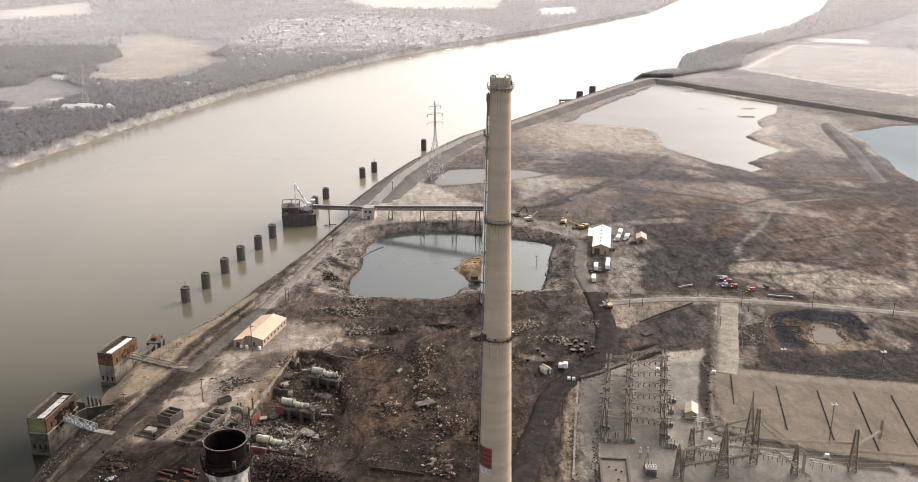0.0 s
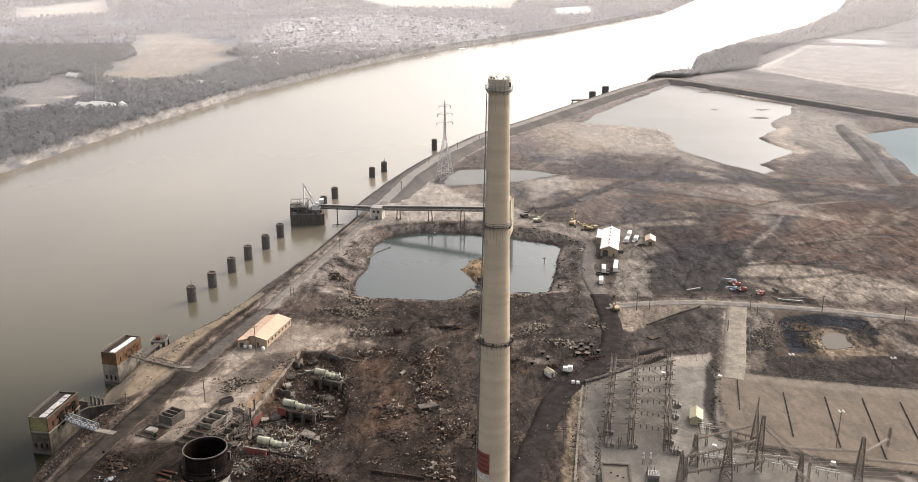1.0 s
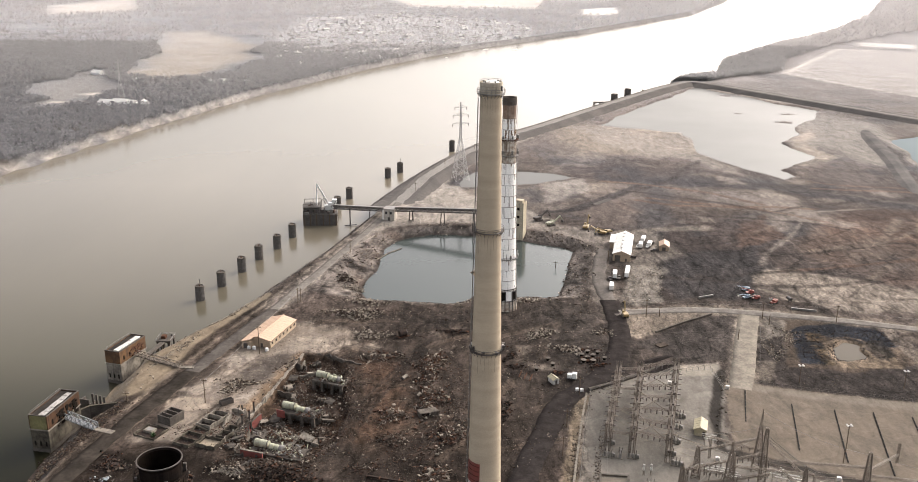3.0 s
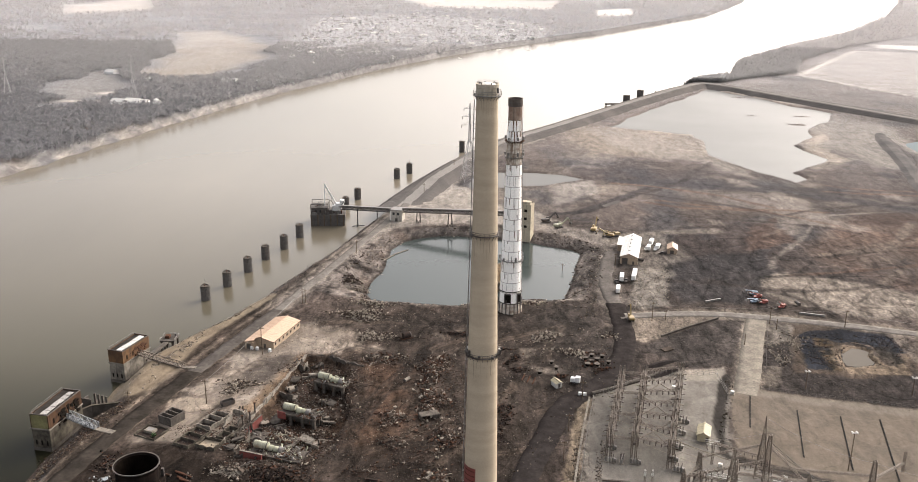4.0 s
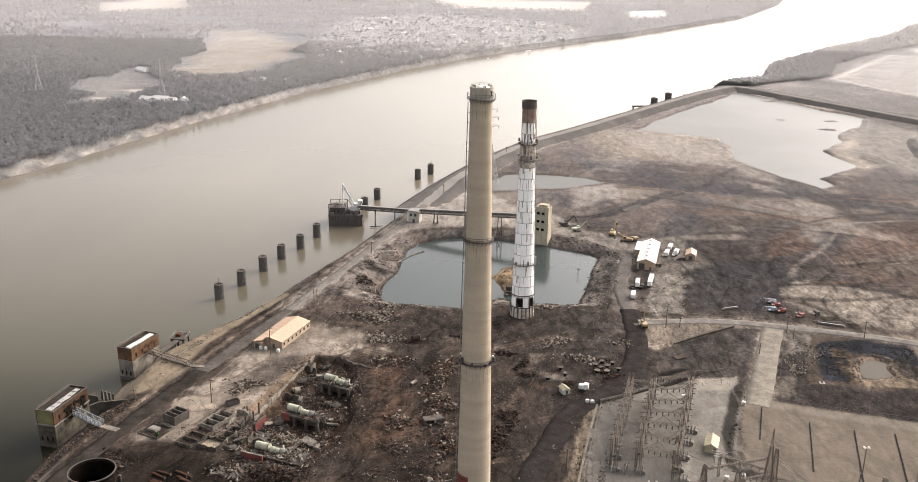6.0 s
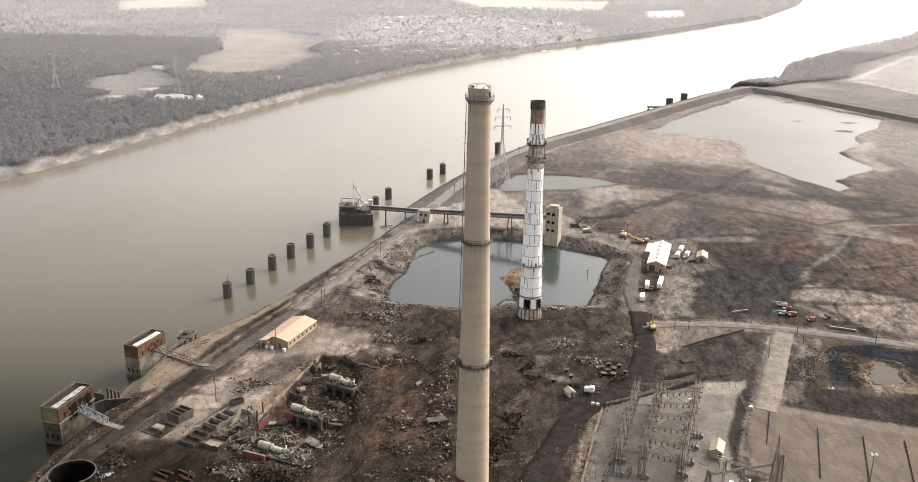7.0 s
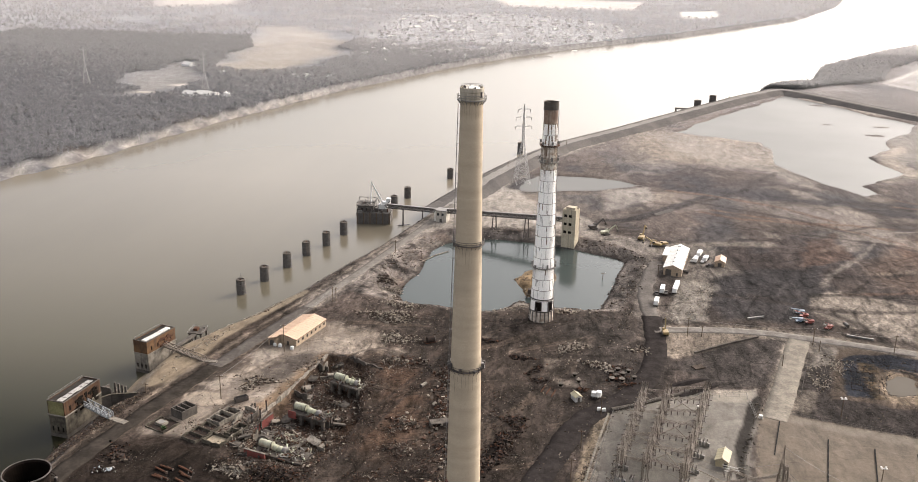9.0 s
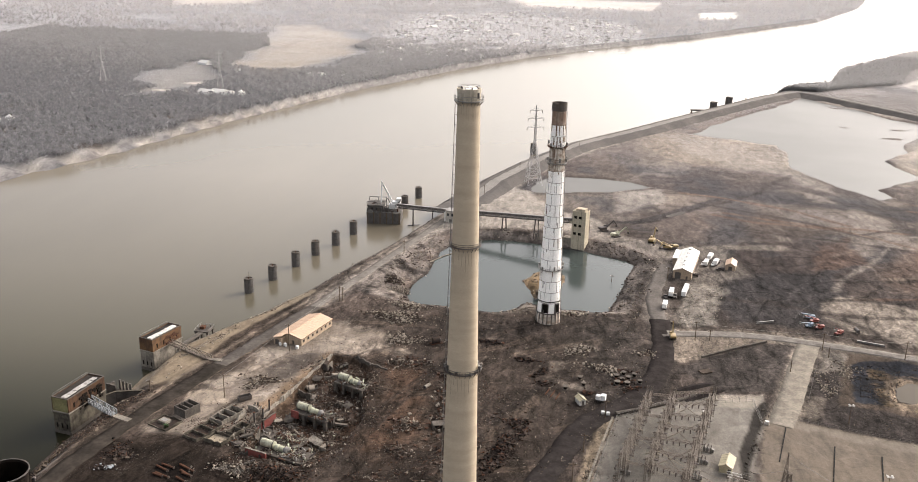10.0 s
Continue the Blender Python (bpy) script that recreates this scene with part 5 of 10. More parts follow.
# ---- river works ----
def mooring_cell(at, high=10.0, r=2.75, post=False):
    t = thing("mooring_cell", at, random.uniform(0, 90), "dark rusty sheet-pile mooring cell standing in the river", "mooring cell", "mooring cells in the river")
    bm = bmesh.new()
    n = 40
    ring = [(r + (0.12 if i % 2 else -0.06)) for i in range(n)]
    low = [bm.verts.new((q * math.cos(2 * math.pi * i / n), q * math.sin(2 * math.pi * i / n), -4)) for i, q in enumerate(ring)]
    up = [bm.verts.new((v.co.x, v.co.y, high)) for v in low]
    for i in range(n):
        bm.faces.new((low[i], low[(i + 1) % n], up[(i + 1) % n], up[i]))
    part("sheet_piling", bm, CELL_STEEL, t)
    part("cap", turned([(r + 0.2, high - 0.5), (r + 0.2, high + 0.1), (r - 0.5, high + 0.1), (r - 0.5, high - 0.3), (0.02, high - 0.3)], 24), DARK_CONC, t, "sooty concrete cap")
    for z in (2.5, 6.0):
        part("wale", turned([(r + 0.05, z), (r + 0.3, z), (r + 0.3, z + 0.5), (r + 0.05, z + 0.5)], 24), CELL_STEEL, t)
    part("bollard", drum(bmesh.new(), (0, 0, high - 0.3), (0, 0, high + 0.8), 0.3, 10), RUST, t)
    part("guard_rail", beams([((1.9 * math.cos(a), 1.9 * math.sin(a), high), (1.9 * math.cos(a), 1.9 * math.sin(a), high + 0.9)) for a in (0.3, 1.2, 2.2, 3.3)] + [((1.9 * math.cos(a), 1.9 * math.sin(a), high + 0.9), (1.9 * math.cos(b), 1.9 * math.sin(b), high + 0.9)) for a, b in ((0.3, 1.2), (1.2, 2.2), (2.2, 3.3))], 0.1), DARK_STEEL, t)
    if post:
        part("mast", beams([((0.8, 0, high - 0.3), (0.8, 0, high + 4.2))], 0.22), DARK_STEEL, t, "thin mast on the cell")
    return t


for x, y, h, m in ((-173.5, 278.5, 9.4, True), (-166.5, 303, 9.8, False), (-160, 331, 10, False), (-154, 356.5, 10, False), (-146, 380.5, 10, False), (-140, 408, 10, False), (-117, 488.5, 9.4, False), (-111, 518, 9.4, False), (-84, 592.5, 9.2, False), (-74, 614, 9.6, True), (-26, 710, 11.5, False)):
    mooring_cell((x, y, RIVER_Z), h, 2.75, m)
for x, y, h in ((192, 1024, 13.0), (217.5, 1068, 13.5)):
    mooring_cell((x, y, RIVER_Z), h, 4.6)
t = thing("mooring_barge_dock", (176, 1018, RIVER_Z), 5, "low dark timber dock beside the far mooring cells", "dock")
part("deck", boxes((-14, 12, -3, 3, 1.5, 3.0)), CELL_STEEL, t)
part("piling", boxes(*[(x, x + 0.8, y, y + 0.8, -3, 1.5) for x in (-13, -5, 3, 10) for y in (-2.6, 1.8)]), TIMBER, t)
t = thing("mooring_dolphin", (246, 1100, RIVER_Z), 20, "leaning cluster of dark timber piles", "dolphin")
for k in range(5):
    part("pile", beams([((k * 1.1 - 2.2, 0.6 * (k % 2), -3), (k * 0.7 - 1.4, 0.3, 9 - k))], 0.9), TIMBER, t)


def railing(parent, pts, material=None, high=1.1):
    rows = []
    for p, q in zip(pts, pts[1:]):
        p, q = Vector(p), Vector(q)
        n = max(1, int((q - p).length / 2.5))
        for i in range(n + 1):
            a = p.lerp(q, i / n)
            rows.append((a, a + Vector((0, 0, high))))
        for h in (high * 0.5, high):
            rows.append((p + Vector((0, 0, h)), q + Vector((0, 0, h))))
    return part("railing", beams(rows, 0.09), material or GREY_STEEL, parent)


def truss_span(parent, p, q, wide, deep, material, bays=8, bar=0.3, name="truss"):
    """A box-truss girder from p to q (bottom centre line): chords, posts, diagonals, one mesh a side."""
    p, q = Vector(p), Vector(q)
    way = (q - p).normalized()
    side = way.cross((0, 0, 1)).normalized() * wide / 2
    up = Vector((0, 0, deep))
    for s in (-1, 1):
        rows = [(p + s * side, q + s * side), (p + s * side + up, q + s * side + up)]
        for i in range(bays + 1):
            a = p.lerp(q, i / bays) + s * side
            rows.append((a, a + up))
            if i < bays:
                b = p.lerp(q, (i + 1) / bays) + s * side
                rows.append((a, b + up) if i % 2 else (a + up, b))
        part(name, beams(rows, bar), material, parent)
    bm = bmesh.new()
    beam(bm, p + Vector((0, 0, 0.2)), q + Vector((0, 0, 0.2)), wide * 0.92, 0.25)
    part("deck", bm, material, parent)


SOOTY_BRICK = surface("sooty_brick", (0.075, 0.043, 0.027), (0.03, 0.022, 0.018), 0.3, 3.0, 0.8, streak=(0.025, 0.02, 0.017))


def intake_house(at, turn, wide, long, brick_end, label, seed):
    """A water-intake house: concrete caisson below, brick storey above, felt roof with a strip of white skylights."""
    rnd = random.Random(seed)
    t = thing("intake_house", at, turn, label, "intake house")
    w, l = wide / 2, long / 2
    part("caisson", boxes((-w, w, -l, l, -4, 10.6), bevel=0.15), CAISSON if seed == 1 else CONCRETE, t, "stained grey concrete caisson")
    part("ledge", boxes((-w - 0.35, w + 0.35, -l - 0.35, l + 0.35, 10.6, 11.1)), CONCRETE, t)
    part("water_stain", boxes((-w - 0.03, w + 0.03, -l - 0.03, l + 0.03, -4, 1.7)), DARK_CONC, t, "dark tide-stained band")
    th = 0.4
    BRICK = SOOTY_BRICK if seed == 1 else BROWN_BRICK
    for nm, b, mat in (("long_wall", (-w, -w + th, -l, l, 11.1, 17.6), BRICK), ("long_wall", (w - th, w, -l, l, 11.1, 17.6), BRICK), ("end_wall", (-w + th, w - th, -l, -l + th, 11.1, 17.6), brick_end), ("end_wall", (-w + th, w - th, l - th, l, 11.1, 17.6), BRICK)):
        part(nm, boxes(b), mat, t)
    roof = part("roof", boxes((-w + th, w - th, -l + th, l - th, 16.9, 17.25)), ROOF_TAR, t, "black felt roof")
    part("parapet", boxes((-w - 0.1, w + 0.1, -l - 0.1, -l + 0.35, 17.6, 17.95), (-w - 0.1, w + 0.1, l - 0.35, l + 0.1, 17.6, 17.95), (-w - 0.1, -w + 0.35, -l + 0.35, l - 0.35, 17.6, 17.95), (w - 0.35, w + 0.1, -l + 0.35, l - 0.35, 17.6, 17.95)), DARK_CONC, t)
    n = 6
    for i in range(n):
        y = -l + 1.3 + (long - 2.6) * i / n
        k = (long - 2.6) / n * (0.97 if seed == 2 else 0.86)
        if seed == 1:
            k *= rnd.uniform(0.92, 1.08)
            pane = part("skylight", boxes((-w * 0.06, w * rnd.uniform(0.5, 0.7), 0, k, -0.12, 0.12), bevel=0.04), DIRTY_LIGHT, roof)
            pane.matrix_basis = pose(0, y, 17.5, rnd.uniform(-4, 4), rnd.uniform(-5, 5), rnd.uniform(-9, 9))
        else:
            part("skylight", boxes((-w * 0.02, w * 0.62, y, y + k, 17.25, 17.75 + rnd.uniform(-0.1, 0.1)), bevel=0.05), SKYLIGHT, roof)
    # windows are black slabs on the wall, painted as shade inside
    for i in range(3):
        x = -w * 0.6 + w * 0.6 * i
        part("window", boxes((x - 0.4, x + 0.4, -l - 0.06, -l + 0.3, 3.0, 5.2)), SOOT_AND_SHADE, t)
    for i in range(4):
        y = -l * 0.7 + l * 0.45 * i
        part("window", boxes((w - 0.3, w + 0.06, y - 0.5, y + 0.5, 12.3, 14.6)), SOOT_AND_SHADE, t)
    bm = bmesh.new()
    for i in range(60 if seed == 1 else 26):
        y, z = rnd.uniform(-l * 0.45, l * 0.8), rnd.uniform(9.5 if seed == 1 else 11.3, 15.5)
        s = rnd.uniform(0.3, 1.1)
        box(bm, w - 0.2, w + rnd.uniform(0.05, 0.5), y - s, y + s, z - s * 0.6, z + s * 0.6)
    tagged(part("broken_cladding", bm, SOOT_AND_SHADE if seed == 1 else RUST, t, "torn dark cladding on the landward wall"), kind="stuff")
    bm = bmesh.new()
    for i in range(7):
        y = -l + 1 + i * (long - 2) / 6
        beam(bm, (-w + 0.4, y, 17.95), (-w + 0.4, y, 18.9), 0.08)
    beam(bm, (-w + 0.4, -l + 1, 18.9), (-w + 0.4, l - 1, 18.9), 0.08)
    part("roof_rail", bm, GREY_STEEL, t)
    return t


intake_house((-190.3, 110.2, RIVER_Z), -9.5, 8.8, 24.5, OCHRE, "derelict brick intake house with ochre end wall, standing in the river", 1)
intake_house((-181.6, 174.5, RIVER_Z), -16, 8.6, 21.5, BROWN_BRICK, "brown brick intake house on a grey concrete caisson in the river", 2)

t = thing("access_bridge", (0, 0, 0), 0, "pale blue-grey steel truss footbridge to the intake house", "footbridge")
truss_span(t, (-186, 111, 0.0), (-169, 101.5, -0.2), 2.6, 2.6, surface("pale_blue_steel", (0.19, 0.205, 0.215), (0.1, 0.092, 0.08), 0.4, 2.0, 0.6, rough=0.6), 7, 0.32)
part("leg", beams([((-169.5, 100.8, -9), (-169.5, 100.8, 2.4)), ((-168.8, 102.9, -9), (-168.8, 102.9, 2.4)), ((-169.5, 100.8, -1), (-168.8, 102.9, -4))], 0.35), GREY_STEEL, t)
bm = bmesh.new()
beam(bm, (-169, 101.5, -0.2), (-160, 98, 0.1), 3.0, 0.4)
part("ramp", bm, CONCRETE, t, "pale concrete ramp")
t = thing("access_bridge", (0, 0, 0), 0, "rusty steel truss footbridge from the bank to the intake house", "footbridge")
truss_span(t, (-177.5, 175.5, 0.8), (-150, 162.6, 0.2), 2.4, 2.0, LATTICE, 11, 0.28)
part("leg", beams([((-152, 162.3, -6), (-152, 162.3, 1.8)), ((-151, 164.5, -6), (-151, 164.5, 1.8))], 0.35), LATTICE, t)
bm = bmesh.new()
beam(bm, (-150, 162.6, 0.3), (-143.5, 162.5, 0.35), 2.6, 0.3)
part("ramp", bm, CONCRETE, t)

t = thing("river_wall", (0, 0, 0), 0, "curved dark retaining wall with a worn coping beside the river", "retaining wall")
pts = [(-187, 118, -3.6), (-185.5, 123, -3.0), (-182, 126.5, -2.6), (-176, 128, -2.4), (-170, 129.5, -2.2), (-164, 132, -1.4)]
for p, q in zip(pts, pts[1:]):
    bm = bmesh.new()
    beam(bm, (p[0], p[1], -7), (q[0], q[1], -7), 0.7, 2 * 7 + p[2] * 2)
    part("wall_panel", bm, DARK_CONC, t)
    bm = bmesh.new()
    beam(bm, (p[0], p[1], p[2]), (q[0], q[1], q[2]), 1.1, 0.4)
    part("coping", bm, CAISSON, t)
for k in range(4):
    t = thing("concrete_post", (-183.0 + 1.9 * k, 133.2 - 0.3 * k, -9), 5 * k, "upright dark stained concrete post at the water's edge", "post", "posts at the water's edge")
    part("post", boxes((-0.45, 0.45, -0.45, 0.45, -3, 9.3 - 0.4 * k), bevel=0.08), DARK_CONC, t)
    part("stain", boxes((-0.47, 0.47, -0.47, 0.47, -3, 2.0)), DARK_CONC, t)
t = thing("broken_caisson", (-186.5, 131, -9), -15, "broken dark concrete chamber open to the river", "ruin")
for b in ((-3, 3, -0.3, 0.3, -3, 7.5), (-3, -2.4, 0.3, 5, -3, 6.4), (2.4, 3, 0.3, 5, -3, 5.0)):
    part("wall_panel", boxes(b), DARK_CONC, t)
t = thing("old_jetty", (0, 0, 0), 0, "low dark derelict jetty on piles beside the bank", "jetty")
bm = bmesh.new()
beam(bm, (-176.5, 180, -4.6), (-172, 203, -4.4), 2.8, 0.7)
part("deck", bm, DARK_CONC, t)
for k in range(4):
    x, y = -175.8 + 4.0 * k / 4, 184 + 19 * k / 4
    part("bent", beams([((x - 1.1, y + 0.3, -14), (x - 1.1, y + 0.3, -4.8)), ((x + 1.1, y - 0.3, -14), (x + 1.1, y - 0.3, -4.8)), ((x - 1.4, y + 0.4, -5.2), (x + 1.4, y - 0.4, -5.2))], 0.6), DARK_CONC, t)
head = part("head_platform", boxes((-176, -168, 202, 211, -4.6, -3.7), bevel=0.08), DARK_CONC, t)
for x in (-175.2, -172, -168.8):
    for y in (202.8, 210.2):
        part("support", boxes((x - 0.45, x + 0.45, y - 0.45, y + 0.45, -14, -4.6)), DARK_CONC, head)
railing(t, [(-176, 202, -3.7), (-176, 211, -3.7), (-168, 211, -3.7), (-168, 202, -3.7)])
part("winch", boxes((-174, -171.5, 205, 208, -3.7, -2.2), bevel=0.1), RUST, t)
part("bollard", turned([(0.4, -3.7), (0.3, -2.9), (0.45, -2.7), (0.02, -2.65)], 10, (-169.5, 209.5)), DARK_STEEL, t)


def barge_unloader():
    t = thing("barge_unloader", (-124.5, 446, RIVER_Z - 3.2), 6, "dark steel barge unloader with a white luffing crane", "unloader")
    for x, y in ((-8, -3), (8, 2), (-7, 8)):
        part("sheet_pile_cell", turned([(5.4, -4), (5.4, 11.5), (0.02, 11.6)], 32, (x, y)), CELL_STEEL, t)
    part("platform", boxes((-13.5, 13.5, -8.5, 12, 10.6, 12.0)), CELL_STEEL, t)
    part("skirt_wall", boxes((-13.2, 13.2, -8.4, -7.9, -3, 10.6), (-13.2, -12.7, -7.9, 11.5, -3, 10.6), (12.7, 13.2, -7.9, 11.5, -3, 10.6)), CELL_STEEL, t)
    part("fender", boxes(*[(x, x + 0.8, -9.3, -8.5, -1, 12.5) for x in (-13, -8, -3, 2, 7, 12)]), TIMBER, t)
    house = part("machine_house", boxes((-12.5, -0.5, -6, 7, 12, 17.2), (-13.4, 0.4, -7, 8, 17.2, 17.7)), CELL_STEEL, t)
    for x in (-10.5, -6.5):
        part("window", boxes((x, x + 2, -6.08, -5.9, 13.4, 15.6)), GLASS, house)
    for y in (-7, 8):
        rows = [((x, y, 12), (x, y, 20.5)) for x in (-13, -6, 0.5)] + [((-13, y, 20.5), (0.5, y, 20.5))]
        if y < 0:
            rows += [((-13, y, 12), (-6, y, 20.5)), ((-6, y, 20.5), (0.5, y, 12))]
        part("gallery_frame", beams(rows, 0.4), CELL_STEEL, t)
    part("turntable", turned([(2.6, 12), (2.6, 13.6), (0.02, 13.7)], 20, (6.5, 0)), CELL_STEEL, t)
    crane = part("crane_house", boxes((3.5, 10.5, -2.4, 2.6, 13.7, 17.6), (6, 12.5, -2, 2, 17.6, 19.6), bevel=0.15), WHITE_PAINT, t, "white crane machinery house")
    part("mast", beams([((-2.6, -0.8, 15), (-2.2, 0, 35.6)), ((-2.6, 0.8, 15), (-2.2, 0, 35.6)), ((-2.5, -0.7, 20), (-2.5, 0.7, 25)), ((-2.4, -0.5, 27), (-2.4, 0.5, 31))], 0.75), WHITE_PAINT, crane, "white crane mast")
    part("boom", beams([((-2.2, 0, 35.2), (7, -0.6, 18.5)), ((-2.2, 0, 34.2), (6, 0.6, 18)), ((1, 0, 29), (3.8, 0, 24))], 0.6), WHITE_PAINT, crane)
    part("counterweight", boxes((9.5, 13, -2, 2, 19.6, 22.2), bevel=0.2), WHITE_PAINT, crane)
    rnd = random.Random(91)
    for k in range(34):
        x, y, sz = rnd.uniform(-13, 12), rnd.uniform(-8, 9), rnd.uniform(0.6, 1.8)
        part("deck_gear", boxes((x - sz, x + sz, y - sz * 0.7, y + sz * 0.7, 12.0, 12.0 + rnd.uniform(0.8, 4.5)), bevel=0.08), rnd.choice((CELL_STEEL, DARK_STEEL, RUST, DARK_STEEL, GREY_STEEL)), t)
    for k in range(22):
        a = Vector((rnd.uniform(-13, 10), rnd.uniform(-8, 8), rnd.uniform(12, 18)))
        part("frame_bar", beams([(a, a + Vector((rnd.uniform(-6, 6), rnd.uniform(-3, 3), rnd.uniform(-2, 6))))], rnd.uniform(0.25, 0.5)), rnd.choice((DARK_STEEL, RUST, GREY_STEEL)), t)
    railing(t, [(-13.5, -8.5, 12), (13.5, -8.5, 12), (13.5, 12, 12), (-13.5, 12, 12)])
    part("hopper", turned([(1.2, 12), (3.0, 16), (3.0, 17.5)], 16, (9, 8)), CELL_STEEL, t)


barge_unloader()

t = thing("river_conveyor", (0, 0, 0), 0, "long dark steel conveyor gallery from the river to the bank", "conveyor")
truss_span(t, (-113, 441, 3.2), (-70, 430, 4.6), 3.0, 2.8, DARK_STEEL, 16, 0.34)
part("belt_cover", beams([((-113, 441, 5.4), (-70, 430, 6.8))], 1.8), GREY_STEEL, t)
for x, y in ((-100, 437.7), (-84, 433.6)):
    part("bent", beams([((x, y - 2, -16), (x, y - 0.8, 3.4)), ((x, y + 2, -16), (x, y + 0.8, 3.4)), ((x, y - 1.8, -9), (x, y + 1, 0)), ((x - 4, y - 2, -9.2), (x + 5, y + 1, -9.2))], 0.6), DARK_STEEL, t)
t = thing("transfer_tower", (-67, 424, 0), -12, "small pale concrete and steel conveyor transfer tower", "tower")
part("body", boxes((-4.2, 4.2, -4, 4, -2, 8.8), bevel=0.1), surface("dusty_buff_concrete", (0.42, 0.39, 0.34), (0.3, 0.275, 0.235), 0.3, 1.5, 0.6, streak=(0.15, 0.13, 0.11)), t)
part("roof", boxes((-4.7, 4.7, -4.5, 4.5, 8.8, 9.2)), GREY_STEEL, t)
for x in (-2.2, 1.4):
    part("window", boxes((x - 0.8, x + 0.8, -4.06, -3.8, 5, 7)), GLASS, t)
part("door", boxes((-1, 1, -4.08, -3.8, 0, 2.6)), DARK_STEEL, t)
part("duct", beams([((-5.2, -2, 0), (-5.2, -2, 7)), ((-5.2, -2, 7), (-4, -2, 8))], 1.0), WHITE_STEEL, t)
t = thing("trestle_conveyor", (0, 0, 0), 0, "dark steel conveyor on a tall trestle above the flooded pit", "conveyor")
truss_span(t, (-63, 423, 7.0), (24, 396, 13.5), 3.2, 2.8, DARK_STEEL, 30, 0.34)
part("belt_cover", beams([((-63, 423, 9.3), (24, 396, 15.8))], 1.9), GREY_STEEL, t)
for k in (0.14, 0.42, 0.7, 0.9):
    x, y, z = -63 + 87 * k, 423 - 27 * k, 7 + 6.5 * k
    part("bent", beams([((x - 2.4, y - 2, -10), (x - 1, y - 1, z)), ((x + 2.4, y - 2, -10), (x + 1, y - 1, z)), ((x - 2.4, y + 2, -10), (x - 1, y + 1, z)), ((x + 2.4, y + 2, -10), (x + 1, y + 1, z)), ((x - 2, y - 1.8, -3), (x + 1.6, y - 1.5, 3)), ((x + 2, y - 1.8, -3), (x - 1.6, y - 1.5, 3))], 0.45), DARK_STEEL, t)


def breaker_house():
    t = thing("breaker_house", (29.5, 394, -6), -20, "tall buff concrete breaker house with dark broken windows", "building")
    buff = surface("buff_concrete_wall", (0.42, 0.37, 0.28), (0.3, 0.26, 0.2), 0.2, 1.0, 0.6, streak=(0.16, 0.14, 0.11))
    for nm, b in (("wall_panel", (-5, -4.6, -4, 4, -6, 29.5)), ("wall_panel", (4.6, 5, -4, 4, -6, 29.5)), ("wall_panel", (-4.6, 4.6, -4, -3.6, -6, 29.5)), ("wall_panel", (-4.6, 4.6, 3.6, 4, -6, 29.5))):
        part(nm, boxes(b), buff, t)
    part("roof", boxes((-4.6, 4.6, -3.6, 3.6, 28.6, 29.0)), buff, t)
    part("head_house", boxes((-3, 3.5, -2.5, 2.5, 29.0, 31.0)), buff, t)
    # black slabs painted as the shade in windows and loading opening
    for z in (12, 18, 24):
        for x in (-2.6, 1.0):
            part("window", boxes((x - 1.1, x + 1.1, -4.05, -3.8, z, z + 1.9)), SOOT_AND_SHADE, t)
        part("window", boxes((-5.05, -4.8, -2, 2, z - 1, z + 1.6)), SOOT_AND_SHADE, t)
    part("loading_opening", boxes((-5.3, -4.7, -3, 3, 16.8, 20.2)), SOOT_AND_SHADE, t)
    part("canopy", boxes((-7.2, -5, -3.6, 3.6, 20.2, 20.7)), buff, t)
    part("pier", boxes((-11.5, -5.2, -3, 3, -6, 8.5), bevel=0.1), CONCRETE, t, "grey concrete pier in the water")


breaker_house()


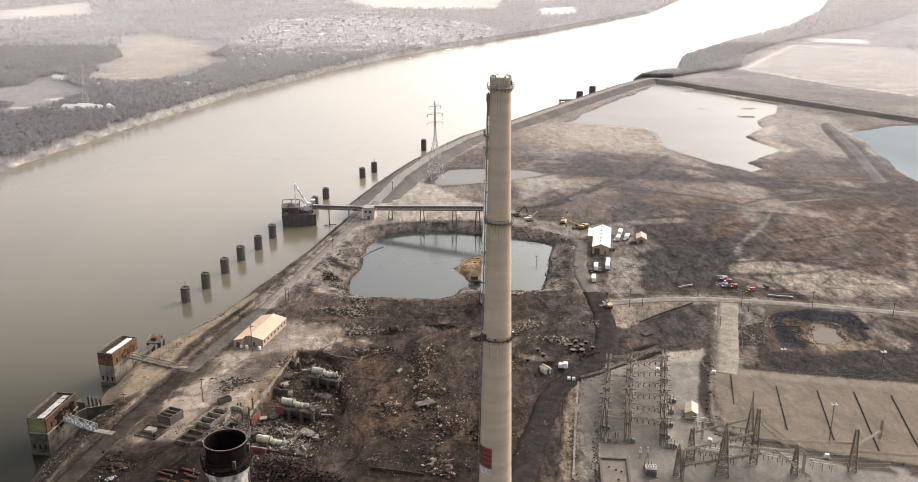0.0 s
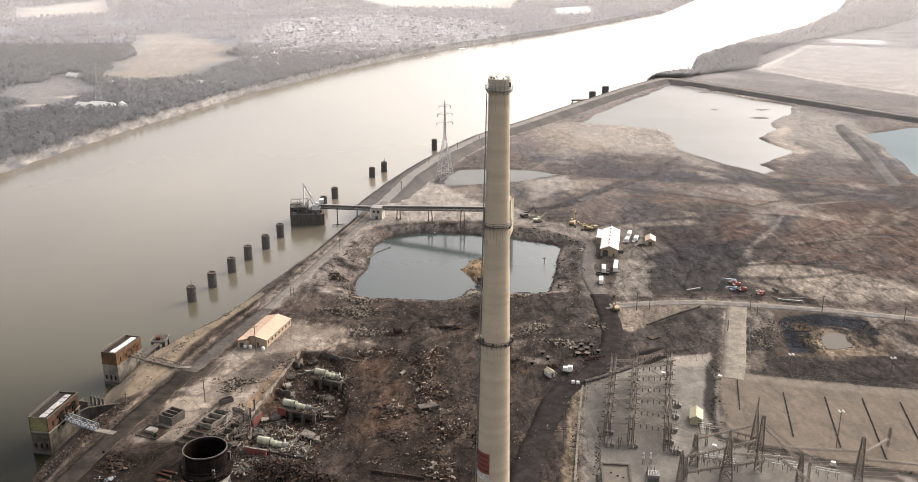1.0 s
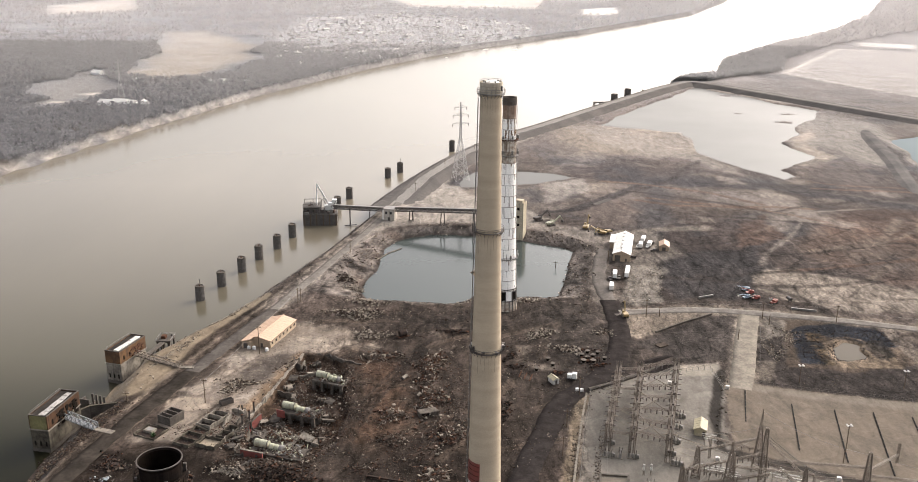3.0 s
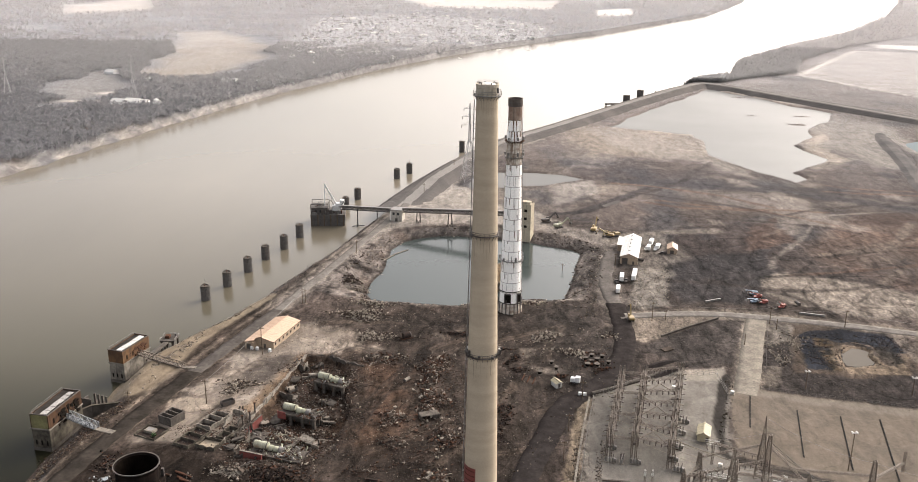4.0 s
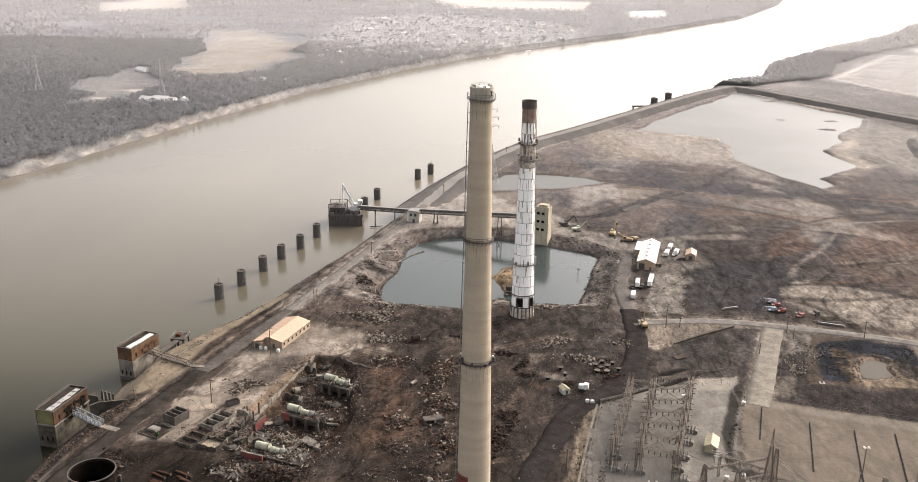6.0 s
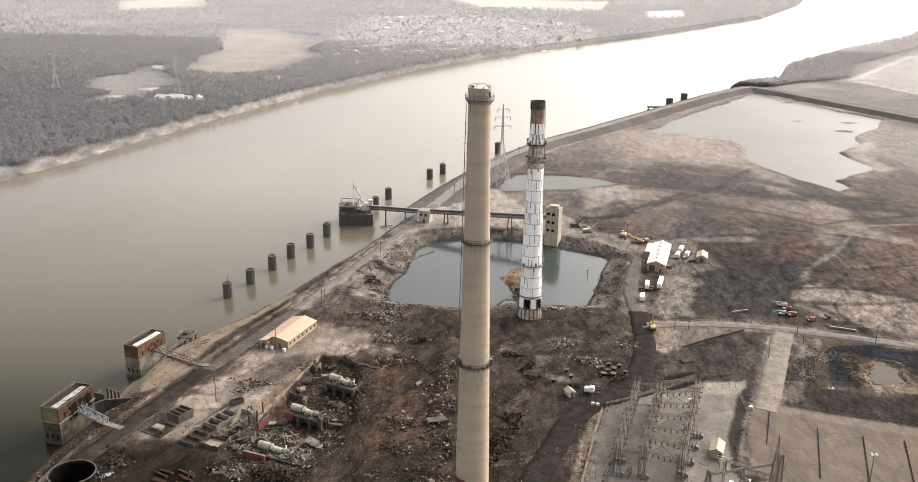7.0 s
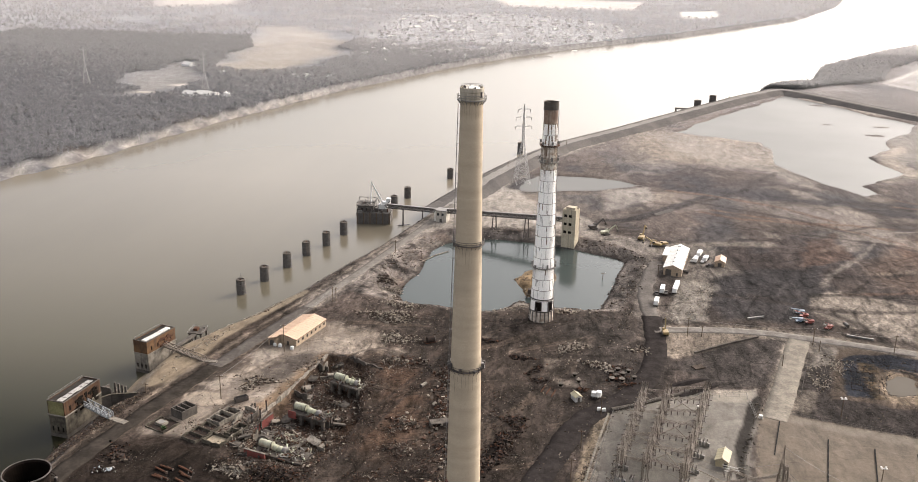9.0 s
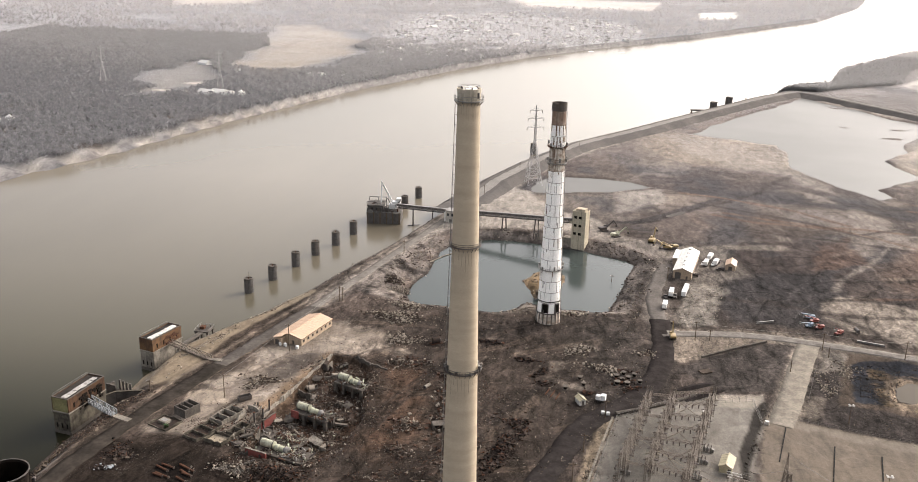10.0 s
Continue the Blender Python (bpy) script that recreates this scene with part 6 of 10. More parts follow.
def pylon(at, high, base, arms, material, turn=0.0, label="tall lattice transmission pylon beside the river", bar=0.3):
    t = thing("transmission_pylon", at, turn, label, "pylon", "transmission pylons")
    waist, w = high * 0.55, base / 2
    W = lambda z: w + (0.9 - w) * min(z / waist, 1.0) if z < waist else 0.9 * (1 - 0.75 * (z - waist) / (high - waist))
    zs = [waist * k / 6 for k in range(7)] + [waist + (high - waist) * k / 9 for k in range(1, 10)]
    for sx, sy in ((-1, -1), (1, -1), (1, 1), (-1, 1)):
        part("leg", tube([(sx * W(a), sy * W(a), a) for a in zs], bar), material, t)
    rows = []
    for a, b in zip(zs, zs[1:]):
        for (x0, y0), (x1, y1) in (((-1, -1), (1, -1)), ((1, -1), (1, 1)), ((1, 1), (-1, 1)), ((-1, 1), (-1, -1))):
            rows += [((x0 * W(a), y0 * W(a), a), (x1 * W(b), y1 * W(b), b)), ((x1 * W(a), y1 * W(a), a), (x0 * W(b), y0 * W(b), b)), ((x0 * W(b), y0 * W(b), b), (x1 * W(b), y1 * W(b), b))]
    tagged(part("bracing", beams(rows, bar * 0.55), material, t), kind="stuff")
    for z, l in arms:
        z = z * high
        for s in (-1, 1):
            part("cross_arm", beams([((s * l, 0, z + 0.5), (0, -0.7, z)), ((s * l, 0, z + 0.5), (0, 0.7, z)), ((s * l, 0, z + 0.5), (0, 0, z + 2.2))], bar * 0.8), material, t)
        for s in (-1, 1):
            part("insulator", drum(bmesh.new(), (s * l, 0, z + 0.4), (s * l, 0, z - 2.2), 0.25, 6), DARK_STEEL, t)
    return t


# steel lighter than the other lattices: haze put into the pylon colour
PYLON = surface("haze_pale_pylon_steel", (0.42, 0.405, 0.39), (0.32, 0.305, 0.29), 0.3, 2.0, 0.5, rough=0.6, metal=0.2, bump=0.05)
pylon((-15, 551, -0.5), 70, 13, ((0.72, 7.5), (0.83, 7.0), (0.93, 5.5)), PYLON, 20)
pylon((-468, 955, -3), 56, 11, ((0.72, 6.5), (0.83, 6), (0.93, 5)), PYLON, 20, "grey lattice pylon across the river")
pylon((-640, 960, -3), 56, 11, ((0.72, 6.5), (0.83, 6), (0.93, 5)), PYLON, 20, "grey lattice pylon across the river")


# ---- sheds ----
def ribbed(bm, x0, x1, z0, z1, y0, y1, pitch=2.2):
    """One roof slope from (x0, z0) to (x1, z1) along y, with standing seams."""
    dx, dz = x1 - x0, z1 - z0
    ln = math.hypot(dx, dz)
    nx_, nz_ = -dz / ln, dx / ln
    if nz_ < 0:
        nx_, nz_ = -nx_, -nz_
    th = 0.12
    vs = [bm.verts.new(v) for v in ((x0, y0, z0), (x1, y0, z1), (x1, y1, z1), (x0, y1, z0))]
    up = [bm.verts.new((v.co.x + nx_ * th, v.co.y, v.co.z + nz_ * th)) for v in vs]
    bm.faces.new(vs[::-1]), bm.faces.new(up)
    for i in range(4):
        bm.faces.new((vs[i], vs[(i + 1) % 4], up[(i + 1) % 4], up[i]))
    bmesh.ops.recalc_face_normals(bm, faces=bm.faces[:])
    seams, y = [], y0 + pitch
    while y < y1 - 0.2:
        seams.append(((x0 + nx_ * 0.15, y, z0 + nz_ * 0.15), (x1 + nx_ * 0.15, y, z1 + nz_ * 0.15)))
        y += pitch
    return seams


def gable_shed(name, at, turn, wide, long, eave, ridge, wall, roof, label, doors=(), windows=0, vents=0, over=0.4):
    """A gabled metal shed; its near gable is at the origin, its length along y."""
    t = thing(name, at, turn, label, "shed")
    w = wide / 2
    for x in (-w, w - 0.25):
        part("side_wall", boxes((x, x + 0.25, 0.25, long - 0.25, -1.0, eave)), wall, t)
    for y in (0.0, long - 0.25):
        bm = bmesh.new()
        for yy in (y, y + 0.25):
            bm.faces.new([bm.verts.new(v) for v in ((-w, yy, -1.0), (w, yy, -1.0), (w, yy, eave), (0, yy, ridge), (-w, yy, eave))])
        vs = bm.verts[:]
        for i in range(5):
            bm.faces.new((vs[i], vs[(i + 1) % 5], vs[5 + (i + 1) % 5], vs[5 + i]))
        bmesh.ops.recalc_face_normals(bm, faces=bm.faces[:])
        part("gable_wall", bm, wall, t)
    k = (ridge - eave) / w
    for s in (-1, 1):
        bm = bmesh.new()
        seams = ribbed(bm, s * (w + over), 0, eave - k * over + 0.03, ridge + 0.03, -over, long + over)
        slope = part("roof_slope", bm, roof, t)
        for p, q in seams:
            part("seam", beams([(p, q)], 0.1), roof, slope)
    part("ridge_cap", beams([((0, -over, ridge + 0.2), (0, long + over, ridge + 0.2))], 0.45), roof, t)
    for x, dw, dh in doors:
        part("door", boxes((x - dw / 2, x + dw / 2, -0.08, 0.02, 0, dh)), DARK_STEEL, t)
    for i in range(windows):
        y = long * (i + 0.5) / windows
        part("window", boxes((w - 0.05, w + 0.06, y - 0.7, y + 0.7, eave * 0.35, eave * 0.7)), GLASS, t)
    for i in range(vents):
        y = long * (i + 0.7) / (vents + 0.4)
        part("roof_vent", boxes((-0.9, 0.9, y - 0.5, y + 0.5, ridge + 0.1, ridge + 0.6)), GREY_STEEL, t)
    return t


t = gable_shed("metal_shed", (-116.8, 188.4, 0.2), -15.6, 14.6, 30.0, 4.0, 5.7, TAN_WALL, TAN_METAL, "long tan metal storage shed with a low ribbed roof", ((2.2, 1.2, 2.2),), 7)
part("eave_trim", beams([((7.6, -0.3, 3.8), (7.6, 30.3, 3.8))], 0.22), RUST, t)
part("gable_trim", beams([((-7.6, -0.45, 3.9), (0, -0.45, 5.72)), ((0, -0.45, 5.72), (7.6, -0.45, 3.9))], 0.18), RUST, t)
porch = part("porch", boxes((-7.3, -2.6, -3.8, -0.02, -1.0, 3.75)), TAN_WALL, t)
bm = bmesh.new()
ribbed(bm, -7.7, -2.4, 3.9, 5.15, -4.2, -0.42)
part("porch_roof", bm, TAN_METAL, porch)
part("door", boxes((-6.4, -4.0, -3.9, -3.78, 0, 2.9)), DARK_STEEL, porch)
for x in (-4.6, -2.0, 4.4):
    g = thing("storage_tank", (-116.0 + x * 1.1, 184.6 - x * 0.3, 0.1), 0, "small white plastic tank beside the tan shed", "tank", "tanks beside the shed")
    part("tank", turned([(0.9, 0), (0.9, 1.5), (0.3, 1.9), (0.02, 1.95)], 14), WHITE_PAINT, g)
    part("outlet", drum(bmesh.new(), (0, -0.85, 0.3), (0, -1.3, 0.3), 0.12, 8), DARK_STEEL, g)
t = gable_shed("maintenance_shed", (96.0, 331, 0.1), -11.8, 11.5, 45, 5.2, 7.4, TAN_WALL, WHITE_ROOF, "long white-roofed metal shed with tan walls", ((-2.6, 3.6, 4.2), (3.0, 1.2, 2.2)), 8, 5)
annex = part("annex", boxes((-9.5, -5.8, 27, 45, -1, 4.3)), TAN_WALL, t, "tan side annex")
part("annex_roof", boxes((-9.9, -5.4, 26.6, 45.4, 4.3, 4.6)), WHITE_ROOF, annex)
gable_shed("tan_shed", (129.0, 354, 0.1), -12, 6.4, 11, 3.4, 5.0, TAN_WALL, TAN_METAL, "small tan metal shed beside parked trucks", ((0, 2.4, 2.6),))
gable_shed("relay_house", (95.3, 102.0, 0.1), -16, 5.0, 9.0, 3.0, 4.3, CREAM, CREAM, "cream relay house in the switchyard", ((1.6, 1.2, 2.2),), 2)
gable_shed("scale_house", (36.9, 149.6, 0.1), 28, 3.2, 4.6, 2.4, 3.2, SKYLIGHT, CREAM, "small pale timber hut beside the ash road", ((0, 1.1, 2.0),))
t = thing("flat_roofed_building", (49.8, 44, 0), -7, "brown brick switch house with a flat felt roof", "building")
brn = surface("brown_wall", (0.14, 0.115, 0.087), (0.09, 0.073, 0.055), 0.3, 2.0, 0.6)
for b in ((-5.6, -5.2, -6, 17, -1, 6), (5.2, 5.6, -6, 17, -1, 6), (-5.2, 5.2, 16.6, 17, -1, 6), (-5.2, 5.2, -6, -5.6, -1, 6)):
    part("wall_panel", boxes(b), brn, t)
part("roof", boxes((-5.2, 5.2, -5.6, 16.6, 5.2, 5.5)), surface("gravelled_felt", (0.13, 0.114, 0.094), (0.09, 0.08, 0.068), 0.2, 1.5, 0.6), t)
part("coping", boxes((-5.8, 5.8, 16.4, 17.2, 6, 6.2), (-5.8, -5, -6, 16.4, 6, 6.2), (5, 5.8, -6, 16.4, 6, 6.2)), DARK_CONC, t)
for x, y in ((0.5, 9), (2.6, 8), (-2, 11), (1, 2)):
    part("roof_vent", boxes((x - 0.35, x + 0.35, y - 0.35, y + 0.35, 5.5, 6.1)), DARK_STEEL, t)

# ---- vehicles and machines ----
def wheels(parent, spots, r=0.5, w=0.35):
    for x, y in spots:
        wh = part("wheel", drum(bmesh.new(), (x - w / 2, y, r), (x + w / 2, y, r), r, 14), TYRE, parent)
        part("rim", drum(bmesh.new(), (x - w / 2 - 0.02, y, r), (x + w / 2 + 0.02, y, r), r * 0.5, 10), GREY_STEEL, wh)


def pickup(at, turn, paint, label):
    t = thing("pickup_truck", at, turn, label, "truck", "parked vehicles")
    part("body", boxes((-1.0, 1.0, -2.9, 2.9, 0.55, 1.15), (-0.98, -0.85, -2.85, -0.5, 1.15, 1.6), (0.85, 0.98, -2.85, -0.5, 1.15, 1.6), bevel=0.06), paint, t)
    part("cab", boxes((-0.92, 0.92, -0.5, 1.4, 1.15, 2.05), bevel=0.18), paint, t)
    part("windscreen", boxes((-0.8, 0.8, 1.36, 1.44, 1.35, 1.95), (-0.8, 0.8, -0.56, -0.48, 1.35, 1.95), (-0.96, 0.96, -0.2, 1.1, 1.45, 1.9)), GLASS, t)
    wheels(t, ((-0.9, -1.9), (0.9, -1.9), (-0.9, 1.9), (0.9, 1.9)), 0.45, 0.3)
    for x in (-0.7, 0.7):
        part("headlight", boxes((x - 0.18, x + 0.18, 2.86, 2.94, 0.8, 1.0)), SKYLIGHT, t)
    return t


def lorry(at, turn, long, label, load=None):
    t = thing("box_truck", at, turn, label, "truck", "parked vehicles")
    part("cab", boxes((-1.2, 1.2, long - 2.2, long, 0.8, 2.9), bevel=0.2), WHITE_PAINT, t)
    part("windscreen", boxes((-1.05, 1.05, long - 0.06, long + 0.04, 1.8, 2.7)), GLASS, t)
    part("chassis", boxes((-0.6, 0.6, 0, long, 0.6, 0.9)), DARK_STEEL, t)
    part("cargo_box", boxes((-1.25, 1.25, 0, long - 2.4, 0.95, 3.6), bevel=0.05), load or WHITE_PAINT, t)
    wheels(t, [(x, y) for x in (-1.1, 1.1) for y in (1.2, 2.3, long - 1.2)], 0.5)
    return t


def trailer(at, turn, long, label, paint=None):
    t = thing("semi_trailer", at, turn, label, "trailer", "parked trailers")
    part("box_body", boxes((-1.28, 1.28, 0, long, 1.15, 4.0), bevel=0.05), paint or WHITE_PAINT, t)
    part("chassis", boxes((-0.5, 0.5, 0.2, long - 0.5, 0.85, 1.15)), DARK_STEEL, t)
    for x in (-1.29, 1.2):
        part("side_rail", boxes((x, x + 0.09, 0, long, 1.1, 1.3)), GREY_STEEL, t)
    wheels(t, [(x, y) for x in (-1.1, 1.1) for y in (1.2, 2.5)], 0.5)
    for x in (-0.8, 0.8):
        part("landing_leg", boxes((x - 0.1, x + 0.1, long - 3, long - 2.8, 0, 1.0)), DARK_STEEL, t)
    return t


G = lambda x, y: (x, y, ground_at(x, y) + 0.05)
lorry(G(81.5, 276), -10, 9.5, "white box truck parked at the road bend")
trailer(G(94.2, 298), -13, 15.5, "long white semi-trailer parked on gravel")
trailer(G(86.5, 296), -10, 8.5, "short white trailer beside dark cars", None)
for x, y, a, p, l in ((83.5, 296, 5, DARK_STEEL, "dark pickup truck parked on gravel"), (89.5, 298, -10, DARK_STEEL, "dark pickup truck parked beside a trailer"), (112.5, 362, -20, WHITE_PAINT, "white pickup truck beside the long shed"), (119, 362, -15, WHITE_PAINT, "white pickup truck beside the long shed"), (122.5, 353, 80, DARK_STEEL, "dark blue car beside the tan shed"), (122, 369, 60, DARK_STEEL, "dark pickup truck beside the long shed"), (104.5, 338, 70, DARK_STEEL, "dark pickup truck beside the long shed")):
    pickup(G(x, y), a, p, l)
lorry(G(113.2, 358), -15, 9, "white box truck beside the long shed")
lorry(G(117.0, 371), -18, 10, "white tank truck beside the long shed")
lorry(G(119.8, 361), -20, 8, "white box truck beside the long shed")


def excavator(at, turn, paint, label, lift=40, scale=1.0):
    t = thing("excavator", at, turn, label, "excavator", "earth-moving machines")
    for x in (-1.3, 1.3):
        part("track", boxes((x - 0.35, x + 0.35, -2.2, 2.2, 0, 0.95), bevel=0.25), DARK_STEEL, t)
    part("undercarriage", boxes((-1.0, 1.0, -1.3, 1.3, 0.5, 1.1)), DARK_STEEL, t)
    body = part("house", boxes((-1.4, 1.4, -2.9, 1.2, 1.15, 2.4), (-1.4, 1.4, -3.3, -2.2, 1.15, 2.2), bevel=0.15), paint, t)
    cab = part("cab", boxes((-1.35, -0.3, 0.1, 1.9, 1.2, 3.1), bevel=0.12), paint, t)
    part("window", boxes((-1.2, -0.45, 1.86, 1.95, 1.8, 2.9), (-1.4, -1.3, 0.4, 1.7, 2.0, 2.9)), GLASS, cab)
    a, b = radians(lift), radians(lift - 95)
    p0 = Vector((0.2, 1.0, 1.8))
    p1 = p0 + Vector((0, 6.0 * math.cos(a), 6.0 * math.sin(a)))
    p2 = p1 + Vector((0, 3.6 * math.cos(b), 3.6 * math.sin(b)))
    part("boom", beams([(p0, p1)], 0.55), paint, t)
    part("stick", beams([(p1, p2)], 0.42), paint, t)
    part("bucket", boxes((-0.5, 0.9, p2.y - 0.7, p2.y + 0.5, p2.z - 0.9, p2.z + 0.2), bevel=0.2), DARK_STEEL, t)
    part("cylinder", beams([(p0 + Vector((0, 0.8, -0.3)), p0.lerp(p1, 0.55))], 0.2), GREY_STEEL, t)
    t.matrix_basis = t.matrix_basis @ Matrix.Scale(scale, 4)
    return t


excavator(G(83.6, 235.5), 4, YELLOW, "yellow excavator standing beside the junction", 68, 1.1)
excavator(G(81, 404), -20, YELLOW, "yellow excavator with raised boom on the pit road", 62, 1.35)
excavator(G(90, 390), 70, YELLOW, "yellow excavator behind the long shed", 30, 1.2)
excavator(G(94.5, 392), 110, YELLOW, "yellow excavator behind the long shed", 25, 1.2)
excavator(G(55.5, 412), -60, GREEN_PAINT, "green excavator on the pit road", 35, 1.3)
excavator(G(47, 425), -60, DARK_STEEL, "dark excavator on the pit road", 40, 1.3)


def boom_lift(at, turn, paint, label, reach=11.0, lift=12):
    t = thing("boom_lift", at, turn, label, "boom lift", "boom lifts parked by the road")
    part("chassis", boxes((-1.2, 1.2, -2.2, 2.2, 0.5, 1.2), bevel=0.12), paint, t)
    wheels(t, ((-1.2, -1.6), (1.2, -1.6), (-1.2, 1.6), (1.2, 1.6)), 0.6, 0.45)
    part("turret", boxes((-1.1, 1.1, -2.6, 0.6, 1.25, 2.3), bevel=0.15), paint, t)
    p = Vector((0, -1.6, 2.4))
    q = p + Vector((0, reach * math.cos(radians(lift)), reach * math.sin(radians(lift))))
    part("boom", beams([(p, q)], 0.45), paint, t)
    part("basket", boxes((-1.0, 1.0, q.y - 0.2, q.y + 0.9, q.z - 0.9, q.z - 0.7), (-1.0, -0.92, q.y - 0.2, q.y + 0.9, q.z - 0.7, q.z + 0.3), (0.92, 1.0, q.y - 0.2, q.y + 0.9, q.z - 0.7, q.z + 0.3)), GREY_STEEL, t)
    return t


boom_lift(G(164.5, 279), 92, BLUE_MACHINE, "pale blue boom lift parked by the road", 7, 5)
boom_lift(G(165.5, 273.5), 84, RED_MACHINE, "red boom lift parked by the road", 7, 10)
boom_lift(G(161.5, 266), 112, BLUE_MACHINE, "pale blue boom lift with lowered boom", 7, 6)
boom_lift(G(166.5, 264.5), 100, RED_MACHINE, "low red boom lift parked by the road", 4, 4)
boom_lift(G(175.5, 258), 125, RED_MACHINE, "red boom lift standing apart", 5, 22)
t = thing("tank_trailer", G(186, 262), 10, "small dark fuel trailer with a red tank", "trailer")
part("tank", drum(bmesh.new(), (0, -2, 1.7), (0, 2.4, 1.7), 1.0, 16), DARK_STEEL, t)
part("end_cap", drum(bmesh.new(), (0, 2.4, 1.7), (0, 2.7, 1.7), 0.9, 16), RED_MACHINE, t)
wheels(t, ((-0.9, -0.8), (0.9, -0.8)), 0.5)
for x, y, a, l in ((137.5, 267.5, -65, 11.0), (190, 248, 74, 14.0)):
    t = thing("steel_beam", G(x, y), a, "long pale steel beam lying on dark ground", "beam")
    part("web", boxes((-0.06, 0.06, -l / 2, l / 2, 0.05, 0.9)), GREY_STEEL, t)
    part("flange", boxes((-0.4, 0.4, -l / 2, l / 2, 0, 0.06)), GREY_STEEL, t)
    part("flange", boxes((-0.4, 0.4, -l / 2, l / 2, 0.9, 0.96)), GREY_STEEL, t)


def utility_pole(at, high, turn=0, arm=True, lamp=False):
    t = thing("utility_pole", at, turn, "dark timber utility pole" + (" with floodlights" if lamp else " with a cross arm" if arm else ""), "pole", "utility poles")
    part("pole", turned([(0.24, -1), (0.15, high), (0.02, high)], 8), TIMBER, t)
    if arm:
        part("cross_arm", boxes((-1.5, 1.5, -0.1, 0.1, high - 1.1, high - 0.85)), TIMBER, t)
        for x in (-1.3, 0, 1.3):
            part("insulator", drum(bmesh.new(), (x, 0, high - 0.85), (x, 0, high - 0.5), 0.09, 6), SKYLIGHT, t)
    if lamp:
        part("lamp_frame", boxes((-1.1, 1.1, -0.5, 0.5, high, high + 0.12)), GREY_STEEL, t)
        for x in (-0.9, 0.9):
            for y in (-0.5, 0.5):
                part("floodlight", boxes((x - 0.35, x + 0.35, y - 0.3, y + 0.3, high + 0.12, high + 0.6), bevel=0.06), SKYLIGHT, t)
    return t


for x, y, h, a in ((-114.2, 179.8, 15.5, 20), (-107, 250.5, 9.5, 60), (-105.5, 252, 8.5, 60), (-127.5, 126, 12.5, 10), (-164, 126, 5.5, 0), (95.5, 234.7, 11.5, 15), (103.4, 236.2, 6.5, 15), (161.6, 234.2, 10.5, 0), (202.5, 231, 10.5, 10), (243.4, 216.3, 9, 10), (-88, 345, 9, 40), (-52, 500, 10, 40), (-30, 590, 10, 40), (-2, 655, 10, 40), (22, 700, 10, 40), (36, 420, 9, 0), (52, 330, 9, 0), (47, 139, 9.5, 0), (34, 84, 9.5, 0), (38, 108, 9, 0), (87, 330, 8, 0)):
    utility_pole((x, y, ground_at(x, y)), h, a)
for x, y, h in ((153.9, 89.9, 12.6), (156, 154.3, 9.0), (205, 150, 9.0)):
    utility_pole((x, y, ground_at(x, y)), h, 0, False, True)
for x, y in ((150, 82), (163, 226), (140, 205)):
    utility_pole((x, y, ground_at(x, y)), 6.5, 0, False)


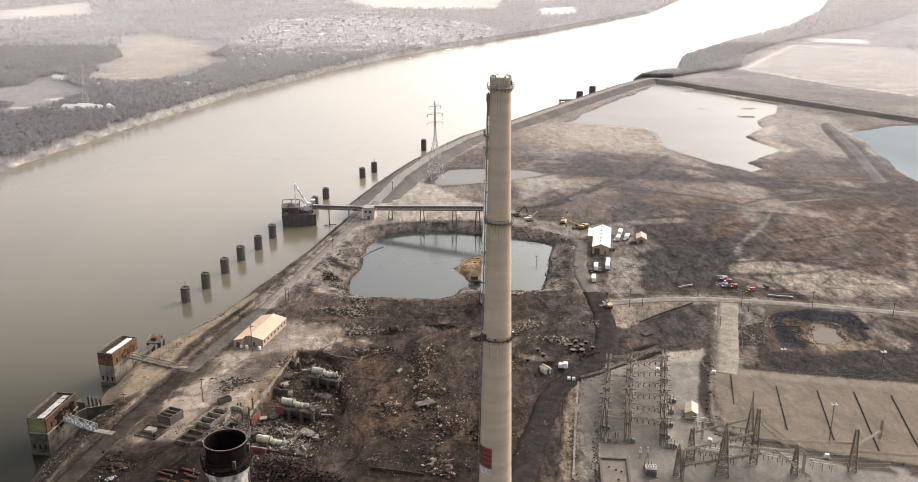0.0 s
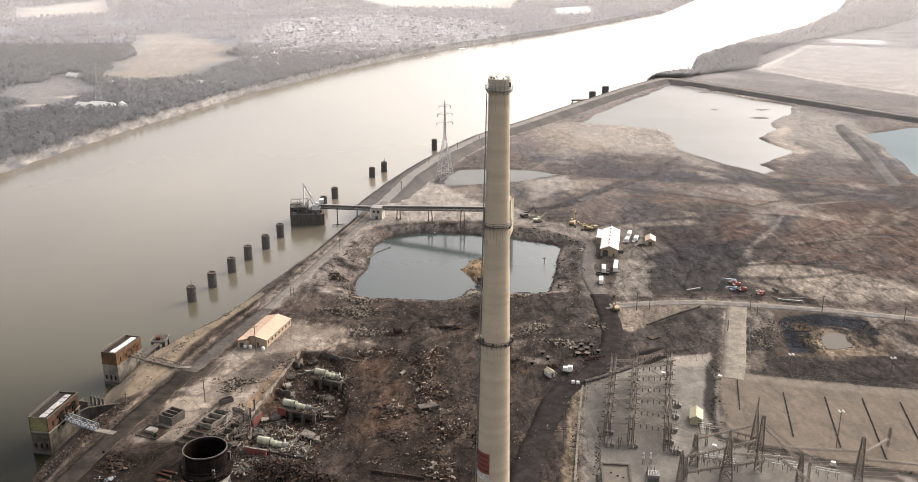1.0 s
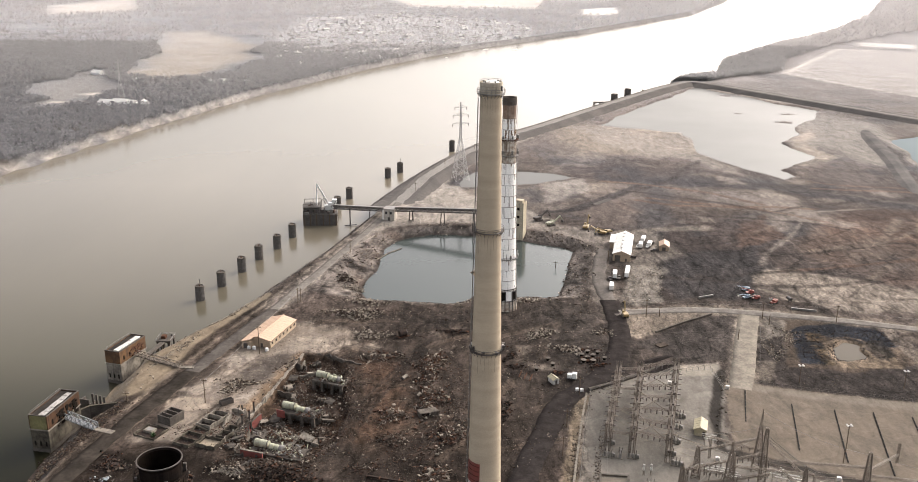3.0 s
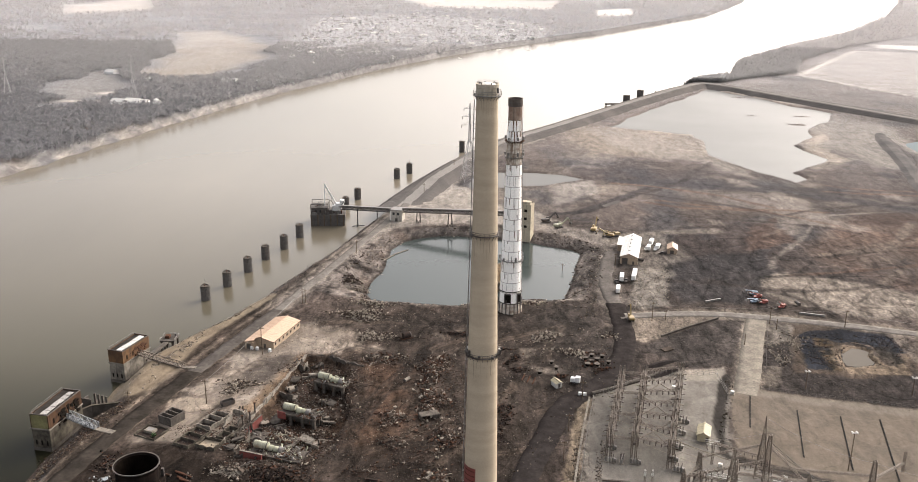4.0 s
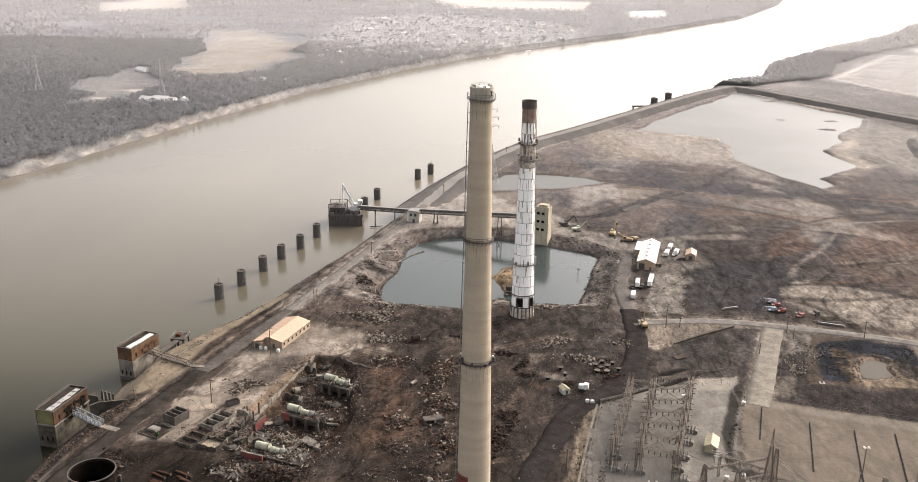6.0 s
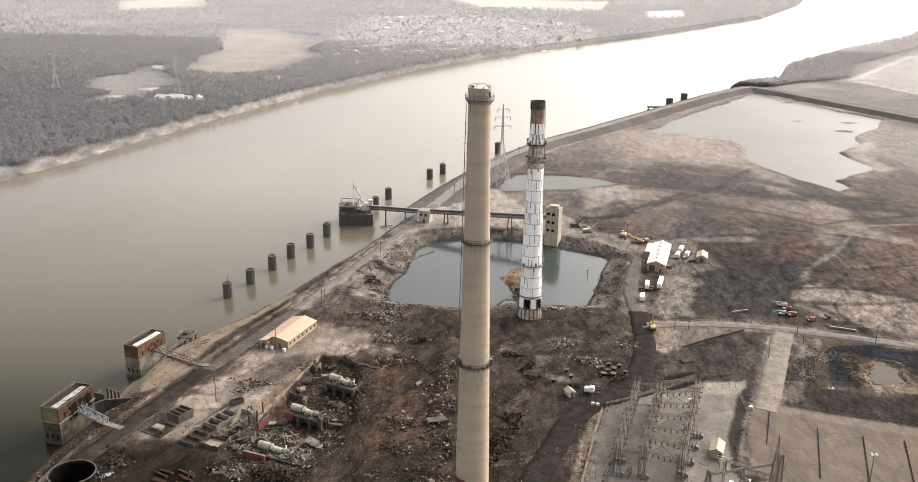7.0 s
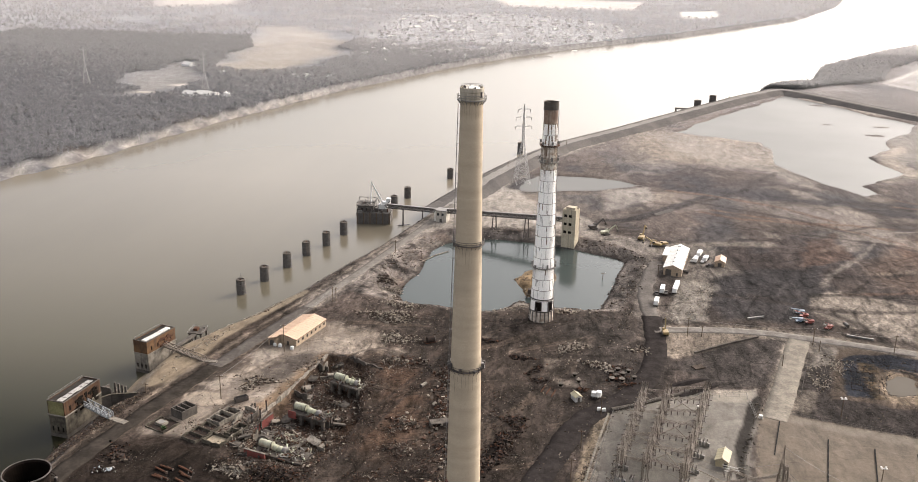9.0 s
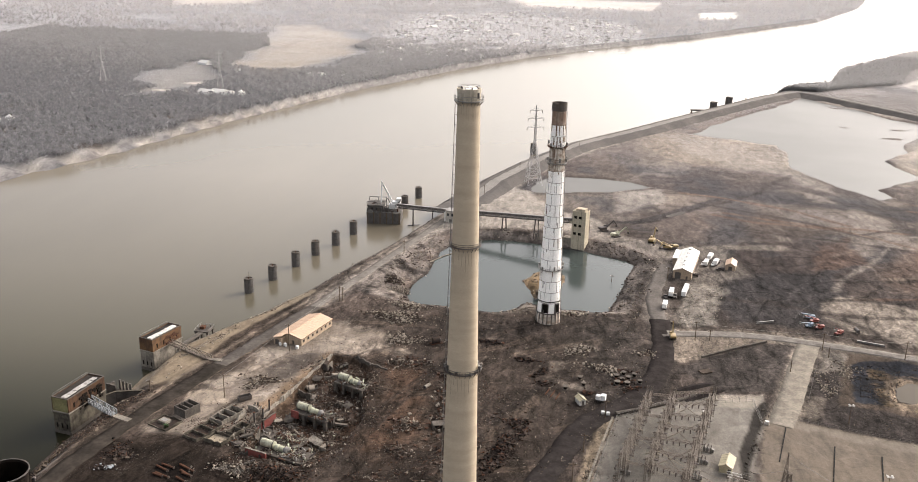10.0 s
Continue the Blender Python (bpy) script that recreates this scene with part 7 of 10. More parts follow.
# ---- demolition site ----
def debris(name, spots, mats, label, seed, size=(0.3, 1.6), heap=0.0, mound=None, category="rubble", level=None):
    """A heap of broken pieces: slabs, blocks and bent bars, on a low mound or at a level. spots: (x, y, rx, ry, turn, count)."""
    rnd = random.Random(seed)
    bm = bmesh.new()
    n_mats = len(mats)
    for cx, cy, rx, ry, turn, count in spots:
        ct, st = math.cos(radians(turn)), math.sin(radians(turn))
        for _ in range(count):
            r, a = math.sqrt(rnd.random()), rnd.uniform(0, 2 * math.pi)
            w = (1 + 0.3 * math.sin(3 * a + seed) + 0.2 * math.sin(7 * a + 2 * seed)) * (1 + 0.9 * rnd.random() ** 5)
            u, v = r * w * rx * math.cos(a), r * w * ry * math.sin(a)
            x, y = cx + u * ct - v * st, cy + u * st + v * ct
            z = (ground_at(x, y) if level is None else level) + heap * max(0.0, 1 - r ** 1.5) * rnd.uniform(0.75, 1.1)
            k = rnd.random()
            s = rnd.uniform(*size) * (0.55 + 0.6 * rnd.random())
            if k < 0.45:
                dims = (s, s * rnd.uniform(0.5, 1), s * rnd.uniform(0.15, 0.5))
            elif k < 0.7:
                dims = (s * 0.6, s * 0.6, s * 0.55)
            else:
                dims = (s * rnd.uniform(1.5, 3.2), s * 0.16 + 0.06, s * 0.14 + 0.06)
            m = Matrix.Translation((x, y, z + dims[2] * 0.4)) @ Euler((rnd.gauss(0, 0.35), rnd.gauss(0, 0.35), rnd.uniform(0, 6.3))).to_matrix().to_4x4()
            vs = [bm.verts.new(m @ Vector((i * dims[0] / 2 * rnd.uniform(0.75, 1.1), j * dims[1] / 2 * rnd.uniform(0.75, 1.1), l * dims[2] / 2))) for l in (-1, 1) for j in (-1, 1) for i in (-1, 1)]
            mi = min(n_mats - 1, int(rnd.random() ** 1.7 * n_mats))
            for f in ((0, 2, 3, 1), (4, 5, 7, 6), (0, 1, 5, 4), (2, 6, 7, 3), (0, 4, 6, 2), (1, 3, 7, 5)):
                bm.faces.new([vs[i] for i in f]).material_index = mi
        if heap > 0 and level is None:
            rings, n = [], 20
            for k in range(6):
                q = k / 5
                rings.append([])
                for i in range(n):
                    a = 2 * math.pi * i / n
                    w = q * (0.8 + 0.3 * math.sin(3 * a + seed) + 0.2 * math.sin(7 * a + 2 * seed))
                    u, v = rx * w * math.cos(a), ry * w * math.sin(a)
                    x, y = cx + u * ct - v * st, cy + u * st + v * ct
                    rings[-1].append(bm.verts.new((x, y, ground_at(x, y) - 0.15 + heap * 0.85 * max(0, 1 - q ** 1.5) * rnd.uniform(0.8, 1.15))))
            for r0, r1 in zip(rings, rings[1:]):
                for i in range(n):
                    f = bm.faces.new((r0[i], r0[(i + 1) % n], r1[(i + 1) % n], r1[i]))
                    f.material_index = n_mats
    mats = list(mats) + ([mound] if mound else [mats[-1]])
    return tagged(part(name, bm, mats), label, category, kind="stuff")


def grit(name, poly, count, mats, label, seed, size=(0.2, 0.8)):
    """Loose pieces strewn over an area."""
    rnd = random.Random(seed)
    xs, ys = [p[0] for p in poly], [p[1] for p in poly]
    px = np.array([rnd.uniform(min(xs), max(xs)) for _ in range(count * 3)])
    py = np.array([rnd.uniform(min(ys), max(ys)) for _ in range(count * 3)])
    clump = rough_noise(px, py, 14, seed) + 0.7 * rough_noise(px, py, 5, seed + 3)
    keep = inside(px, py, poly) & (clump > np.array([rnd.uniform(-0.5, 0.6) for _ in px]))
    px, py = px[keep][:count], py[keep][:count]
    pz = height(px, py)
    verts, faces, which = [], [], []
    for x, y, z in zip(px, py, pz):
        s = rnd.uniform(*size) * (0.4 + rnd.random() ** 2)
        a, l, w = rnd.uniform(0, 6.3), s * rnd.uniform(0.7, 2.4), s * rnd.uniform(0.4, 0.8)
        c, sn, h = math.cos(a), math.sin(a), s * rnd.uniform(0.25, 0.6)
        b = len(verts)
        for k, dz, sh in ((0, -0.1, 1.0), (1, h, 0.75)):
            for u, v in ((-1, -1), (1, -1), (1, 1), (-1, 1)):
                u, v = u * l / 2 * sh * rnd.uniform(0.7, 1.1), v * w / 2 * sh * rnd.uniform(0.7, 1.1)
                verts.append((x + u * c - v * sn, y + u * sn + v * c, z + dz + (rnd.uniform(0, 0.3) * h if k else 0)))
        faces += [(b + 4, b + 5, b + 6, b + 7)] + [(b + i, b + (i + 1) % 4, b + 4 + (i + 1) % 4, b + 4 + i) for i in range(4)]
        which += [min(len(mats) - 1, int(rnd.random() ** 1.6 * len(mats)))] * 5
    me = bpy.data.meshes.new(name)
    me.from_pydata(verts, [], faces)
    for mt in mats:
        me.materials.append(mt)
    me.polygons.foreach_set("material_index", which)
    return tagged(new(name, me), label, "debris", kind="stuff")


RUIN_CONC = surface("grimy_ruin_concrete", (0.11, 0.097, 0.082), (0.038, 0.033, 0.029), 0.35, 1.6, 0.85, streak=(0.06, 0.05, 0.045))
PALE_RUBBLE = surface("pale_broken_concrete", (0.25, 0.217, 0.178), (0.125, 0.107, 0.087), 0.6, 2.0, 0.6)
BROWN_RUBBLE = surface("brown_broken_brick", (0.075, 0.046, 0.034), (0.038, 0.026, 0.021), 0.6, 2.0, 0.6)
GREY_RUBBLE = surface("grey_rubble", (0.077, 0.062, 0.05), (0.03, 0.025, 0.021), 0.6, 2.0, 0.6)
DARK_SCRAP = surface("burnt_scrap", (0.03, 0.026, 0.024), (0.06, 0.036, 0.025), 0.7, 2.0, 0.6)
DUSTY_TOP = surface("dusty_plywood", (0.13, 0.115, 0.097), (0.07, 0.06, 0.05), 0.8, 3.0, 0.7)
MOUND = surface("dark_rubble_mound", (0.04, 0.031, 0.026), (0.075, 0.053, 0.04), 0.3, 1.5, 0.6, bump=0.6, depth=0.2)


def ruin_wall(parent, p, q, high, thick=0.6, low=-4.2, material=None, broken=0.5, seed=0, name="wall_panel"):
    """A broken wall with an uneven top edge."""
    rnd = random.Random(seed)
    p, q = Vector((p[0], p[1], 0)), Vector((q[0], q[1], 0))
    d = q - p
    n = max(2, int(d.length / 1.6))
    side = Vector((-d.y, d.x, 0)).normalized() * thick / 2
    bm = bmesh.new()
    rows = []
    for i in range(n + 1):
        c = p + d * i / n
        h = high - broken * rnd.random() ** 2 * 2
        rows.append([bm.verts.new((c.x - side.x, c.y - side.y, low)), bm.verts.new((c.x - side.x, c.y - side.y, h)), bm.verts.new((c.x + side.x, c.y + side.y, h + rnd.uniform(-0.1, 0.1))), bm.verts.new((c.x + side.x, c.y + side.y, low))])
    for a, b in zip(rows, rows[1:]):
        for i in range(3):
            bm.faces.new((a[i], a[i + 1], b[i + 1], b[i]))
    bm.faces.new(rows[0][::-1])
    bm.faces.new(rows[-1])
    bmesh.ops.recalc_face_normals(bm, faces=bm.faces[:])
    return part(name, bm, material or CONCRETE, parent)


WALL_CONC = surface("stained_basement_concrete", (0.25, 0.222, 0.185), (0.1, 0.088, 0.076), 0.3, 1.4, 0.85, streak=(0.04, 0.035, 0.03))
t = thing("retaining_wall", (0, 0, 0), 0, "grey stained retaining wall along the edge of the dug-out basement", "retaining wall")
for k, (p, q, h) in enumerate((((-91.5, 181), (-95, 163), 0.6), ((-95, 163), (-97.5, 148), 0.7), ((-97.5, 148), (-99.5, 136), 1.0), ((-99.5, 136), (-102.5, 122), 1.2), ((-102.5, 122), (-104, 112), 0.9))):
    ruin_wall(t, p, q, h + 0.3, 0.8, -5, WALL_CONC, 0.6, k)
t = thing("retaining_wall", (0, 0, 0), 0, "dark sooty wall closing the dug-out basement", "retaining wall")
for k, (p, q, h) in enumerate((((-91.5, 181), (-78, 181.5), 0.3), ((-78, 181.5), (-69, 173), 0.2), ((-69, 173), (-60, 168), 1.0))):
    ruin_wall(t, p, q, h, 0.8, -5, DARK_CONC, 0.8, 10 + k)


def turbine_block(at, turn, long, wide, high, label, pipes, red, seed):
    """A turbine pedestal left standing in the rubble, with its green casings on top."""
    rnd = random.Random(seed)
    t = thing("turbine_pedestal", at, turn, label, "turbine", "turbine pedestals in the rubble")
    l, w = long / 2, wide / 2
    slab = part("slab", boxes((-l, l, -w, w, high - 0.9, high), bevel=0.12), RUIN_CONC, t, "stained concrete pedestal slab")
    for x in (-l + 0.8, -l * 0.35, l * 0.3, l - 0.8):
        for y in (-w + 0.7, w - 0.7):
            part("pier", boxes((x - 0.7, x + 0.7, y - 0.6, y + 0.6, -2, high - 0.9)), RUIN_CONC if y < 0 else DARK_CONC, t)
    part("back_wall", boxes((-l, l, w * 0.2, w * 0.35, -2, high - 0.9)), DARK_CONC, t)
    bm = drum(bmesh.new(), (-l + 0.6, 0.3, high + 1.7), (-l + 7.2, 0.3, high + 1.7), 1.65, 20)
    cas = part("generator_casing", bm, GREEN_PAINT, t, "pale green cylindrical generator casing")
    for x in (-l + 0.8, -l + 6.9):
        part("end_ring", drum(bmesh.new(), (x - 0.15, 0.3, high + 1.7), (x + 0.15, 0.3, high + 1.7), 1.8, 20), DARK_STEEL, cas)
    part("saddle", boxes((-l + 1.2, -l + 5.2, -0.9, 1.5, high, high + 0.6)), DARK_STEEL, t)
    x = -l + 8.6
    for k, r in enumerate((1.5, 1.35, 1.5)):
        part("turbine_casing", drum(turned([(r * 0.4, -1.3), (r * 0.4, -1.0), (r * 0.9, -0.9), (r * 0.9, 0.9), (r * 0.4, 1.0), (r * 0.4, 1.3)], 18), (0, 0, -0.7), (0, 0, 0.7), r, 18), (GREEN_PAINT, GREEN_PAINT, GREY_STEEL)[k], t).matrix_basis = pose(x, 0.3, high + 0.9, 0, 90 + rnd.uniform(-8, 8), rnd.uniform(-12, 12))
        x += 2.3
    for k in range(pipes):
        a = Vector((rnd.uniform(0, l), rnd.uniform(-w, w), high + rnd.uniform(0.1, 0.8)))
        b = a + Vector((rnd.uniform(-2.4, 2.4), rnd.uniform(-1.6, 1.6), rnd.uniform(-0.2, 1.6)))
        part("pipe", drum(bmesh.new(), a, b, rnd.uniform(0.12, 0.4), 8), rnd.choice((RUST, DARK_STEEL, GREY_STEEL, GREEN_PAINT)), t)
    for k in range(int(pipes * 0.7)):
        y = rnd.choice((-1, 1)) * w * rnd.uniform(0.7, 1.1)
        xx = rnd.uniform(-l, l)
        part("bent_bar", beams([((xx, y, high - 0.5), (xx + rnd.uniform(-0.6, 0.6), y * 1.15, high - rnd.uniform(1.5, 4)))], 0.14), RUST, t)
    if red:
        part("red_wall", boxes((-l - 0.3, -l + 3.8, -w - 0.5, -w - 0.15, high - 2.6, high + 0.9)), RED_PAINT, t, "broken red painted wall")
    return t


turbine_block((-72.5, 148.0, -4), -24, 17, 7.2, 5.6, "concrete turbine pedestal with pale green casings among rubble", 14, False, 1)
turbine_block((-82, 116.5, -4), -20, 18.5, 7.0, 5.6, "concrete turbine pedestal with green casings and red wall", 16, True, 2)
turbine_block((-85, 84.5, -4), -17, 24, 9.5, 4.6, "broken turbine pedestal with green casings and tangled pipes", 26, False, 3)
t = thing("red_parapet", (-95.5, 80.0, -2.5), -17, "broken red painted parapet beside the turbine pit", "wall")
part("wall_panel", boxes((-5.2, 5.2, -0.3, 0.3, -1.5, 5.2)), RED_PAINT, t)
part("coping", boxes((-5.3, 5.3, -0.4, 0.4, 5.2, 5.45)), CONCRETE, t)
t = thing("red_parapet", (-101.6, 110, -2.5), 72, "broken red painted wall beside the retaining wall", "wall")
part("wall_panel", boxes((-6.5, 6.5, -0.3, 0.3, -1.5, 2.9)), RED_PAINT, t)
part("coping", boxes((-6.6, 6.6, -0.4, 0.4, 2.9, 3.1)), DARK_CONC, t)
t = thing("ruined_hall", (-88, 95.5, -4), -17, "broken concrete hall with dark openings and fallen slabs", "ruin")
part("slab", boxes((-9, 9, -4, 4.4, 3.2, 4.0), bevel=0.1), RUIN_CONC, t)
for x in (-8.4, -3, 3, 8.4):
    part("pier", boxes((x - 0.6, x + 0.6, -4, -3, -2, 3.2)), RUIN_CONC, t)
# blackened to paint the shade behind the piers
part("back_wall", boxes((-9, 9, -1.5, -1, -2, 3.2)), SOOT_AND_SHADE, t)
part("arch", turned([(2.2, -0.4), (2.9, -0.4), (2.9, 0.4), (2.2, 0.4), (2.2, -0.4)], 14, a0=0, a1=180), DARK_CONC, t).matrix_basis = pose(-6.5, -4.6, 3.6, 90, 0, 0)
for k in range(10):
    rnd = random.Random(50 + k)
    part("fallen_beam", beams([((rnd.uniform(-4, 6), rnd.uniform(-3, 3), 4.2), (rnd.uniform(-4, 6), rnd.uniform(-3, 3), 5.2 + rnd.random()))], 0.4), (PALE_RUBBLE, RUST, GREY_RUBBLE)[k % 3], t)
t = thing("broken_walls", (0, 0, 0), 0, "jumble of broken grey concrete walls beside the ruins", "ruin")
for k, (p, q, h) in enumerate((((-113, 118), (-106, 115), 2.4), ((-106, 115), (-108, 106), 2.0), ((-112, 112), (-114, 104), 2.6), ((-114, 104), (-108, 101), 1.6), ((-108, 100), (-110, 92), 2.2), ((-104, 108), (-107, 98), 1.4), ((-101, 100), (-104, 92), 1.8), ((-95.5, 172), (-88, 169), -0.5), ((-90, 160), (-82, 163), -1.2), ((-97, 141), (-90, 138), -0.6))):
    ruin_wall(t, p, q, h, 0.6, -5, RUIN_CONC if k % 2 else CONCRETE, 1.2, 30 + k)
for x, y, h in ((-103.5, 111, 5), (-105.2, 105, 6), (-103, 118, 5.5)):
    t = thing("broken_column", (x, y, -3.5), 12, "dark broken steel column standing in the ruins", "column", "columns in the ruins")
    part("column", boxes((-0.35, 0.35, -0.35, 0.35, -1, h + 3.2)), DARK_STEEL, t)
    part("cap_plate", boxes((-0.5, 0.5, -0.5, 0.5, h + 3.2, h + 3.4)), RUST, t)


def basin(at, turn, wide, long, cells, high, label, material, floor=None):
    """An open concrete basin: outer walls and cross walls round dark floors."""
    t = thing("concrete_basin", at, turn, label, "basin", "open basins and foundations")
    w, l, th = wide / 2, long / 2, 0.36
    for b in ((-w, -w + th, -l, l, -1.2, high), (w - th, w, -l, l, -1.2, high), (-w + th, w - th, -l, -l + th, -1.2, high), (-w + th, w - th, l - th, l, -1.2, high)):
        if floor == SOOT_AND_SHADE:
            part("wall_panel", boxes(b, bevel=0.04), material, t)
        else:
            x0, x1, y0, y1 = b[:4]
            ends = (((x0 + x1) / 2, y0), ((x0 + x1) / 2, y1)) if y1 - y0 > x1 - x0 else ((x0, (y0 + y1) / 2), (x1, (y0 + y1) / 2))
            ruin_wall(t, *ends, high, th, -1.2, material, 0.45, int(abs(at[0] * 7 + x0 * 3 + y0 * 5)))
    for k in range(1, cells):
        y = -l + long * k / cells
        part("cross_wall", boxes((-w + th, w - th, y - 0.2, y + 0.2, -1.2, high - 0.05)), material, t)
    part("floor", boxes((-w + th, w - th, -l + th, l - th, -1.2, 0.18)), floor or DARK_SCRAP, t)
    return t


basin((-138.2, 109.5, 0), -27, 7.5, 8.5, 3, 4.0, "dark three-celled concrete basin on the slab", DARK_CONC, SOOT_AND_SHADE)
basin((-143.5, 98.5, 0), -22, 11.0, 10.0, 1, 1.3, "low concrete basin with a pale plinth inside", CAISSON)
t = thing("plinth", (-144.3, 99.5, 0.1), -22, "pale concrete machine plinth in a low basin", "plinth")
part("block", boxes((-2.3, 2.3, -1.8, 1.8, 0, 1.2), bevel=0.08), CONCRETE, t)
part("bolt_plate", boxes((-1.5, 1.5, -1.1, 1.1, 1.2, 1.3)), GREY_STEEL, t)
t = thing("green_bush", (-141.5, 95.0, 0.1), 0, "small dark green bush in a low basin", "bush")
bm = bmesh.new()
for k in range(260):
    rnd = random.Random(900 + k)
    v = Vector((rnd.gauss(0, 0.55), rnd.gauss(0, 0.5), abs(rnd.gauss(0.8, 0.4))))
    d = Vector((rnd.uniform(-1, 1), rnd.uniform(-1, 1), rnd.uniform(-0.3, 1))).normalized() * 0.4
    e = d.cross((0.3, 0.5, 0.8)).normalized() * 0.2
    bm.faces.new([bm.verts.new(p) for p in (v, v + d * 0.6 + e, v + d, v + d * 0.6 - e)])
part("crown", bm, surface("dark_green_leaves", (0.035, 0.07, 0.03), (0.05, 0.06, 0.03), 1.0, 4.0, 0.5), t)
part("stem", turned([(0.08, 0), (0.05, 0.9)], 6), TIMBER, t)
basin((-124.5, 94.5, 0), -24, 8.5, 15.0, 3, 1.5, "roofless concrete foundation with cross walls", CAISSON)
basin((-119.5, 109.0, 0), -24, 8.0, 13.5, 3, 2.2, "roofless concrete foundation with broken cross walls", CONCRETE)
basin((-115.5, 89.5, 0), -18, 9.5, 7.5, 1, 2.0, "square concrete foundation filled with tan soil", CAISSON, surface("tan_fill", (0.27, 0.225, 0.165), (0.18, 0.15, 0.115), 0.3, 1.5, 0.6))
basin((-110.0, 98.0, -0.5), -22, 5.0, 9.5, 2, 2.4, "narrow concrete basin beside broken walls", CAISSON)
debris("foundation_rubble", [(-112, 108, 4, 9, -10, 160), (-120, 100, 7, 3, -20, 110), (-131, 101, 4, 5, 0, 70), (-121, 118, 6, 3, 0, 80), (-108, 92, 5, 5, 0, 120)], (GREY_RUBBLE, PALE_RUBBLE, BROWN_RUBBLE, RUST), "broken concrete and brick between the foundations", 779, (0.25, 0.9), 0.0, MOUND)
t = thing("skip_container", (-117.5, 125.5, 0.1), -50, "dark blue-grey steel skip on the slab", "skip")
part("body", boxes((-1.3, 1.3, -3, 3, 0.1, 0.3), (-1.3, -1.15, -3, 3, 0.3, 2.2), (1.15, 1.3, -3, 3, 0.3, 2.2), (-1.15, 1.15, -3, -2.85, 0.3, 2.2), (-1.15, 1.15, 2.85, 3, 0.3, 2.2)), DARK_STEEL, t)
for x in (-1.36, 1.3):
    part("rib", boxes((x, x + 0.06, -2.8, 2.8, 1.0, 1.2)), DARK_STEEL, t)

for n_, (x, y, rx, ry, a, c, h) in enumerate(((-25, 164, 6, 17, -6, 620, 3.0), (-23, 130, 6, 14, -8, 520, 2.8), (-40, 116, 6, 6, 0, 220, 1.2), (-50, 178, 9, 5, 15, 240, 0.8), (-12, 99, 5, 8, -30, 200, 1.6), (-18, 67, 6, 8, 0, 240, 1.6), (-37, 95, 7, 6, 0, 260, 1.6), (-47, 72, 6, 4, 10, 160, 1.2), (-18, 108, 6, 14, -35, 320, 2.0), (-23, 85, 5, 10, -40, 220, 1.6), (-78, 165, 12, 6, -10, 420, 1.6), (-70, 128, 7, 8, 0, 260, 1.6), (-66, 98, 5, 8, 0, 180, 1.2), (-86, 130, 5, 9, 20, 260, 1.2), (-83, 156, 5, 8, 20, 260, 1.4), (-80, 138, 9, 4, -24, 300, 1.6), (-87, 105, 9, 4, -20, 320, 2.4), (-72, 108, 4, 8, -10, 240, 1.8), (-96, 95, 4, 8, 0, 240, 3.0), (-90, 75, 12, 4, -15, 300, 1.6), (-72, 82, 4, 7, 0, 220, 1.8), (-66, 147, 5, 7, 0, 240, 1.6))):
    big = n_ < 6
    debris("rubble_pile", [(x, y, rx, ry, a, c)], (GREY_RUBBLE, BROWN_RUBBLE, PALE_RUBBLE, DARK_SCRAP, RUST) if big else (GREY_RUBBLE, BROWN_RUBBLE, DARK_SCRAP, GREY_RUBBLE, PALE_RUBBLE), "heap of broken concrete, brick and twisted steel", 100 + n_, (0.5, 1.9) if big else (0.3, 1.2), h, MOUND)
for n_, (x, y, rx, ry, a, c, h) in enumerate(((-71, 234, 13, 7, -8, 520, 2.4), (-66, 252, 12, 4, -10, 200, 0.9), (-60, 205, 9, 6, 0, 240, 0.6), (36, 212, 6, 4, 0, 130, 0.7), (30, 206, 5, 4, 10, 100, 0.4), (46, 190, 8, 4, -20, 160, 0.4), (68, 212, 6, 4, 0, 70, 0.4), (28, 258, 8, 3, 0, 120, 0.6), (-62, 297, 4, 10, 10, 120, 0.8))):
    debris("rubble_pile", [(x, y, rx, ry, a, c)], (PALE_RUBBLE, GREY_RUBBLE, PALE_RUBBLE, DARK_SCRAP), "low heap of pale broken concrete on dark ground", 200 + n_, (0.5, 1.6), h, MOUND)
for n_, (x, y, rx, ry, a, c, h) in enumerate(((6, 108, 4, 12, -14, 420, 2.4), (9, 126, 5, 5, 0, 200, 1.8), (0, 90, 4, 7, 0, 200, 1.6), (-83, 66, 9, 6, 10, 620, 4.2), (-70, 60, 9, 5, 0, 320, 2.4), (-152, 73, 5, 6, 20, 170, 0.8), (18, 168, 4, 2.5, 0, 80, 0.8), (16, 180, 6, 2, 60, 90, 0.8), (-14, 210, 6, 3, 0, 110, 1.0), (8, 192, 5, 2.5, 0, 90, 0.8), (56, 177, 5, 4, 0, 110, 0.9))):
    debris("scrap_heap", [(x, y, rx, ry, a, c)], (DARK_SCRAP, SOOT_AND_SHADE, RUST, DARK_SCRAP, GREY_RUBBLE), "dark heap of burnt and rusty scrap metal", 300 + n_, (0.4, 1.6), h, DARK_SCRAP, "scrap")
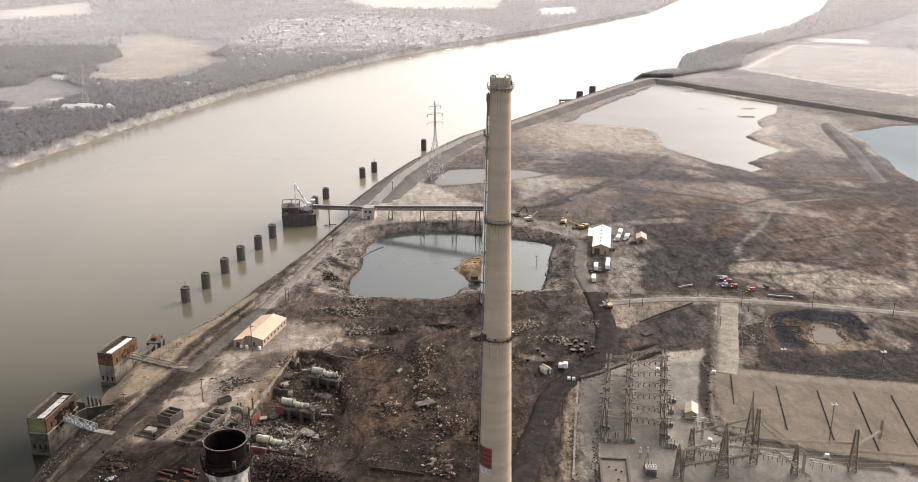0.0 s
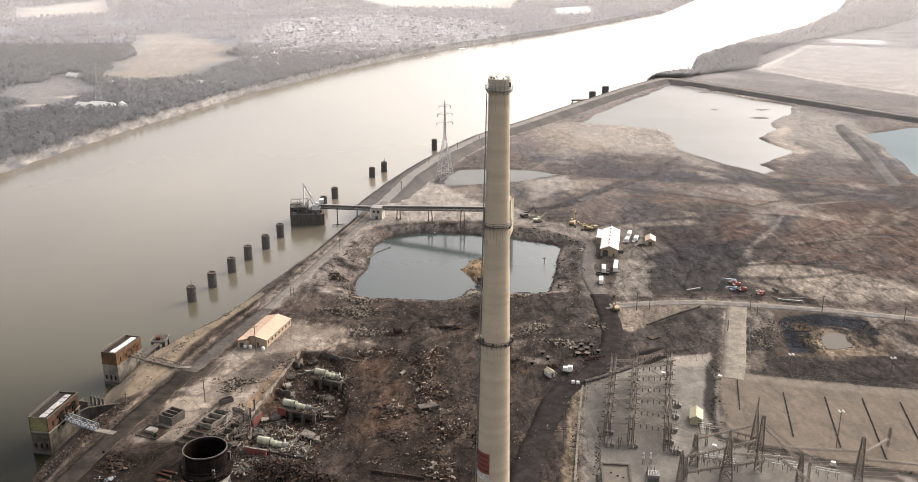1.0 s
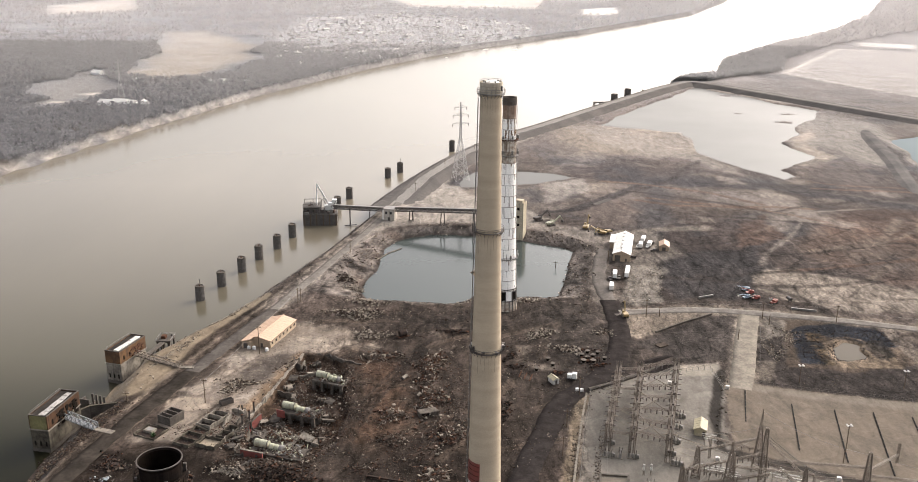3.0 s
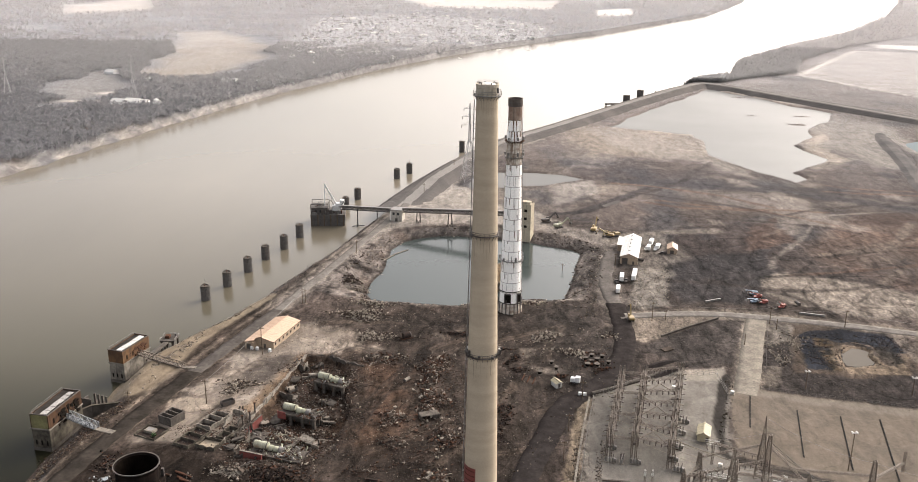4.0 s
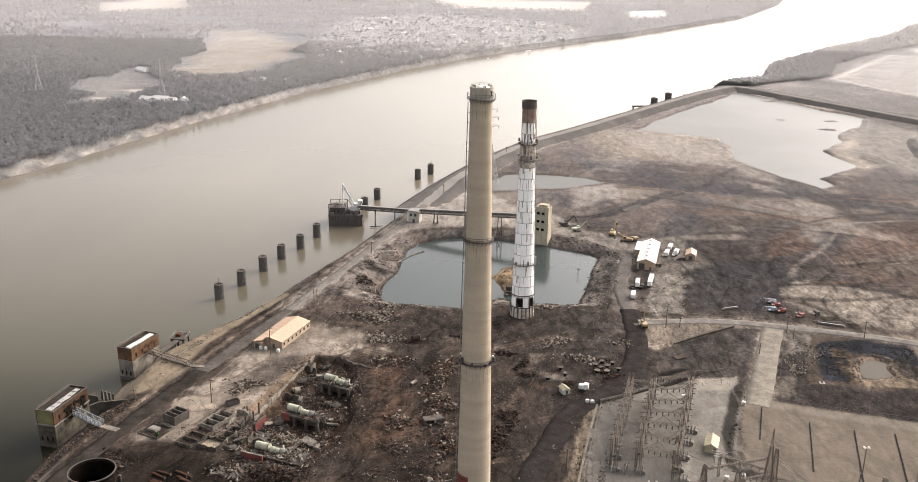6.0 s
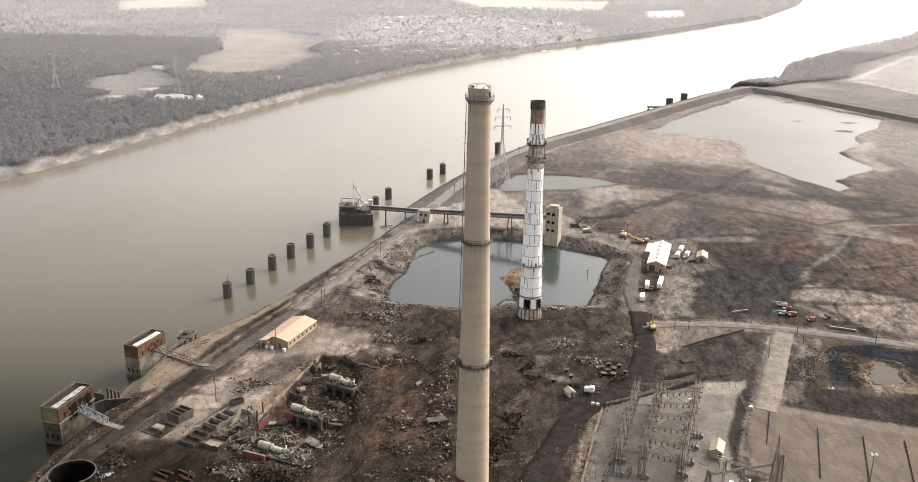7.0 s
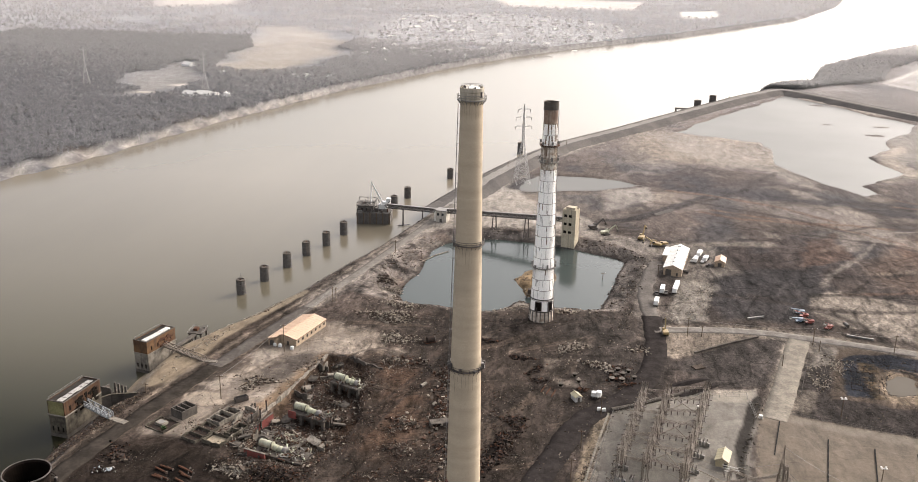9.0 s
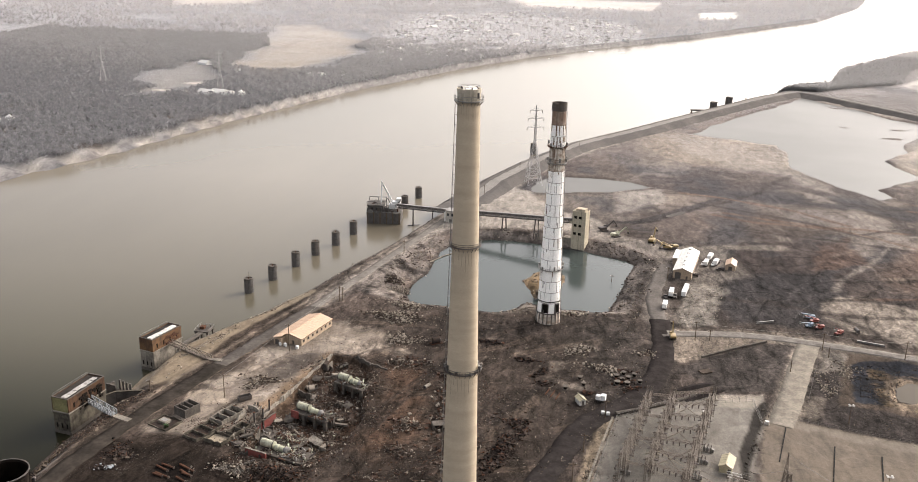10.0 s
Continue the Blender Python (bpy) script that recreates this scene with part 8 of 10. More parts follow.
debris("timber_heap", [(-116, 145, 7, 5, 20, 260), (-120, 138, 4, 3, 0, 40)], (GREY_RUBBLE, PALE_RUBBLE, TIMBER, DARK_SCRAP), "flat heap of broken boards and concrete on the slab", 404, (0.4, 1.5), 0.35, CONCRETE, "debris")
debris("rubble_pile", [(-101, 70, 8, 5, 10, 260)], (PALE_RUBBLE, GREY_RUBBLE, DARK_SCRAP, GREY_RUBBLE), "heap of pale broken concrete and dark scrap", 401, (0.4, 1.3), 1.2, CONCRETE)
debris("rubble_pile", [(-183, 86, 5, 12, 8, 330), (-176, 113, 5, 7, 10, 220)], (GREY_RUBBLE, DARK_SCRAP, BROWN_RUBBLE, PALE_RUBBLE), "broken rubble and driftwood on the river bank", 402, (0.25, 1.0), 0.0, MOUND)
debris("riprap", [(-160, 178, 2.0, 22, -20, 230), (-146, 225, 2.0, 26, -28, 230)], (PALE_RUBBLE, GREY_RUBBLE), "pale stones along the edge of the bank road", 403, (0.4, 1.0), 0.0, MOUND, "stones")
grit("loose_rubble", [(-97, 182), (-30, 192), (2, 150), (-2, 60), (-95, 60)], 11000, (GREY_RUBBLE, BROWN_RUBBLE, DARK_SCRAP, BROWN_RUBBLE, DARK_SCRAP, GREY_RUBBLE, PALE_RUBBLE), "brick and concrete fragments strewn over brown soil", 61, (0.1, 0.55))
grit("loose_rubble", [(-95, 262), (64, 262), (70, 150), (30, 90), (4, 60), (0, 190), (-60, 195)], 9000, (GREY_RUBBLE, DARK_SCRAP, GREY_RUBBLE, PALE_RUBBLE), "pale and dark fragments strewn over ashy ground", 62, (0.15, 0.6))
grit("loose_rubble", [(-150, 92), (-128, 178), (-96, 226), (-70, 206), (-90, 180), (-104, 112), (-110, 92), (-140, 90)], 3200, (PALE_RUBBLE, GREY_RUBBLE, BROWN_RUBBLE), "fragments strewn over the pale concrete slab", 63, (0.12, 0.45))
grit("pit_stones", [(-92, 285), (-92, 340), (-55, 405), (-19, 418), (60, 392), (86, 362), (74, 295), (66, 258), (-68, 252)], 7000, (GREY_RUBBLE, DARK_SCRAP, GREY_RUBBLE, PALE_RUBBLE), "rough stones on the slopes of the flooded pit", 64, (0.25, 0.9))
grit("bank_stones", [(-186, 60), (-168, 140), (-162, 215), (-130, 300), (-85, 460), (-40, 590), (-28, 590), (-72, 450), (-116, 300), (-140, 220), (-152, 160), (-170, 60)], 3600, (GREY_RUBBLE, PALE_RUBBLE, TIMBER), "stones and driftwood on the river bank", 65, (0.25, 0.9))
grit("lot_stones", [(100, 324), (122, 323), (109, 258), (87, 254)], 1800, (PALE_RUBBLE, PALE_RUBBLE, GREY_RUBBLE), "pale stones strewn over a gravel lot", 66, (0.12, 0.5))
grit("field_stones", [(150, 205), (170, 228), (182, 222), (168, 198), (152, 176)], 900, (PALE_RUBBLE, GREY_RUBBLE), "pale stones beside the concrete road", 67, (0.3, 0.9))
grit("tufts", [(165, 226), (222, 224), (300, 180), (300, 112), (214, 130), (135, 150)], 1100, (surface("dark_brush", (0.06, 0.053, 0.048), (0.1, 0.08, 0.06), 0.1, 1.0, 0.7),), "dark dead brush round the lagoon", 69, (0.2, 0.6))

# standing remains between the pedestals
def ruin_bay(at, turn, size, seed):
    """A corner of a wrecked building: two broken walls, a cracked slab on stumps, beams and hanging bars."""
    rnd = random.Random(seed)
    t = thing("ruined_bay", at, turn, "wrecked corner of concrete walls, cracked slab and fallen beams", "ruin", "wrecked bays of the turbine hall")
    s, h = size, rnd.uniform(1.6, 3.6)
    ruin_wall(t, (-s, -s * 0.7), (s, -s * 0.7), h, 0.45, -1.5, rnd.choice((RUIN_CONC, DARK_CONC)), 1.4, seed)
    ruin_wall(t, (s, -s * 0.6), (s, s * 0.7), h * 0.9, 0.45, -1.5, rnd.choice((RUIN_CONC, CONCRETE)), 1.4, seed + 500)
    slab = part("slab", boxes((-s * 0.8, s * 0.7, -s * 0.5, s * 0.55, -0.2, 0.15), bevel=0.08), rnd.choice((RUIN_CONC, PALE_RUBBLE, GREY_RUBBLE)), t)
    slab.matrix_basis = pose(0, 0, h * 0.55, rnd.uniform(-22, 22), rnd.uniform(-22, 22), rnd.uniform(-20, 20))
    for x, y in ((-s * 0.8, s * 0.5), (0, s * 0.6), (-s * 0.7, -s * 0.2)):
        part("column", boxes((x - 0.3, x + 0.3, y - 0.3, y + 0.3, -1.5, h * rnd.uniform(0.6, 1.35))), rnd.choice((RUIN_CONC, DARK_CONC)), t)
    for _ in range(5):
        p = Vector((rnd.uniform(-s, s), rnd.uniform(-s, s), rnd.uniform(0.2, h)))
        q = p + Vector((rnd.uniform(-3, 3), rnd.uniform(-3, 3), rnd.uniform(-1.2, 1.2)))
        part("fallen_beam", beams([(p, q)], rnd.uniform(0.15, 0.4)), rnd.choice((RUST, DARK_SCRAP, GREY_RUBBLE, PALE_RUBBLE, DARK_STEEL)), t)
    return t


for n_, (x, y, s) in enumerate(((-93, 171, 3.2), (-84, 174, 2.6), (-93, 148, 2.6), (-89, 140, 2.2), (-86, 127, 2.4), (-93, 122, 3.0), (-98, 115, 2.6), (-104, 106, 2.4), (-99, 104, 2.8), (-97, 94, 2.8), (-106, 88, 2.4), (-90, 110, 2.4), (-71, 122, 2.0), (-72, 98, 2.4), (-77, 94, 2.2), (-75, 135, 2.0), (-101, 82, 2.2), (-96, 70, 3.0), (-86, 72, 2.6), (-80, 158, 2.4), (-109, 118, 1.8), (-104, 96, 2.2))):
    ruin_bay((x, y, ground_at(x, y) - 0.3), -20 + 37 * (n_ % 5) + 180 * (n_ % 2), s, 2000 + n_)
def collapsed_slab(at, turn, long, wide, tilt, seed):
    """A floor slab broken off its columns, lying askew, with bars hanging from its torn edge."""
    rnd = random.Random(seed)
    t = thing("collapsed_slab", at, turn, "cracked grey floor slab lying askew with bent bars", "slab", "collapsed slabs of the turbine hall")
    bm, l, w = bmesh.new(), long / 2, wide / 2
    rim = [(-l, -w), (-l * 0.3, -w * rnd.uniform(0.85, 1.1)), (l * 0.4, -w), (l * rnd.uniform(0.8, 1.1), -w * 0.6), (l * rnd.uniform(0.75, 1.0), w * 0.2), (l * 0.9, w), (0, w * rnd.uniform(0.8, 1.05)), (-l, w)]
    rows = [[bm.verts.new((x, y, z)) for x, y in rim] for z in (-0.3, 0.3)]
    bm.faces.new(rows[0][::-1]), bm.faces.new(rows[1])
    for i in range(len(rim)):
        bm.faces.new((rows[0][i], rows[0][(i + 1) % len(rim)], rows[1][(i + 1) % len(rim)], rows[1][i]))
    slab = part("slab", bm, rnd.choice((RUIN_CONC, WALL_CONC, RUIN_CONC)), t)
    slab.matrix_basis = pose(0, 0, 1.6, tilt, rnd.uniform(-14, 14), 0)
    for k in range(5):
        y = -w + 2 * w * (k + 0.5) / 5
        part("bent_bar", tube([(l * 0.9, y, 0), (l * 1.15, y + rnd.uniform(-0.3, 0.3), -0.2), (l * 1.25, y + rnd.uniform(-0.5, 0.5), -1.2)], 0.1), RUST, slab)
    for x in (-l * 0.7, l * 0.3):
        part("stump", boxes((x - 0.35, x + 0.35, w * 0.3, w * 0.3 + 0.7, -2.5, rnd.uniform(0.6, 1.6))), DARK_CONC, t)
    return t


for n_, (x, y, a, l, w, tl) in enumerate(((-97, 101, -17, 8, 5, 16), (-86, 104, 20, 6.5, 5, -20), (-76, 100, -30, 7, 4, 18), (-104, 93, 10, 5.5, 4, -14), (-93, 116, -24, 6, 4.5, 22), (-69, 116, 15, 6, 4, -18), (-88, 128, -20, 5.5, 4, 15), (-78, 126, 40, 5, 3.5, -24), (-93, 157, -15, 6, 4, 20), (-84, 163, 25, 5.5, 4, -15), (-71, 134, -40, 5, 3.5, 20), (-80, 92, -17, 7, 3.5, 12))):
    collapsed_slab((x, y, ground_at(x, y)), a, l, w, tl, 3000 + n_)
debris("basement_rubble", [(-90, 165, 10, 9, 0, 520), (-92, 140, 8, 10, 0, 420), (-80, 130, 12, 6, -20, 420), (-90, 108, 12, 12, 0, 760), (-75, 104, 10, 8, -20, 380), (-98, 92, 12, 10, 0, 620), (-72, 88, 10, 8, 0, 300), (-90, 74, 16, 6, -15, 520), (-68, 140, 8, 10, 0, 260)], (GREY_RUBBLE, DARK_SCRAP, BROWN_RUBBLE, DARK_SCRAP, PALE_RUBBLE), "dense rubble of brick, steel and concrete filling the wrecked basement", 777, (0.25, 1.0), 0.0, MOUND)
debris("basement_rubble", [(-86, 150, 5, 18, -10, 200), (-92, 110, 5, 14, -10, 240), (-93, 88, 12, 5, -15, 240)], (PALE_RUBBLE, RUST, GREY_RUBBLE, BROWN_RUBBLE), "pale broken pieces and rusty bars over the basement rubble", 778, (0.3, 1.0), 0.6, MOUND)

for n_, (x, y, rx, ry, a, c, z) in enumerate(((-83, 83, 9.5, 3.6, -17, 230, 0.65), (-76, 113.5, 5.5, 2.8, -20, 90, 1.65), (-69, 146.5, 5.0, 2.8, -24, 70, 1.65), (-86, 95.5, 7.5, 3.6, -17, 220, 0.05))):
    debris("pedestal_clutter", [(x, y, rx, ry, a, c)], (DARK_SCRAP, RUST, GREY_RUBBLE, GREEN_PAINT, PALE_RUBBLE), "rusty pipes, plates and broken concrete lying on the pedestal", 820 + n_, (0.3, 1.2), 0.5, MOUND, "debris", z)
debris("bank_debris", [(-172, 98, 5, 17, -8, 420), (-178, 78, 5, 12, -6, 260), (-168, 118, 4, 8, -10, 160)], (DARK_SCRAP, TIMBER, GREY_RUBBLE, BROWN_RUBBLE), "driftwood, rubble and scrap heaped between the intake house and the road", 830, (0.25, 1.0), 0.0, MOUND)
debris("bank_debris", [(-183, 62, 3, 16, -6, 120)], (TIMBER, TIMBER, GREY_RUBBLE), "old timbers strewn down the river bank", 831, (0.8, 2.4), 0.0, MOUND)

# single pieces lying about
WHITE_SCRAP = surface("pale_blue_scrap", (0.36, 0.39, 0.41), (0.2, 0.21, 0.22), 0.6, 2.0, 0.6, rough=0.6)
t = thing("steel_drum", (-41.5, 203.5, 0.2), 30, "large rusty cylindrical vessel lying on its side", "vessel")
part("shell", drum(bmesh.new(), (-2.0, 0, 1.8), (2.0, 0, 1.8), 1.6, 20), DARK_SCRAP, t)
part("end_plate", turned([(1.0, 2.0), (1.6, 2.0), (1.6, 2.15), (1.0, 2.15), (1.0, 2.0)], 20), GREY_STEEL, t).matrix_basis = pose(0, 0, 1.8, 0, 90, 0)
part("skid", boxes((-3.4, 3.4, -1.2, -0.8, 0, 0.4), (-3.4, 3.4, 0.8, 1.2, 0, 0.4)), RUST, t)
t = thing("steel_drum", (-37, 153, 0.2), 60, "pale cylindrical tank lying among rubble", "vessel")
part("shell", drum(bmesh.new(), (-1.9, 0, 1.0), (1.9, 0, 1.0), 0.85, 16), CONCRETE, t)
part("end_plate", drum(bmesh.new(), (-2.05, 0, 1.0), (-1.9, 0, 1.0), 0.8, 16), DARK_STEEL, t)
t = thing("concrete_block", (-24, 118, 0), 20, "large broken concrete block with a dark recess", "block")
part("block", boxes((-4.5, 4.5, -2.2, 2.2, -0.5, 2.2), bevel=0.2), RUIN_CONC, t)
# black slab on the face, painted as the shade of a hollow
part("recess", boxes((-3.6, 1.0, -2.3, -2.0, 0.2, 1.9)), SOOT_AND_SHADE, t)
for n_, (x, y, r, z) in enumerate(((52.7, 181.6, 1.7, 0), (56.3, 185.6, 1.6, 0), (53.0, 174.5, 1.8, 0), (57.8, 174.4, 1.8, 0), (58.5, 180.8, 1.7, 0), (61.5, 184.5, 1.5, 0), (55.4, 178.2, 1.5, 0), (34.9, 176.1, 1.5, 0), (36.9, 169.8, 1.4, 0), (28.3, 164.4, 1.6, 0), (64.0, 177.5, 1.4, 0))):
    r *= 0.84
    t = thing("cable_reel", (x, y, z), 20 * n_, "round dark reel with a dusty top lying on ashy ground", "reel", "reels on the dark ground")
    part("core", drum(bmesh.new(), (0, 0, 0.18), (0, 0, 1.5), r * 0.7, 14), SOOT_AND_SHADE, t)
    part("flange", turned([(r * 0.3, 1.5), (r, 1.5), (r, 1.68), (r * 0.3, 1.68), (r * 0.3, 1.5)], 18), DUSTY_TOP if n_ in (2, 3, 8) else DARK_CONC, t)
    part("hub", drum(bmesh.new(), (0, 0, 1.4), (0, 0, 1.74), r * 0.28, 10), DARK_STEEL, t)
    part("flange", drum(bmesh.new(), (0, 0, 0), (0, 0, 0.18), r, 18), DARK_CONC, t)
debris("scrap_heap", [(39, 161.5, 3.2, 1.6, 20, 90), (57, 189, 4, 1.6, 0, 60), (60, 170, 5, 1.4, 25, 70)], (DARK_SCRAP, RUST, DARK_SCRAP, GREY_RUBBLE), "dark scrap heaped between cable reels", 341, (0.4, 1.3), 0.9, DARK_SCRAP, "scrap")
lorry(G(47.3, 154.6), 75, 4.6, "white box truck beside the ash road")
for x, y in ((46.2, 142.6), (48.4, 142.2)):
    t = thing("generator_set", (x, y, ground_at(x, y)), 20, "small white generator set on a skid at the yard gate", "generator", "generator sets at the gate")
    part("case", boxes((-0.8, 0.8, -0.6, 0.6, 0.25, 1.6), bevel=0.08), WHITE_PAINT, t)
    part("skid", boxes((-1.0, 1.0, -0.7, -0.5, 0, 0.25), (-1.0, 1.0, 0.5, 0.7, 0, 0.25)), DARK_STEEL, t)
    part("exhaust", drum(bmesh.new(), (0.4, 0, 1.6), (0.4, 0, 2.0), 0.1, 8), DARK_STEEL, t)
for k in range(9):
    rnd = random.Random(700 + k)
    x, y = -122 + rnd.uniform(-7, 7), 62 + rnd.uniform(-4, 6)
    t = thing("rusty_pipe", (x, y, ground_at(x, y) + 0.45), -25 + rnd.uniform(-8, 8), "rusty steel pipe lying on black ground", "pipe", "pipes laid on the ground")
    l = rnd.uniform(4, 8)
    part("tube", drum(bmesh.new(), (-l / 2, 0, 0), (l / 2, 0, 0), 0.42, 10), RUST, t)
    part("end_flange", drum(bmesh.new(), (l / 2 - 0.15, 0, 0), (l / 2, 0, 0), 0.58, 12), DARK_STEEL, t)
for k, (x, y, a) in enumerate(((20, 160, 75), (22.5, 158, 75), (25, 156, 75))):
    t = thing("steel_rail", (x, y, 0.1), a, "dark steel rail lying on brown soil", "rail", "rails on the soil")
    part("web", boxes((-3.5, 3.5, -0.1, 0.1, 0.05, 0.5)), RUST, t)
    part("flange", boxes((-3.5, 3.5, -0.3, 0.3, 0, 0.06)), RUST, t)
debris("scrap_heap", [(-152, 61, 4.2, 1.8, 12, 60)], (DARK_SCRAP, GREY_STEEL, WHITE_SCRAP, DARK_SCRAP), "dark and pale blue scrap dumped on black ground", 342, (0.5, 1.5), 0.7, DARK_SCRAP, "scrap")
t = thing("pump_raft", (8, 292, -4.2), 10, "old timber pump platform at the pit's edge", "platform")
part("deck", boxes((-4, 4, -3, 3, 1.2, 1.6)), TIMBER, t)
for x in (-3.5, 3.1):
    for y in (-2.6, 2.2):
        part("post", boxes((x, x + 0.4, y, y + 0.4, -3, 1.2)), TIMBER, t)
part("pump_house", boxes((-2.6, 1.5, -1.6, 2, 1.6, 4.2)), GREY_RUBBLE, t)

t = thing("floating_boom", (0, 0, 0), 0, "weathered pipe boom along the edge of the flooded pit", "boom")
bend = [(-84, 298, -2.6), (-81, 308, -3.6), (-76, 326, -4.7), (-70, 342, -4.75), (-63, 357, -4.8), (-55, 367, -4.8)]
for p, q in zip(bend, bend[1:]):
    part("pipe_section", drum(bmesh.new(), p, q, 0.45, 10), CONCRETE, t)
    part("coupling", drum(bmesh.new(), (q[0] - 0.3, q[1] - 0.5, q[2]), (q[0] + 0.3, q[1] + 0.5, q[2]), 0.62, 10), DARK_STEEL, t)
debris("rubble_pile", [(-85, 297, 4, 6, 10, 220)], (DARK_SCRAP, GREY_RUBBLE, DARK_SCRAP, PALE_RUBBLE), "dark heap of stone at the corner of the flooded pit", 411, (0.5, 1.6), 2.2, DARK_SCRAP)
debris("rubble_pile", [(-76, 284, 6, 4, 0, 160)], (PALE_RUBBLE, GREY_RUBBLE), "pale heap of broken stone beside the flooded pit", 412, (0.4, 1.2), 0.9, MOUND)
debris("rubble_pile", [(8, 266, 9, 3, 15, 220), (-6, 258, 7, 3, 10, 120)], (PALE_RUBBLE, GREY_RUBBLE, PALE_RUBBLE), "pale broken stone along the shore of the pit", 413, (0.4, 1.2), 0.4, MOUND)
for k, (x, y, z, a, sc) in enumerate(((-86, 101, -0.3, 20, 1.0), (-82, 80, 0.8, 60, 1.2), (-92, 88, 0.9, 10, 1.1), (-80, 112, 1.7, 35, 0.9), (-75, 145, 1.7, 70, 0.9), (-94, 97, 0.2, 0, 1.3))):
    rnd = random.Random(1300 + k)
    t = thing("twisted_pipework", (x, y, z), a, "tangle of rusty and pale broken pipework on the ruins", "pipework", "tangles of pipework")
    for n in range(9):
        p = Vector((rnd.uniform(-3, 3), rnd.uniform(-2, 2), rnd.uniform(0, 0.6))) * sc
        q = p + Vector((rnd.uniform(-2.5, 2.5), rnd.uniform(-1.6, 1.6), rnd.uniform(0, 1.8))) * sc
        m = p.lerp(q, 0.5) + Vector((rnd.uniform(-0.8, 0.8), rnd.uniform(-0.8, 0.8), rnd.uniform(0, 0.8)))
        part("pipe", tube([p, m, q], rnd.uniform(0.15, 0.45)), rnd.choice((RUST, DARK_SCRAP, GREY_STEEL, PALE_RUBBLE, RUST)), t)
t = thing("fallen_girder", (-35, 63, 0.3), -8, "long dark girder fallen across black ground", "girder")
part("girder", tube([(-11, 1.5, 0.3), (-4, 0.4, 0.5), (3, 0, 0.3), (11, -1.2, 0.2)], 0.7), DARK_SCRAP, t)
part("stiffener", boxes((-6, -5.6, -0.6, 1.4, 0, 0.9), (2, 2.4, -0.8, 0.8, 0, 0.9)), RUST, t)

grit("lagoon_debris", [(168, 182), (170, 203), (176, 222), (222, 220), (226, 202), (210, 184), (188, 179)], 2600, (DARK_SCRAP, surface("blue_black_slag", (0.028, 0.031, 0.038), (0.05, 0.055, 0.06), 0.5, 2.0, 0.6), GREY_RUBBLE), "blue-black slag and debris round a muddy pool", 71, (0.15, 0.55))
t = thing("low_wall", (0, 0, 0), 0, "low dark wall along the edge of a black ash lot", "wall")
for p, q in (((97, 213), (115, 227)), ((115, 227), (134, 240))):
    part("wall_panel", tube([(*p, 0.5), (*q, 0.5)], 1.0), DARK_CONC, t)
grit("ditch_brush", [(119, 163), (123, 162), (119, 146), (109, 112), (105, 92), (109, 85), (101, 88), (101, 93), (105, 112), (115, 146)], 900, (surface("ditch_scrub", (0.05, 0.044, 0.038), (0.08, 0.068, 0.055), 0.2, 1.0, 0.7),), "dark dead brush in a ditch beside the apron", 72, (0.3, 1.0))
grit("ditch_brush", [(106, 92), (142, 73), (180, 60), (240, 35), (240, 31), (180, 56), (142, 69), (105, 88)], 900, (surface("verge_scrub", (0.055, 0.048, 0.041), (0.08, 0.068, 0.055), 0.2, 1.0, 0.7),), "dark dead brush along the edge of the apron", 73, (0.3, 0.9))


# ---- switchyard ----
def lattice_post(parent, x, y, z0, z1, w, material, bar=0.14, name="column", top_w=None):
    """A square lattice column as one mesh."""
    rows = []
    tw = top_w or w
    n = max(2, int((z1 - z0) / (w * 1.5)))
    wd = lambda k: (w + (tw - w) * k) / 2
    for i in range(n):
        a, b = i / n, (i + 1) / n
        za, zb = z0 + (z1 - z0) * a, z0 + (z1 - z0) * b
        for (sx, sy), (tx, ty) in (((-1, -1), (1, -1)), ((1, -1), (1, 1)), ((1, 1), (-1, 1)), ((-1, 1), (-1, -1))):
            rows.append(((x + sx * wd(a), y + sy * wd(a), za), (x + sx * wd(b), y + sy * wd(b), zb)))
            rows.append(((x + sx * wd(a), y + sy * wd(a), za), (x + tx * wd(b), y + ty * wd(b), zb)))
    return part(name, beams(rows, bar), material, parent)


def lattice_beam(parent, p, q, w, material, bar=0.1, name="beam"):
    p, q = Vector(p), Vector(q)
    way = (q - p).normalized()
    side = way.cross((0, 0, 1)).normalized() * w / 2
    up = Vector((0, 0, w / 2))
    n = max(2, int((q - p).length / (w * 2.0)))
    corners = (-side - up, side - up, side + up, -side + up)
    rows = [(p + c, q + c) for c in corners]
    for i in range(n):
        a, b = p.lerp(q, i / n), p.lerp(q, (i + 1) / n)
        for k in range(4):
            rows.append((a + corners[k], b + corners[(k + 1) % 4]))
    return part(name, beams(rows, bar), material, parent)


PORCELAIN = surface("brown_porcelain", (0.07, 0.05, 0.04), (0.05, 0.04, 0.035), 1.0, 4.0, 0.4, rough=0.35)


def row_line(k):
    """Foot of a column in the three rows of the bus structure: row 0 to 2, k along the row from near to far."""
    return [((53 + 13.5 * k, 88 + 60 * k), (63 + 14.0 * k, 86 + 62 * k), (77 + 18.0 * k, 80 + 72 * k))][0]


t = thing("bus_structure", (0, 0, 0), 0, "rusty lattice steel bus structure with hanging insulators", "switchgear")
BAYS = 7
